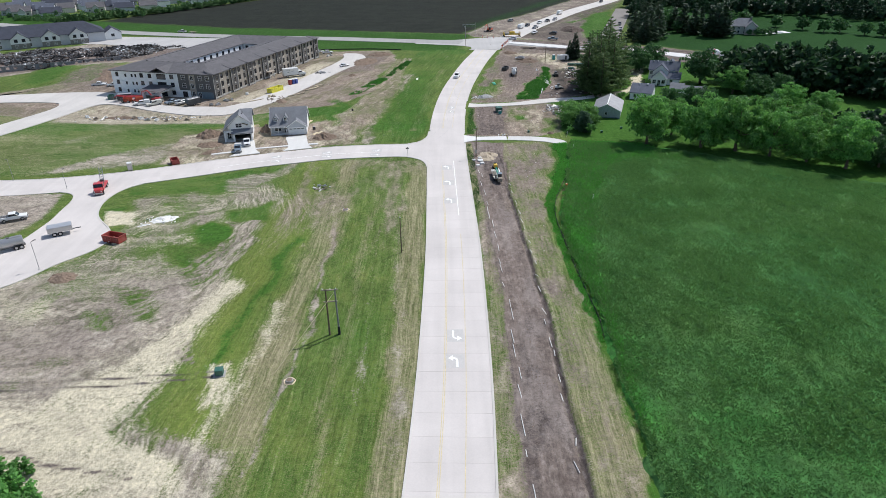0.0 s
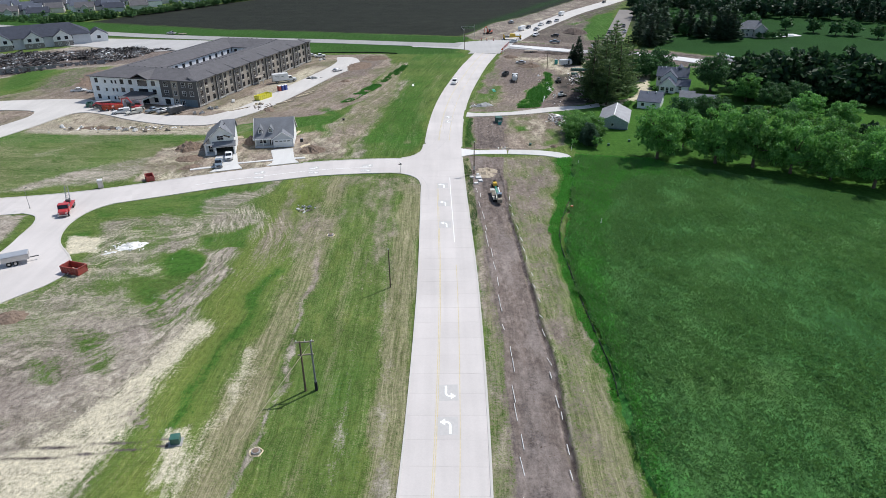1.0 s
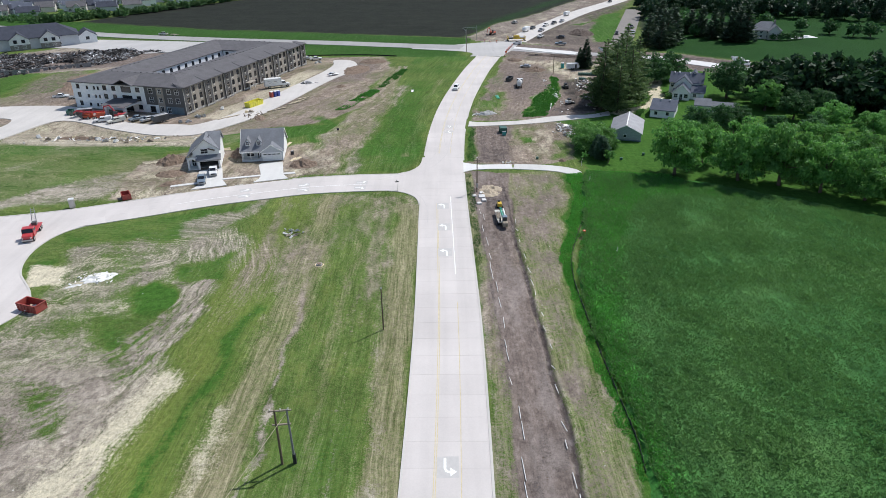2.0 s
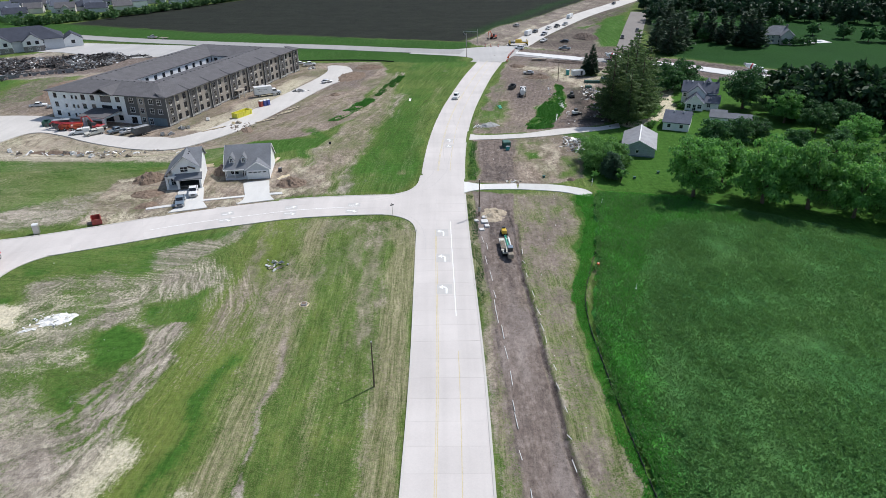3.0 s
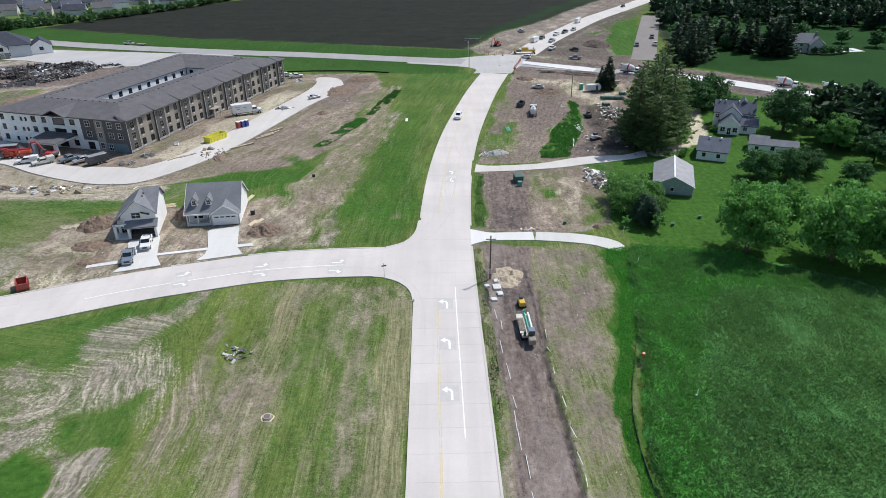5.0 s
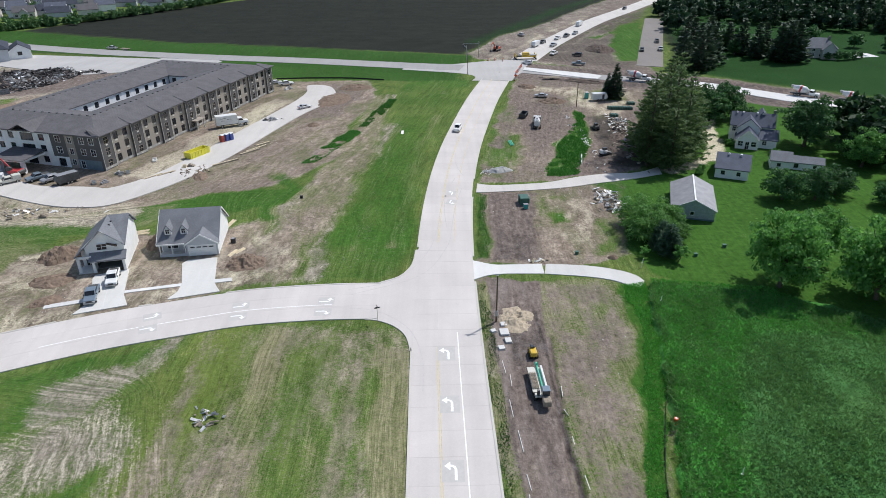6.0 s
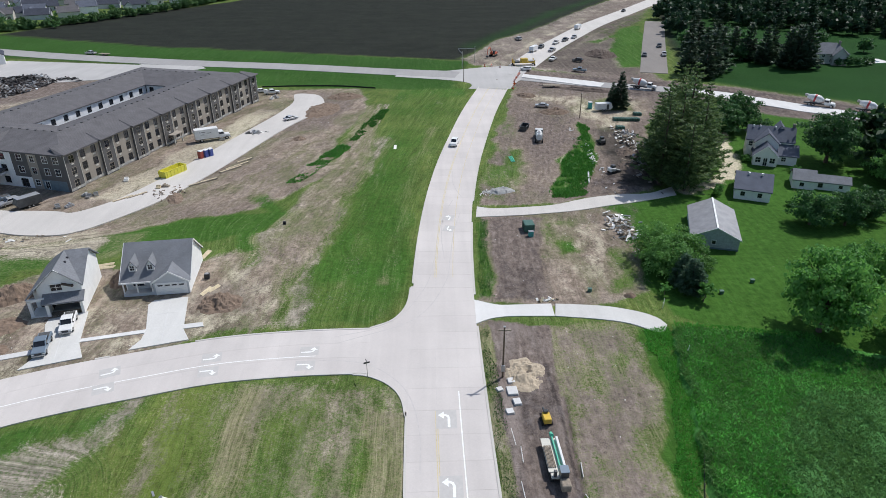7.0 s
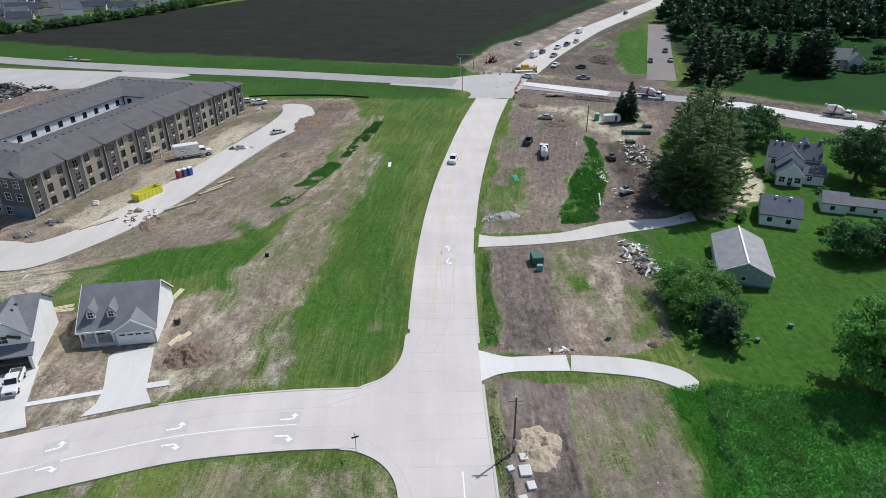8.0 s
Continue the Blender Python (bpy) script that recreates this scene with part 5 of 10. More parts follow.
def broadleaf(seed, h, w, lobes=16, leaves=3600, leaf=0.30, material="leaf_bright", label="leafy deciduous tree with a broad green crown", name="tree", low=0.04, category="tree", puff=1.0):
    """Limbs that rise from the trunk, each hung with flat clumps of leaves, so that the crown has layers and gaps."""
    rng = np.random.RandomState(seed)
    root = thing(name, label, category)
    C, N, limbs, clumps = [], [], [], []
    z0 = h * (low + 0.12)
    cz, rz = h * (0.46 + low / 2), h * (0.52 - low / 2)
    for i in range(lobes):
        th = 2.4 * i + rng.uniform(-0.4, 0.4)
        ph = math.asin(-0.80 + 1.78 * (i + rng.rand()) / lobes)
        rad = rng.uniform(0.72, 1.02)
        end = np.array([math.cos(th) * math.cos(ph) * w * rad, math.sin(th) * math.cos(ph) * w * rad, cz + math.sin(ph) * rz * rad * 0.9])
        foot = np.array([0, 0, z0 + (h * 0.5 - z0) * rng.uniform(0.1, 0.9) * max(0.15, (end[2] / h))])
        if i % 3 == 0 and leaves > 3000:
            limbs.append((foot[2], tuple(end * 0.92)))
        for t in (0.45, 0.72, 0.92):
            side = rng.normal(0, 0.10 * w, 3) * np.array([1, 1, 0.5])
            clumps.append((foot + (end - foot) * t + side, w * rng.uniform(0.17, 0.27) * (1.15 - 0.25 * t) * puff))
    per = max(4, leaves // len(clumps))
    for c, r in clumps:
        d = rng.normal(0, 1, (per, 3))
        d /= np.linalg.norm(d, axis=1)[:, None]
        d[:, 2] = np.where(d[:, 2] < -0.35, -d[:, 2], d[:, 2])
        rr = r * rng.uniform(0.45, 1.12, per)[:, None] * np.array([1.1, 1.1, 0.70])
        p = c + d * rr
        p[:, 2] = np.maximum(p[:, 2], 0.12)
        C.append(p)
        N.append(d * np.array([0.8, 0.8, 1.0]) + np.array([0, 0, 0.25]))
    C, N = np.concatenate(C), np.concatenate(N)
    quads("crown", leaf_quads(rng, C, N, leaf), material, root)
    trunk_mesh(root, h * 0.66, 0.030 * h, limbs, rng)
    return root


def conifer(seed, h, w, material="needle", leaf=0.30, tiers=24, label="tall dark green pine", per=42, lift=-0.12, ragged=0.3, full=0.8):
    """Whorls of flat boughs, each a fan of slim needle sprays that point outwards."""
    rng = np.random.RandomState(seed)
    root = thing("conifer", label, "tree")
    C, U = [], []
    for i in range(tiers):
        f = (i + 0.5) / tiers
        z = h * (0.06 + 0.92 * f)
        reach = w * (1 - f) ** full * (1 if f > 0.1 else 0.85) + 0.15
        arms = max(4, int(8 * (1 - f) + 3))
        for a in range(arms):
            th = 2 * math.pi * (a + rng.rand()) / arms
            L = reach * rng.uniform(1 - ragged, 1.12)
            k = max(6, int(per * L / w * rng.uniform(0.7, 1.1)))
            t = rng.uniform(0.10, 1, k) ** 0.65
            s = rng.normal(0, 1, k) * (0.17 * L * (1.15 - t) + 0.10)
            x = t * L
            rise = rng.uniform(0.05, 0.30) * L * t ** 2
            zz = z + lift * x + rise + rng.normal(0, 0.10, k)
            C.append(np.stack([math.cos(th) * x - math.sin(th) * s, math.sin(th) * x + math.cos(th) * s, zz], 1))
            b = th + np.sign(s) * rng.uniform(0.1, 0.9, k)
            U.append(np.stack([np.cos(b), np.sin(b), rng.normal(0.18, 0.35, k)], 1))
    C, U = np.concatenate(C), np.concatenate(U)
    U /= np.linalg.norm(U, axis=1)[:, None]
    V = np.cross(U, rng.normal(0, 0.5, U.shape) + np.array([0, 0, 1.0]))
    V /= np.linalg.norm(V, axis=1)[:, None] + 1e-9
    l = (leaf * 1.45 * rng.uniform(0.6, 1.4, len(C)))[:, None]
    v = V * l * rng.uniform(0.24, 0.42, len(C))[:, None]
    quads("crown", np.stack([C - U * l, C - v, C + U * l, C + v], 1), material, root)
    trunk_mesh(root, h * 0.95, 0.018 * h, [], rng)
    return root


def place(src, x, y, s=1.0, turn=0.0, z=0.0, sz=None):
    m = pose(x, y, z, 0, 0, turn) @ Matrix.Diagonal((s, s, sz or s, 1))
    return copy_thing(src, m)


def drop(src):
    """Take away a pattern once its copies stand."""
    for o in [*src.children_recursive, src]:
        bpy.data.objects.remove(o)


rt = random.Random(7)
kinds = [broadleaf(11, 10, 5.4, 30, 9000, 0.21), broadleaf(12, 11, 5.0, 30, 9000, 0.21), broadleaf(13, 9, 5.6, 30, 9000, 0.21)]
thicket_kinds = [broadleaf(14, 8, 5.2, 24, 8000, 0.20, "leaf_thicket", "dense rounded green thicket tree beside the lawn", low=0.0, puff=1.25), broadleaf(15, 7, 4.8, 24, 8000, 0.20, "leaf_thicket", "dense rounded green thicket tree beside the lawn", low=0.0, puff=1.25)]
dark_kinds = [broadleaf(21, 9, 5.0, 26, 6500, 0.25, "leaf_dark", "dense dark green deciduous tree", puff=1.15), broadleaf(22, 11, 5.0, 26, 6500, 0.25, "leaf_dark", "dense dark green deciduous tree", puff=1.15)]
far_kinds = [broadleaf(31, 11, 5.5, 18, 780, 0.72, "leaf_dark", "dark green tree of the distant grove"), broadleaf(32, 10, 5.0, 18, 720, 0.72, "leaf_dark", "dark green tree of the distant grove")]
pine_kinds = [conifer(41, 19, 7.2, tiers=24, per=92, leaf=0.30, ragged=0.72, full=0.62), conifer(42, 17, 6.8, tiers=22, per=90, leaf=0.30, ragged=0.72, full=0.62)]
spruce = conifer(43, 11, 2.9, "spruce", 0.30, 22, "narrow dark green spruce", 40, -0.25, 0.15)
far_pine = conifer(44, 12, 3.6, "spruce", 0.62, 14, "dark green conifer of the distant grove", 14, -0.2, 0.2)
blue = conifer(45, 6.2, 2.5, "spruce_blue", 0.16, 22, "small blue-green spruce at the lawn's edge", 90, -0.05, 0.2, 0.5)
sapling = broadleaf(46, 3.6, 1.5, 9, 900, 0.17, "leaf_bright", "young garden tree on the lawn", low=0.3)
bush = broadleaf(47, 2.6, 1.9, 10, 1500, 0.19, "leaf_bright", "rounded green bush beside the lawn", name="bush", low=0.02, category="bush")

# the row along the field
for x, y, s, k in ((60.6, 187.6, 1.36, 0), (75.0, 183.0, 1.42, 2), (83.5, 179.4, 1.30, 1), (91.0, 174.4, 1.28, 0), (98.5, 169.2, 1.22, 2), (106, 163.4, 1.22, 1), (70.5, 196.0, 0.95, 1), (96, 187, 1.15, 1), (104, 181, 1.15, 0), (112, 175, 1.1, 2), (84, 193, 0.95, 0)):
    s *= rt.uniform(0.95, 1.05)
    tagged(place(kinds[k], x, y, s, rt.uniform(0, 360), sz=s * 1.30), group="trees along the field")
for x, y, s, k in ((79.6, 226.6, 0.9, 0), (86.8, 226, 0.85, 1), (93, 229, 0.85, 0), (110, 217, 0.75, 1), (101, 222, 0.7, 0), (115, 164, 1.05, 0), (123, 158, 1.1, 1), (132, 150, 1.1, 0), (141, 143, 1.1, 1), (119, 171, 1.05, 1), (127, 165, 1.1, 0), (136, 158, 1.1, 1), (145, 151, 1.1, 0), (154, 145, 1.1, 1)):
    tagged(place(dark_kinds[k], x, y, s * rt.uniform(0.95, 1.05), rt.uniform(0, 360)), group="trees along the field")
for x, y, s, k in ((109.7, 247, 1.1, 1), (119.5, 224, 1.05, 2), (126, 214, 1.0, 0)):
    tagged(place(kinds[k], x, y, s, rt.uniform(0, 360)), group="trees round the farmhouse")
# the thicket at the lawn's corner
for x, y, s, k in ((43.5, 207.2, 0.98, 0), (47.0, 211.5, 1.0, 1), (42.5, 213, 0.9, 0), (47.4, 206, 0.8, 1)):
    tagged(place(thicket_kinds[k], x, y, s, rt.uniform(0, 360)), group="thicket by the driveway")
place(blue, 44.6, 199.8, 1.1, 20)
place(blue, 44.2, 203.0, 1.0, 80)
place(sapling, 40.0, 199.5, 0.75, 40)
place(sapling, 46.0, 197.2, 1.15, 150)
# pines by the farm lane
for x, y, s, k in ((55.5, 251, 1.0, 0), (60.0, 246.5, 0.95, 1), (61, 257, 1.15, 1), (66, 265, 1.2, 0), (58.5, 261, 1.0, 0), (67, 275, 1.1, 1), (71, 284, 1.0, 0), (65.5, 254, 1.0, 0), (71.5, 268, 1.05, 1), (62.5, 270, 1.05, 1)):
    tagged(place(pine_kinds[k], x, y, s * 1.05, rt.uniform(0, 360), sz=s * 1.17), group="pines by the farm lane")
for x, y, s in ((63.5, 318.5, 1.15), (61.4, 320.5, 0.8), (58, 318, 0.25)):
    place(spruce, x, y, s, 30)
for x, y, s, k in ((76, 283, 1.15, 0), (81, 287, 1.2, 1), (86.5, 290, 1.2, 0), (93, 294, 1.15, 1), (73, 294, 1.05, 1), (80, 296, 0.9, 0), (89, 300, 0.8, 1), (96, 286, 0.7, 0), (103.5, 264, 1.45, 1), (122, 262, 0.85, 0), (116, 285, 0.7, 1), (118, 248, 1.0, 0), (114, 236, 0.9, 1),
                   (124, 240, 1.1, 0), (130, 255, 0.9, 1), (128, 270, 0.8, 0)):
    tagged(place(dark_kinds[k], x, y, s, rt.uniform(0, 360)), group="trees round the farmhouse")
for x, y in ((66.5, 243.5), (68.5, 247), (83.5, 266), (80.5, 236.5), (92, 257)):
    place(bush, x, y, rt.uniform(0.5, 0.8), rt.uniform(0, 360))
# distant clumps round the far house, then the woods behind
for x, y, s in ((104.5, 369, 1.35), (108.5, 361, 1.25), (113, 367, 1.5), (119, 374, 1.5), (115.5, 381, 1.4), (122, 387, 1.5), (118, 396, 1.4), (126, 398, 1.45), (121, 412, 1.3), (128, 426, 1.3), (133, 440, 1.3), (140.5, 396, 1.35), (143.5, 387, 1.3), (148, 390, 1.25),
                (152.3, 376, 1.5), (156.5, 376.5, 1.55), (149.5, 379, 1.4), (154.5, 382, 1.5), (138, 405, 1.1)):
    tagged(place(far_pine, x, y, s, rt.uniform(0, 360)), group="trees round the far house")
for x, y, s, k in ((141, 412, 1.15, 0), (134, 406, 1.05, 1), (176.4, 379.5, 0.42, 0), (180, 380, 0.45, 1), (184, 381, 0.42, 0), (188, 383, 0.38, 1), (172.5, 380.5, 0.35, 0)):
    tagged(place(far_kinds[k], x, y, s, rt.uniform(0, 360)), group="trees round the far house")
for x, y, s, k in ((129, 416, 1.1, 0), (136, 419, 1.15, 1), (142, 426, 1.1, 0), (124, 424, 1.0, 1), (145, 398, 0.8, 1), (152, 394, 0.85, 0), (137, 394, 0.7, 0), (200, 408, 0.8, 1), (210, 396, 0.85, 0), (217, 386, 0.9, 1), (225, 384, 0.85, 0), (233, 374, 0.85, 1),
                   (240, 368, 0.85, 0), (250, 362, 0.85, 1), (186, 422, 0.9, 0), (178, 428, 0.9, 1)):
    tagged(place(far_kinds[k], x, y, s, rt.uniform(0, 360)), group="trees round the far house")


def woods(name, spots, kinds_in, label, material):
    """Many distant trees joined: crowns of leaf clumps over short trunks."""
    crowns = []
    for src in kinds_in:
        me = [c for c in src.children if c.name.startswith("crown")][0].data
        co = np.zeros(len(me.vertices) * 3, np.float32)
        me.vertices.foreach_get("co", co)
        crowns.append(co.reshape(-1, 4, 3))
    out = []
    rng = np.random.RandomState(len(spots))
    for i, (x, y, s) in enumerate(spots):
        V = crowns[i % len(crowns)]
        a = rng.uniform(0, 6.28)
        c, d = math.cos(a) * s, math.sin(a) * s
        out.append(np.stack([V[..., 0] * c - V[..., 1] * d + x, V[..., 0] * d + V[..., 1] * c + y, V[..., 2] * s * rng.uniform(0.85, 1.2)], -1))
        r, h = 0.22 * s, 5.0 * s
        for k in range(4):
            p, q = k * math.pi / 2, (k + 1) * math.pi / 2
            w = np.array([[x + r * math.cos(p), y + r * math.sin(p), -0.2], [x + r * math.cos(q), y + r * math.sin(q), -0.2], [x + r * math.cos(q), y + r * math.sin(q), h], [x + r * math.cos(p), y + r * math.sin(p), h]])
            out.append(w[None])
    return tagged(quads(name, np.concatenate(out), material), label, "woods", kind="stuff")


sparse_kinds = [broadleaf(33, 13, 6.4, 14, 400, 1.15, "leaf_far_shaded"), broadleaf(34, 12, 6.0, 14, 380, 1.15, "leaf_far_shaded"), conifer(48, 16, 4.4, "leaf_far_shaded", 0.95, 13, "pine", 9, -0.2, 0.2)]
hedge_kinds = [broadleaf(35, 5.5, 3.4, 10, 330, 0.55, "hedge_leaf"), broadleaf(36, 4.5, 3.6, 10, 330, 0.55, "hedge_leaf")]
spots = []
gx, gy = np.meshgrid(np.arange(112, 430, 10.0), np.arange(420, 700, 10.0))
gx, gy = gx + (fractal(gx, gy, 3, 2, 6) - 0.5) * 14, gy + (fractal(gx, gy, 3, 2, 7) - 0.5) * 11
FOREST = [(124, 442), (150, 500), (174, 497), (186, 470), (212, 452), (240, 445), (262, 420), (300, 430), (440, 380), (440, 720), (250, 720), (196, 640), (140, 520)]
GAPS = ([(186, 530), (196, 530), (216, 600), (204, 604)], [(148, 474), (156, 474), (168, 496), (158, 498)], [(166, 446), (180, 452), (184, 462), (172, 464)])
ok = area(gx, gy, FOREST, 0.01) > 0.5
for g in GAPS:
    ok &= area(gx, gy, g, 0.01) < 0.5
spots = [(x, y, rt.uniform(0.75, 1.15)) for x, y in zip(gx[ok], gy[ok])]
spots = [q for i, q in enumerate(spots) if q[1] < 570 or i % 2]
woods("woods", spots, sparse_kinds, "dense mixed woods behind the far lawn, cloud shade in their green", "leaf_far_shaded")
spots = []
for i in range(120):
    a = rt.random()
    spots.append((118 + 150 * a + rt.uniform(-5, 5), 262 - 72 * a + rt.uniform(-12, 12), rt.uniform(1.15, 1.65)))
for i in range(34):
    spots.append((rt.uniform(118, 175), 0, rt.uniform(0.6, 0.9)))
    x = spots[-1][0]
    spots[-1] = (x, 200 - (x - 112) * 0.83 + rt.uniform(-5, 7), spots[-1][2])
woods("grove", spots, [*far_kinds, far_kinds[0]], "grove of tall trees beyond the lawn, cloud shade in its green", "leaf_grove_shaded")
spots = []
HEDGE = [(-262, 478), (-236, 506), (-215, 530), (-194, 557), (-173, 596), (-150, 652), (-130, 700)]
for x, y in smooth_line(HEDGE, 1.7):
    spots.append((x + rt.uniform(-3.5, 3.5), y + rt.uniform(-3, 3), rt.uniform(0.6, 1.25)))
woods("hedgerow", spots, hedge_kinds, "bushy green hedgerow along the dark field", "hedge_leaf")
spots = []
for i in range(95):
    x, y = rt.uniform(-365, -215), rt.uniform(500, 690)
    spots.append((x, y, rt.uniform(0.5, 1.0)))
for i in range(26):
    spots.append((-262 - i * 3.4 + rt.uniform(-3, 3), 488 + i * 1.2 + rt.uniform(-5, 5), rt.uniform(0.45, 0.8)))
woods("garden_trees", spots, hedge_kinds, "small green garden trees among distant houses", "hedge_leaf")
# scrub on the near bank
for x, y, s in ((-54, 58, 1.4), (-50.5, 56, 1.3), (-57, 60.5, 1.3), (-52, 60, 0.9), (-47.5, 54, 1.1)):
    place(bush, x, y, s, rt.uniform(0, 360))
for src in (*kinds, *thicket_kinds, *dark_kinds, *far_kinds, *sparse_kinds, *hedge_kinds, *pine_kinds, spruce, far_pine, blue, sapling, bush):
    drop(src)


def hay_height(x, y, h, seed):
    return h * (0.62 + 0.8 * fractal(x, y, 9, 4, seed) ** 1.2) + (fractal(x, y * 0.6, 2.0, 3, seed + 4) - 0.5) * 0.70


def tufts(name, poly, count, h, w, material, label, seed, over=None, rough=5.0, lean=0.55, wind=(0.0, 0.0), patchy=0.0):
    """Standing pointed blades strewn over an outline, in thicker and thinner drifts."""
    rng = np.random.RandomState(seed)
    P = np.array(poly, float)
    x = rng.uniform(P[:, 0].min(), P[:, 0].max(), count)
    y = rng.uniform(P[:, 1].min(), P[:, 1].max(), count)
    ok = area(x + (fractal(x, y, 4, 3, seed) - 0.5) * 2.5, y, poly, 0.01) > 0.5
    ok &= fractal(x, y, 3.5, 4, seed + 11) > patchy
    x, y = x[ok], y[ok]
    hh = h * (0.35 + 1.1 * fractal(x, y, rough, 3, seed + 5)) * rng.uniform(0.6, 1.2, len(x))
    th = rng.uniform(0, math.pi, len(x))
    ww = w * rng.uniform(0.6, 1.4, len(x))
    dx, dy = np.cos(th) * ww, np.sin(th) * ww
    lx, ly = (rng.normal(0, lean, len(x)) + wind[0]) * hh, (rng.normal(0, lean, len(x)) + wind[1]) * hh
    z0 = np.full(len(x), -0.05) if over is None else hay_height(x, y, *over) - 0.10
    V = np.stack([np.stack([x - dx, y - dy, z0], 1), np.stack([x + dx, y + dy, z0], 1), np.stack([x + lx, y + ly, z0 + hh], 1)], 1)
    return tagged(quads(name, V, material), label, "grass", kind="stuff")


near_field = [(38, 189), (31, 154), (26.5, 137), (25.2, 117), (26.3, 97), (25.6, 80), (25.4, 66), (24, 45), (90, 45), (125, 90), (125, 137), (109, 149), (81, 170), (56, 185)]


def canopy_sheet(name, poly, step, h, material, label, seed):
    """The uneven top of standing grass, closed down to the ground at its edge."""
    P = np.array(poly, float)
    xs, ys = np.arange(P[:, 0].min(), P[:, 0].max(), step), np.arange(P[:, 1].min(), P[:, 1].max(), step)
    X, Y = np.meshgrid(xs, ys)
    ins = area(X + (fractal(X, Y, 3, 4, seed) - 0.5) * 2.2, Y + (fractal(X, Y, 3, 4, seed + 9) - 0.5) * 2.2, poly, 1.6)
    Z = hay_height(X, Y, h, seed) * np.clip(ins * 1.6, 0, 1) - 0.25 * (1 - ins)
    ny, nx = X.shape
    i = (np.arange(ny - 1)[:, None] * nx + np.arange(nx - 1)[None])
    ok = (ins[:-1, :-1] + ins[1:, :-1] + ins[:-1, 1:] + ins[1:, 1:]) > 0.05
    f = np.stack([i, i + 1, i + nx + 1, i + nx], -1)[ok].astype(np.int32)
    me = bpy.data.meshes.new(name)
    me.vertices.add(X.size)
    me.vertices.foreach_set("co", np.stack([X, Y, Z], -1).astype(np.float32).reshape(-1))
    me.loops.add(f.size)
    me.loops.foreach_set("vertex_index", f.reshape(-1))
    me.polygons.add(len(f))
    me.polygons.foreach_set("loop_start", np.arange(0, f.size, 4, dtype=np.int32))
    me.polygons.foreach_set("use_smooth", np.ones(len(f), bool))
    me.update(calc_edges=True)
    weedy = area(X, Y, WEEDS, 9.0)
    at = me.attributes.new("weedy", 'FLOAT_COLOR', 'POINT')
    at.data.foreach_set("color", np.stack([weedy] * 4, -1).astype(np.float32).reshape(-1))
    me.materials.append(mat(material))
    return tagged(new(name, me), label, "grass", kind="stuff")


WEEDS = [(38.5, 190), (31.4, 155), (26.9, 138), (25.6, 117), (26.4, 97), (25.6, 66), (26.6, 66), (28.6, 97), (30.2, 117), (32.6, 130), (34.8, 140), (38.5, 152), (44, 166), (52, 174), (72, 171), (57, 187)]
HAY = [(38, 189), (31.4, 154), (26.9, 137), (25.7, 117), (26.6, 97), (25.8, 80), (25.6, 66), (23.4, 40), (150, 40), (150, 119), (109, 150), (81, 171), (56, 186)]
canopy_sheet("hay_field", HAY, 0.42, 0.7, "canopy", "dense green knee-high hay with brighter weeds along its edge", 15)
tufts("hay_blades", near_field, 520000, 0.44, 0.12, "crop", "grass blades and seed heads standing above the hay", 5, (0.7, 15), rough=7, wind=(-0.35, -0.25))
tufts("weed_blades", WEEDS, 120000, 0.42, 0.13, "weed", "bright green weed leaves along the field edge", 6, (0.7, 15), rough=3)
tufts("weed_bank", WEED_STRIP, 26000, 0.75, 0.17, "weed_mid", "bright green weeds on the earth bank", 8, rough=3, patchy=0.36)
for i, bank in enumerate(([(-35.5, 255), (-32, 256), (-27, 268), (-22.5, 283), (-25.5, 285), (-30, 275)], [(-23.5, 288), (-21, 288), (-16.5, 305), (-13.5, 322), (-16, 322), (-20, 306)])):
    tufts("weed_clump", bank, 14000, 0.6, 0.12, "weed_mid", "dark green weeds at the edge of the bare earth", 30 + i, rough=3, patchy=0.42)
tufts("verge_weeds", [(7.3, 140), (8.6, 140), (9.2, 174), (8.8, 190), (7.4, 190)], 5000, 0.28, 0.07, "weed_dull", "green weeds behind the kerb", 40, rough=3)
tufts("verge_weeds", [(8.2, 200), (10.4, 200), (12.0, 232), (10.2, 232)], 5000, 0.30, 0.08, "weed_dull", "green weeds behind the kerb beside the mud plot", 41, rough=3)
tufts("fence_weeds", [(37.5, 190), (36.6, 178), (34.8, 168), (30.9, 157.5), (26.6, 143.5), (25.3, 134), (25.3, 111), (25.8, 93), (25.0, 86), (24.2, 86), (24.4, 93), (23.7, 111), (23.6, 134), (24.6, 143.5), (28.2, 157.5), (31.4, 168), (32.6, 178), (33.4, 189)], 90000, 0.36, 0.12, "weed", "rank green weeds along the black fence", 42, rough=3)


# ---- buildings ----
def shingle(name, c):
    n = Nodes(name, 0.9, 0, 0.2)
    big = n.ramp(n.noise(0.4, 4), (0.3, tuple(v * 0.85 for v in c)), (0.7, tuple(v * 1.12 for v in c)))
    tab = n.ramp(n.noise(7.0, 3, 0.7), (0.3, 0.72), (0.7, 1.12))
    w = n.t.nodes.new("ShaderNodeTexWave")
    w.wave_type, w.bands_direction = 'BANDS', 'Z'
    w.inputs["Scale"].default_value = 3.0
    w.inputs["Distortion"].default_value = 1.0
    n.link(n.co, w.inputs["Vector"])
    c2 = n.mix(1.0, n.mix(1.0, big, tab, 'MULTIPLY'), n.ramp(w.outputs[1], (0.2, 0.9), (0.8, 1.03)), 'MULTIPLY')
    n.color(c2)
    n.bump(n.noise(9.0, 3), 0.4, 0.03)
    return n.m


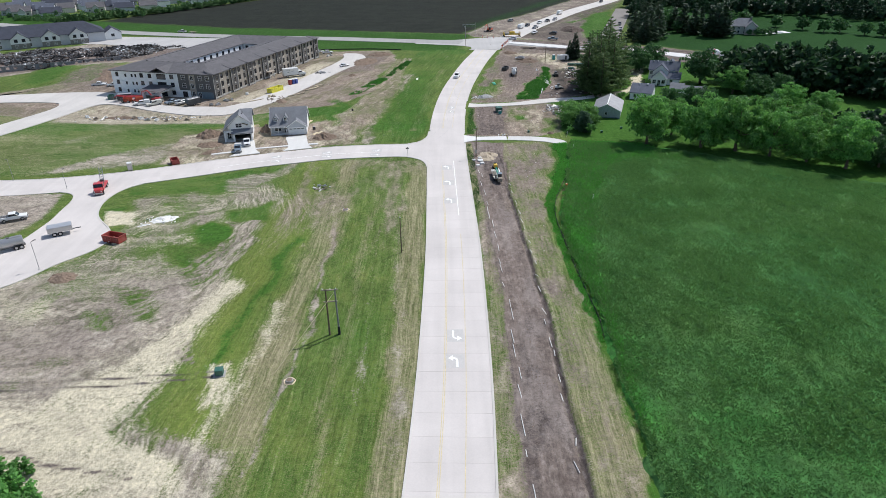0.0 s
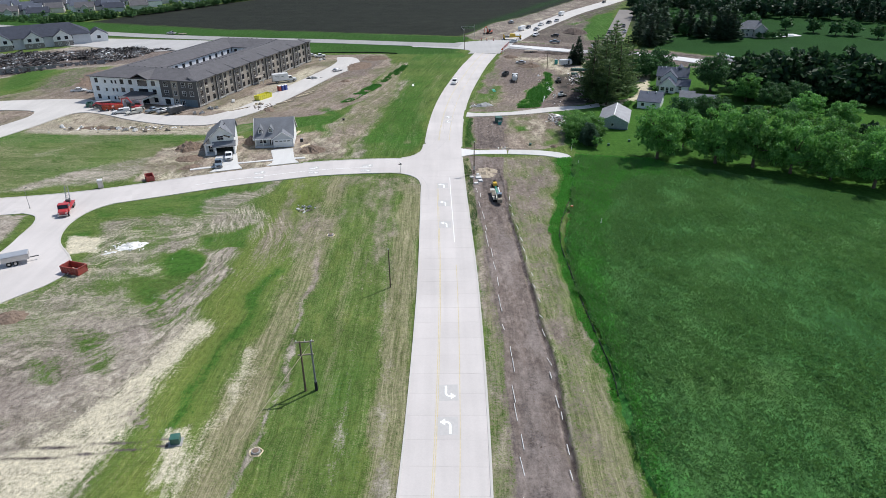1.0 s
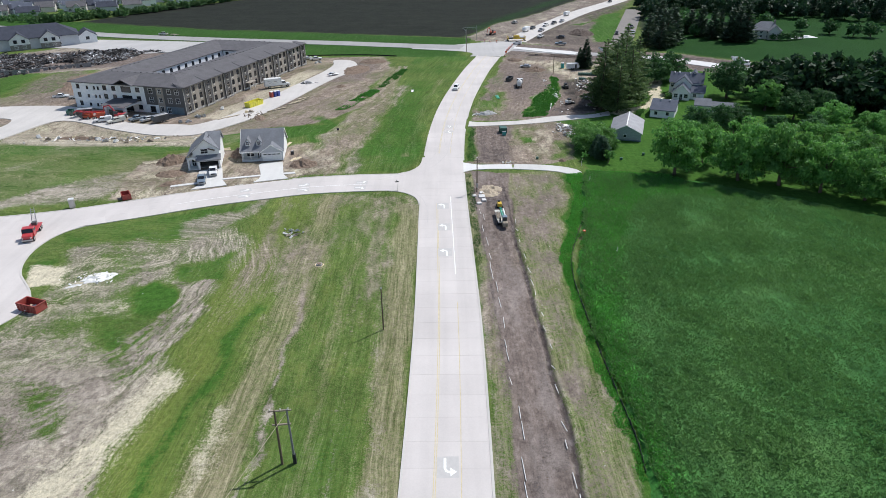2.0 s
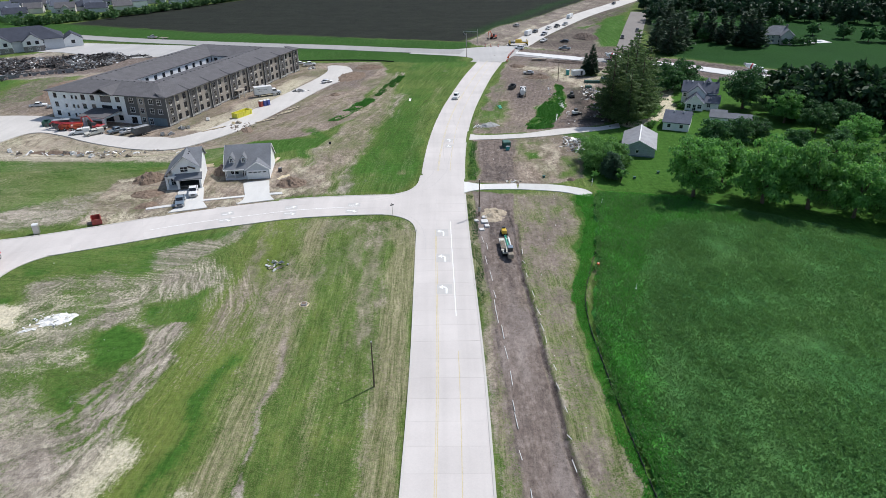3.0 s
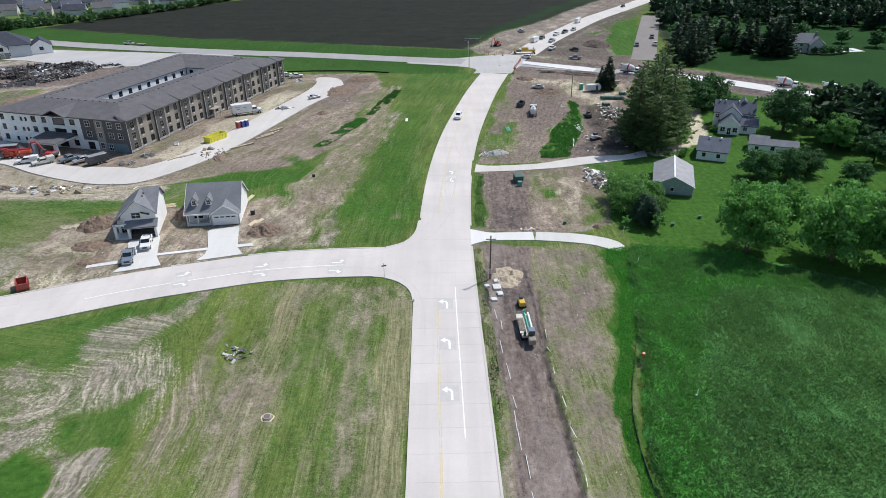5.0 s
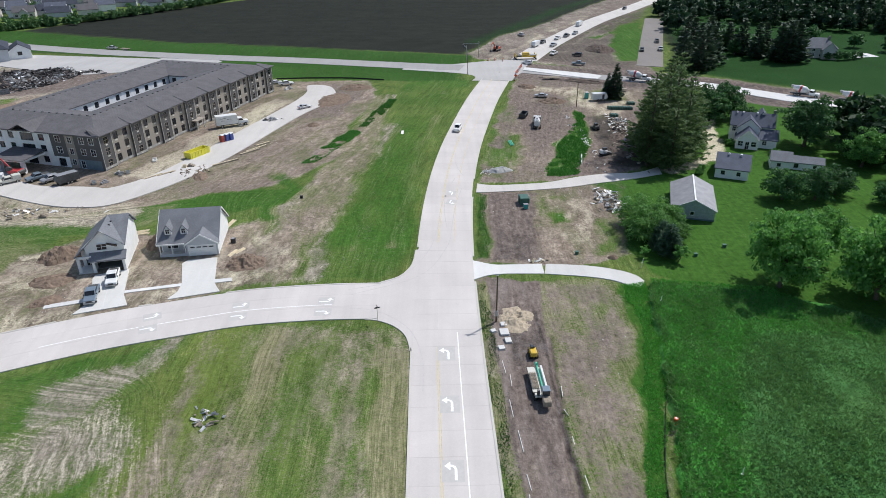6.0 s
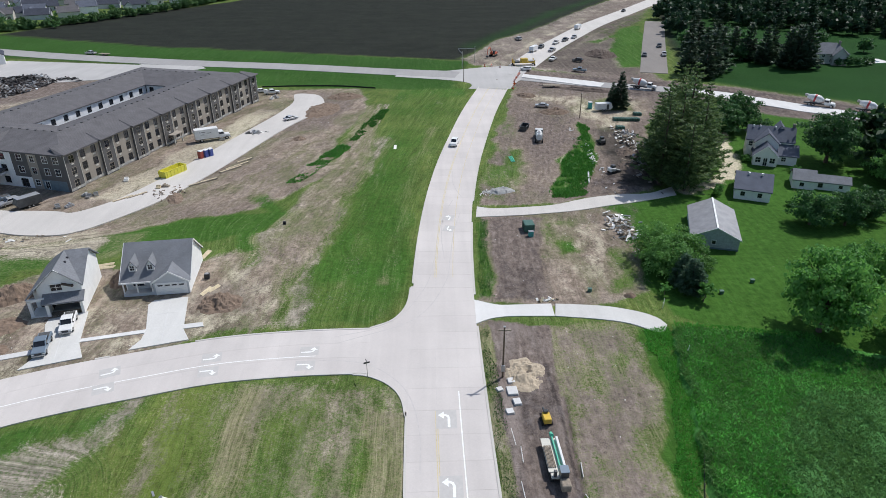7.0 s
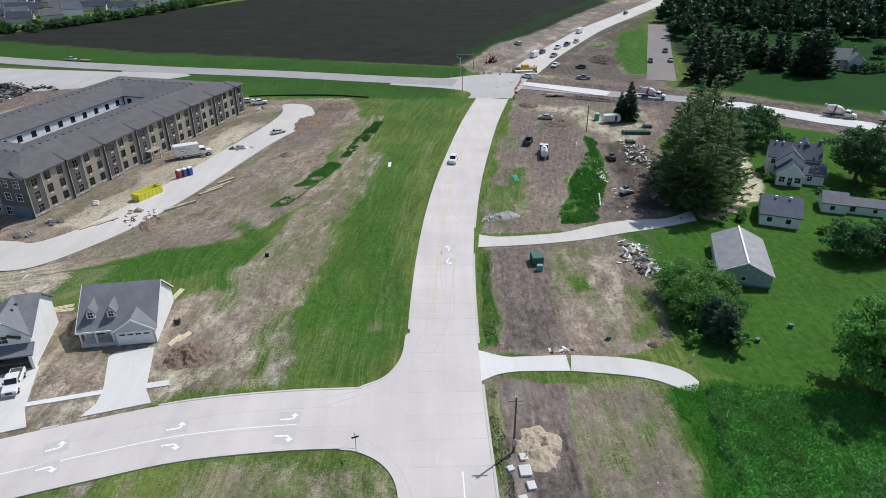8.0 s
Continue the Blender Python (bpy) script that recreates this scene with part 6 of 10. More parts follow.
def siding(name, c, pitch=5.0, amt=0.10):
    """Lapped boards: fine level lines."""
    n = Nodes(name, 0.7, 0, 0.3)
    w = n.t.nodes.new("ShaderNodeTexWave")
    w.wave_type, w.bands_direction, w.wave_profile = 'BANDS', 'Z', 'SAW'
    w.inputs["Scale"].default_value = pitch
    n.link(n.co, w.inputs["Vector"])
    base = n.ramp(n.noise(0.7, 4), (0.3, tuple(v * 0.93 for v in c)), (0.7, tuple(min(1, v * 1.04) for v in c)))
    n.color(n.mix(1.0, base, n.ramp(w.outputs[1], (0.0, 1 - amt), (0.2, 1.0)), 'MULTIPLY'))
    n.bump(w.outputs[1], 0.3, 0.02)
    return n.m


shingle("shingle_grey", (0.225, 0.235, 0.255))
shingle("shingle_brown", (0.148, 0.143, 0.150))
shingle("shingle_blue", (0.13, 0.145, 0.185))
shingle("shingle_navy", (0.065, 0.072, 0.095))
siding("siding_white", (0.87, 0.87, 0.86))
siding("siding_grey", (0.54, 0.56, 0.59))
siding("siding_charcoal", (0.125, 0.12, 0.12), 4)
siding("siding_taupe", (0.36, 0.32, 0.275), 4)
siding("siding_cream", (0.62, 0.60, 0.55))
worn("metal_roof", (0.33, 0.33, 0.345), 0.6, 0.15, 0.2, 0.6)
worn("barn_board", (0.48, 0.52, 0.55), 0.85, var=0.3, scale=2.5)
worn("house_wrap", (0.88, 0.89, 0.90), 0.5, var=0.10, scale=0.9)
worn("wall_panel_blue", (0.16, 0.22, 0.26), 0.7, var=0.2)
worn("trim_white", (0.84, 0.84, 0.83), 0.5, var=0.06)
worn("trim_dark", (0.05, 0.05, 0.055), 0.5, var=0.2)
worn("foundation", (0.42, 0.41, 0.39), 0.9, var=0.2)
worn("interior_dark", (0.06, 0.055, 0.05), 0.9, var=0.3)
worn("stone_veneer", (0.28, 0.26, 0.24), 0.9, var=0.35, scale=3, bump=0.6)
worn("door_dark", (0.07, 0.06, 0.055), 0.5)
worn("garage_door", (0.80, 0.80, 0.79), 0.5, var=0.05)
gl = Nodes("glass", 0.06, 0, 0.6)
gl.color(gl.ramp(gl.noise(0.8, 2), (0.3, (0.012, 0.014, 0.017)), (0.7, (0.035, 0.04, 0.05))))


def wall_with_openings(a, b, z0, z1, th, holes):
    """A wall from a to b along x, its outer face at y = 0, with openings (x0, x1, z0, z1) right through."""
    bm = mesh()
    xs = sorted({a, b, *[h[0] for h in holes], *[h[1] for h in holes]})
    for x0, x1 in zip(xs, xs[1:]):
        if x1 - x0 < 1e-4:
            continue
        here = sorted((h[2], h[3]) for h in holes if h[0] < (x0 + x1) / 2 < h[1])
        z = z0
        for ha, hb in here:
            if ha > z + 1e-4:
                box(bm, x0, x1, 0, th, z, ha)
            z = hb
        if z < z1 - 1e-4:
            box(bm, x0, x1, 0, th, z, z1)
    bmesh.ops.remove_doubles(bm, verts=bm.verts, dist=1e-4)
    return bm


WINDOW_MESHES = {}


def window_part(parent, m, w, h, frame_mat="trim_white", t=0.10, bars=True, sill=True):
    """A window in an opening: frame > pane. m puts the outer face's lower left corner at the origin, x along the wall."""
    key = (round(w, 2), round(h, 2), frame_mat, t, bars)
    if key not in WINDOW_MESHES:
        bm = mesh()
        loops = []
        for g, yy in ((t, -0.04), (0.0, -0.04), (0.0, 0.10), (t, 0.10)):
            loops.append([bm.verts.new(p) for p in ((-g, yy, -g), (w + g, yy, -g), (w + g, yy, h + g), (-g, yy, h + g))])
        for a in range(4):
            p, q = loops[a], loops[(a + 1) % 4]
            for i in range(4):
                j = (i + 1) % 4
                bm.faces.new((p[i], p[j], q[j], q[i]))
        bmesh.ops.recalc_face_normals(bm, faces=bm.faces)
        if bars:
            box(bm, 0.0, w, 0.03, 0.08, h * 0.5 - 0.03, h * 0.5 + 0.03)
            box(bm, w / 2 - 0.025, w / 2 + 0.025, 0.035, 0.075, 0.0, h)
        fr = bpy.data.meshes.new("window")
        bm.to_mesh(fr)
        fr.materials.append(mat(frame_mat))
        bm = boxes((0.0, w, 0.09, 0.12, 0.0, h))
        pn = bpy.data.meshes.new("pane")
        bm.to_mesh(pn)
        pn.materials.append(mat("glass"))
        WINDOW_MESHES[key] = (fr, pn)
    fr, pn = WINDOW_MESHES[key]
    ob = new("window", fr)
    ob.parent = parent
    ob.matrix_basis = m
    p = new("pane", pn)
    p.parent = ob
    return ob


def face(x, y, turn):
    """The frame of a wall: x along it, y inwards."""
    return pose(x, y, 0, 0, 0, turn)


def roof_slab(bm, quad, th=0.22):
    """A roof plane of some thickness over four corners (counter-clockwise from above)."""
    a = [bm.verts.new(p) for p in quad]
    b = [bm.verts.new((p[0], p[1], p[2] - th)) for p in quad]
    bm.faces.new(a)
    bm.faces.new(b[::-1])
    for i in range(len(a)):
        j = (i + 1) % len(a)
        bm.faces.new((a[j], a[i], b[i], b[j]))


def gable_roof(parent, x0, x1, y0, y1, ze, zr, material, along='y', over=0.35, name="roof", mid=None, label=""):
    """Two roof planes over a rectangle, each a part; the ridge runs along x or y."""
    if along == 'y':
        c = (x0 + x1) / 2 if mid is None else mid
        sl, sr = (zr - ze) / (c - x0), (zr - ze) / (x1 - c)
        a, b = x0 - over, x1 + over
        planes = ([(a, y0 - over, ze - sl * over), (c, y0 - over, zr), (c, y1 + over, zr), (a, y1 + over, ze - sl * over)],
                  [(c, y0 - over, zr), (b, y0 - over, ze - sr * over), (b, y1 + over, ze - sr * over), (c, y1 + over, zr)])
    else:
        c = (y0 + y1) / 2 if mid is None else mid
        sl, sr = (zr - ze) / (c - y0), (zr - ze) / (y1 - c)
        a, b = y0 - over, y1 + over
        planes = ([(x0 - over, a, ze - sl * over), (x1 + over, a, ze - sl * over), (x1 + over, c, zr), (x0 - over, c, zr)],
                  [(x0 - over, c, zr), (x1 + over, c, zr), (x1 + over, b, ze - sr * over), (x0 - over, b, ze - sr * over)])
    for plane in planes:
        bm = mesh()
        roof_slab(bm, plane)
        bmesh.ops.recalc_face_normals(bm, faces=bm.faces)
        part(name, bm, material, parent, label)


def gable_trim(parent, x0, x1, y, ze, zr, over=0.35, w=0.28):
    """White boards under a gable that faces -y."""
    bm = mesh()
    c = (x0 + x1) / 2
    s = (zr - ze) / (c - x0)
    a, b = x0 - over, x1 + over
    za = ze - s * over
    for p, q, r, t in (((a, za), (c, zr), (c, zr - w), (a, za - w)), ((c, zr), (b, za), (b, za - w), (c, zr - w))):
        extrude_y(bm, [(p[0], p[1] + 0.02), (q[0], q[1] + 0.02), (r[0], r[1]), (t[0], t[1])], y - over - 0.05, y - over + 0.03)
    bmesh.ops.recalc_face_normals(bm, faces=bm.faces)
    return part("trim", bm, "trim_white", parent, "white gable board")


def gable_wall(bm, x0, x1, y0, y1, zb, ze, zr, mid=None):
    """A wall with a gable: the outline in x and z, from y0 to y1."""
    c = (x0 + x1) / 2 if mid is None else mid
    extrude_y(bm, [(x0, zb), (x1, zb), (x1, ze), (c, zr), (x0, ze)], y0, y1)


def facade(parent, m, a, b, z0, z1, th, wins, material, frame_mat="trim_white", label="", t=0.10, bars=True):
    """A wall with its windows; wins: (x, z, w, h)."""
    bm = wall_with_openings(a, b, z0, z1, th, [(x, x + w, z, z + h) for x, z, w, h in wins])
    bm.transform(m)
    bmesh.ops.recalc_face_normals(bm, faces=bm.faces)
    wall = part("wall", bm, material, parent, label)
    for x, z, w, h in wins:
        window_part(wall, m @ Matrix.Translation((x, 0.02, z)), w, h, frame_mat, t, bars)
    return wall


def apartment():
    """Three storeys round a long courtyard, still under construction."""
    root = thing("apartment_building", "unfinished three-storey apartment building with brown roof and taupe panels", "building", at=(-86.4, 251.8, 0), turn=-17.0)
    L, W, ZE, ZR = 88.0, 46.0, 9.3, 11.5
    rows = (0.9, 3.9, 6.9)
    E = face(0, 0, 90)       # the long side: x runs north, y inwards
    # long side: dark bays and taupe fields in turn
    y, k = 0.0, 0
    plan = []
    while y < L - 0.1:
        w = 4.4 if k % 2 == 0 else 7.6
        w = min(w, L - y)
        plan.append((y, y + w, k % 2))
        y += w
        k += 1
    for a, b, light in plan:
        wins = []
        if light:
            for c in (a + 1.25, b - 2.75):
                wins += [(c, z, 1.5, 1.75) for z in rows]
            facade(root, E, a + 0.001, b, 0.0, ZE, 0.3, wins, "siding_taupe", "trim_dark", t=0.06)
        else:
            c = (a + b) / 2 - 0.75
            wins = [(c, z, 1.5, 1.7) for z in rows]
            m = E @ Matrix.Translation((0, -0.55, 0))
            facade(root, m, a + 0.001, b, 0.0, ZE + 0.25, 0.85, wins, "siding_charcoal", "siding_taupe", t=0.08)
            bm = mesh()
            f0, f1, r0 = (a - 0.5, -1.45, ZE + 0.30), (b + 0.5, -1.45, ZE + 0.30), ZE + 1.25
            roof_slab(bm, [f0, f1, (b - 1.2, 4.0, r0), (a + 1.2, 4.0, r0)], 0.2)
            roof_slab(bm, [f1, (b + 0.5, 1.0, ZE + 0.30), (b - 1.2, 4.0, r0)], 0.2)
            roof_slab(bm, [(a - 0.5, 1.0, ZE + 0.30), f0, (a + 1.2, 4.0, r0)], 0.2)
            bm.transform(E)
            part("bay_roof", bm, "shingle_brown", root)
        # white grilles under the windows and pale corner boards
        for x, z, w, h in wins:
            bm = boxes((x + 0.35, x + w - 0.35, -0.10 if light else -0.65, 0.02 if light else -0.5, z - 0.55, z - 0.22))
            bm.transform(E)
            part("air_grille", bm, "siding_cream", root)
        o = -0.07 if light else -0.62
        if not light:
            for e in (a, b - 0.12):
                bm = boxes((e, e + 0.12, o, o + 0.1, 0, ZE))
                bm.transform(E)
                part("corner_board", bm, "siding_cream", root)
        bm = boxes((a + 0.002, b - 0.002, o + 0.02, o + 0.075, 0.26, 0.85))
        bm.transform(E)
        part("base_course", bm, "foundation", root, "pale unfinished base course")
    # south front: taupe corner, charcoal, then bare white house wrap
    S = face(-W, 0, 0)
    wins = [(W - 6.0, z, 1.5, 1.6) for z in rows[1:]] + [(W - 2.9, z, 1.5, 1.6) for z in rows[1:]]
    facade(root, S, W - 7.6, W - 0.31, 2.6, ZE, 0.3, wins, "siding_charcoal", "trim_white")
    facade(root, S, W - 7.6, W - 0.31, 0.0, 2.6, 0.3, [(W - 6.9, 0.3, 1.3, 1.9)], "wall_panel_blue", "trim_white", "blue sheathing of the ground floor")
    facade(root, S, W - 10.4, W - 7.6, 0.0, ZE, 0.3, [(W - 9.7, z, 1.3, 1.5) for z in rows], "siding_taupe", "trim_white")
    facade(root, S, W - 15.2, W - 10.4, 2.9, ZE, 0.3, [(W - 13.6, z, 1.6, 1.6) for z in rows[1:]], "siding_charcoal", "trim_white")
    wins = [(W - 13.9, 0.3, 2.0, 2.0)]
    facade(root, S, W - 15.2, W - 10.4, 0.0, 2.9, 0.3, wins, "house_wrap", "trim_dark", "white house wrap")
    wins = []
    for c, w in ((2.0, 1.3), (6.2, 0.8), (9.3, 0.7), (11.0, 0.7), (13.4, 1.5), (17.2, 1.5), (27.2, 1.6)):
        wins += [(c, z, w, 1.6 if w > 1 else 1.1) for z in rows]
    wins += [(21.2, 6.6, 4.0, 2.0), (21.2, 3.5, 4.0, 2.0), (21.6, 0.2, 3.2, 2.2)]
    facade(root, S, 0.0, W - 15.2, 0.0, ZE, 0.3, wins, "house_wrap", "trim_dark", "white house wrap with bare window openings", 0.05, False)
    # west and north sides
    facade(root, face(-W, L, -90), 0.0, L, 0.0, ZE, 0.3, [(3 + 4.2 * i, z, 1.5, 1.6) for i in range(20) for z in rows[2:]], "house_wrap", "trim_dark", "white house wrap", 0.05, False)
    facade(root, face(0, L, 180), 0.31, W - 0.31, 0.0, ZE, 0.3, [(4 + 6 * i, z, 1.5, 1.6) for i in range(7) for z in rows[2:]], "siding_taupe", "trim_dark", "", 0.06)
    # courtyard walls
    facade(root, face(-27.6, 19.0, 90), 0.0, 47.0, 0.0, ZE, 0.3, [(2.2 + 4.6 * i, z, 1.5, 1.6) for i in range(10) for z in rows], "house_wrap", "trim_dark", "white house wrap round the courtyard", 0.05, False)
    facade(root, face(-18.4, 66.0, -90), 0.0, 47.0, 0.0, ZE, 0.3, [], "house_wrap")
    facade(root, face(-27.3, 66.0, 0), 0.0, 8.6, 0.0, ZE, 0.3, [(1.2, z, 1.5, 1.6) for z in rows] + [(5.6, z, 1.5, 1.6) for z in rows], "house_wrap", "trim_dark", "", 0.05, False)
    facade(root, face(-18.7, 19.0, 180), 0.0, 8.6, 0.0, ZE, 0.3, [], "house_wrap")
    # hipped roof round the courtyard, each plane a part
    o = 0.75
    O = [(-W - o, -o), (o, -o), (o, L + o), (-W - o, L + o)]
    R = [(-36.8, 9.4), (-9.2, 9.4), (-9.2, 77.0), (-36.8, 77.0)]
    I = [(-27.6 + 0.5, 19 + 0.5), (-18.4 - 0.5, 19 + 0.5), (-18.4 - 0.5, 66 - 0.5), (-27.6 + 0.5, 66 - 0.5)]
    for i in range(4):
        j = (i + 1) % 4
        bm = mesh()
        roof_slab(bm, [(*O[i], ZE + 0.12), (*O[j], ZE + 0.12), (*R[j], ZR), (*R[i], ZR)], 0.3)
        part("roof", bm, "shingle_brown", root)
        bm = mesh()
        roof_slab(bm, [(*R[i], ZR), (*R[j], ZR), (*I[j], ZE + 0.12), (*I[i], ZE + 0.12)], 0.3)
        part("roof", bm, "shingle_brown", root)
    # cross gables over the south entry and the end bays
    gable_roof(root, -26.5, -19.0, -1.4, 8.0, ZE + 0.3, ZR - 0.2, "shingle_brown", 'y', 0.3)
    # ridge vents
    vents = []
    for (ax, ay), (bx, by) in zip(R, R[1:] + R[:1]):
        n = int(math.hypot(bx - ax, by - ay) / 2.4)
        vents += [(ax + (bx - ax) * (i + 0.5) / n, ay + (by - ay) * (i + 0.5) / n) for i in range(n)]
    vm = boxes((-0.24, 0.24, -0.24, 0.24, -0.3, 0.13), bevel=0.04)
    v0 = part("roof_vent", vm, "trim_dark", root)
    v0.location = (*vents[0], ZR)
    for x, y in vents[1:]:
        v = new("roof_vent", v0.data)
        v.parent = root
        v.location = (x, y, ZR)
    # entry canopy on posts
    bm = boxes((-27.5, -18.0, -7.5, -0.02, 3.1, 3.7), bevel=0.05)
    can = part("canopy", bm, "house_wrap", root, "white-wrapped entry canopy")
    bm = mesh()
    roof_slab(bm, [(-28, -8, 3.75), (-17.5, -8, 3.75), (-17.5, -0.05, 4.5), (-28, -0.05, 4.5)], 0.1)
    part("canopy_roof", bm, "shingle_brown", can)
    for x in (-27.0, -19.4):
        part("post", boxes((x, x + 0.9, -7.2, -6.3, -0.1, 3.1), bevel=0.04), "house_wrap", can)
    # side door canopy on the long side
    part("door_canopy", boxes((0.02, 2.4, 37.5, 42.0, 2.7, 2.95), bevel=0.03), "siding_taupe", root)
    for y in (37.9, 41.4):
        part("post", boxes((1.9, 2.15, y, y + 0.25, -0.1, 2.7)), "siding_cream", root)
    part("foundation", boxes((-W + 0.02, -0.01, 0.32, L - 0.02, -0.4, 0.25)), "foundation", root)
    part("floor_slab", boxes((-W + 0.35, -0.35, 0.35, L - 0.35, 3.0, 3.2)), "interior_dark", root)


apartment()


def house_gabled():
    """One storey and a half: garage gable, porch, two dormers."""
    root = thing("house", "new grey one-and-a-half-storey house with two dormers and a garage", "house", "new houses", at=(-53.8, 202.7, 0), turn=7)
    W, D, ZE, ZR, RY = 11.2, 11.6, 2.9, 7.3, 6.4
    m = Matrix.Identity(4)
    # gabled end walls
    for x0, x1 in ((0.0, 0.2), (W - 0.2, W)):
        bm = mesh()
        v = [(0.0 if x0 else 1.6, 0.1), (D, 0.1), (D, ZE), (RY, ZR - 0.12), (0.0 if x0 else 1.6, ZE - 0.1 if x0 else ZE + 1.0)]
        a = [bm.verts.new((x0, y, z)) for y, z in v]
        b = [bm.verts.new((x1, y, z)) for y, z in v]
        bm.faces.new(a)
        bm.faces.new(b[::-1])
        for i in range(5):
            j = (i + 1) % 5
            bm.faces.new((a[j], a[i], b[i], b[j]))
        bmesh.ops.recalc_face_normals(bm, faces=bm.faces)
        part("wall", bm, "siding_white", root, "white lapped side wall")
    facade(root, face(0.2, 1.6, 0), 0.0, 5.0, 0.1, 2.9, 0.2, [(1.0, 0.9, 1.9, 1.3), (3.9, 0.1, 0.95, 2.05)], "siding_grey", label="grey lapped front wall")
    facade(root, face(W - 0.2, D, 180), 0.0, W - 0.4, 0.1, ZE, 0.2, [(2, 0.9, 1.6, 1.2), (6, 0.9, 1.6, 1.2)], "siding_grey")
    # garage front with its wide door
    facade(root, face(5.25, -0.75, 0), 0.0, 5.95, 0.1, 2.75, 0.2, [], "siding_grey")
    bm = mesh()
    extrude_y(bm, [(5.25, 2.75), (11.2, 2.75), (8.225, 4.65)], -0.75, -0.55)
    part("gable", bm, "siding_grey", root, "grey garage gable")
    part("garage_side", boxes((5.25, 5.45, -0.55, 1.6, 0.1, 2.75), (11.0, 11.2, -0.55, 0.0, 0.1, 2.75)), "siding_white", root)
    door = part("garage_door", boxes(*[(5.75, 10.7, -0.80, -0.72, 0.12 + 0.53 * i, 0.12 + 0.53 * i + 0.50) for i in range(4)], bevel=0.015), "garage_door", root, "white sectional garage door")
    for i in range(4):
        part("pane", boxes((6.0 + 1.18 * i, 6.0 + 1.18 * i + 0.85, -0.83, -0.79, 1.83, 2.08)), "glass", door)
    part("trim", boxes((5.58, 5.74, -0.83, -0.71, 0.1, 2.45), (10.71, 10.87, -0.83, -0.71, 0.1, 2.45), (5.58, 10.87, -0.835, -0.71, 2.27, 2.45)), "trim_white", root)
    # main roof: the front plane runs down over the porch
    bm = mesh()
    s = (ZR - ZE) / RY
    roof_slab(bm, [(-0.35, -0.3, ZE - 0.2), (W + 0.35, -0.3, ZE - 0.2), (W + 0.35, RY, ZR), (-0.35, RY, ZR)])
    part("roof", bm, "shingle_grey", root)
    bm = mesh()
    roof_slab(bm, [(-0.35, RY, ZR), (W + 0.35, RY, ZR), (W + 0.35, D + 0.35, ZE - 0.2), (-0.35, D + 0.35, ZE - 0.2)])
    part("roof", bm, "shingle_grey", root)
    bm = mesh()
    x0, x1, xc = 4.95, 11.5, 8.225
    roof_slab(bm, [(x0, -1.05, 2.62), (xc, -1.05, 4.78), (xc, 3.0, 4.78), (x0, 0.1, 2.95)])
    roof_slab(bm, [(xc, -1.05, 4.78), (x1, -1.05, 2.62), (x1, 0.1, 2.95), (xc, 3.0, 4.78)])
    part("roof", bm, "shingle_grey", root, "grey shingle garage gable roof")
    gable_trim(root, 5.25, 11.2, -0.75, 2.83, 4.78, 0.3)
    part("fascia", boxes((-0.38, 5.0, -0.42, -0.3, ZE - 0.45, ZE - 0.18)), "trim_white", root)
    bm = mesh()
    for y0, y1, z0, z1 in ((-0.35, RY, ZE - 0.2, ZR), (D + 0.38, RY, ZE - 0.2, ZR)):
        for x in (-0.40, W + 0.32):
            a = [(x, y0, z0), (x + 0.08, y0, z0), (x + 0.08, y1, z1), (x, y1, z1)]
            roof_slab(bm, [(p[0], p[1], p[2] + 0.02) for p in a], 0.26)
    bmesh.ops.recalc_face_normals(bm, faces=bm.faces)
    part("trim", bm, "trim_white", root)
    # dormers
    for cx in (1.75, 4.75):
        yf, zb, ze2, zr2 = 1.5, 3.4, 5.15, 6.05
        bm = mesh()
        gable_wall(bm, cx - 0.62, cx + 0.62, yf, 4.6, zb, ze2, zr2 - 0.1)
        bmesh.ops.recalc_face_normals(bm, faces=bm.faces)
        d = part("dormer", bm, "siding_white", root)
        gable_roof(d, cx - 0.62, cx + 0.62, yf, 4.9, ze2, zr2, "shingle_grey", 'y', 0.22)
        window_part(d, pose(cx - 0.36, yf - 0.12, 4.15), 0.72, 0.95)
    # porch
    porch = part("porch", boxes((0.0, 5.2, -0.35, 1.58, -0.1, 0.32), bevel=0.02), "concrete_new", root, "concrete porch floor")
    for x in (0.05, 2.3, 4.75):
        part("post", boxes((x, x + 0.2, -0.25, -0.05, 0.32, 2.5)), "trim_white", porch)
    part("skirt", boxes((0.0, 5.2, -0.42, -0.36, 0.0, 0.6)), "siding_grey", porch)
    part("foundation", boxes((0.05, W - 0.05, 1.7, D - 0.05, -0.3, 0.2), (5.3, W - 0.05, -0.6, 1.69, -0.3, 0.15)), "foundation", root)
    cond = thing("air_conditioner", "dark grey outdoor air conditioner beside the house", "air conditioner", at=(-41.2, 208.6, 0), turn=7)
    part("cabinet", boxes((-0.45, 0.45, -0.45, 0.45, 0.0, 0.95), bevel=0.05), "trim_dark", cond)
    bm = mesh()
    tube(bm, (0, 0, 0.95), (0, 0, 1.0), 0.36, 0.36, 12)
    part("fan_grille", bm, "metal_roof", cond)


house_gabled()


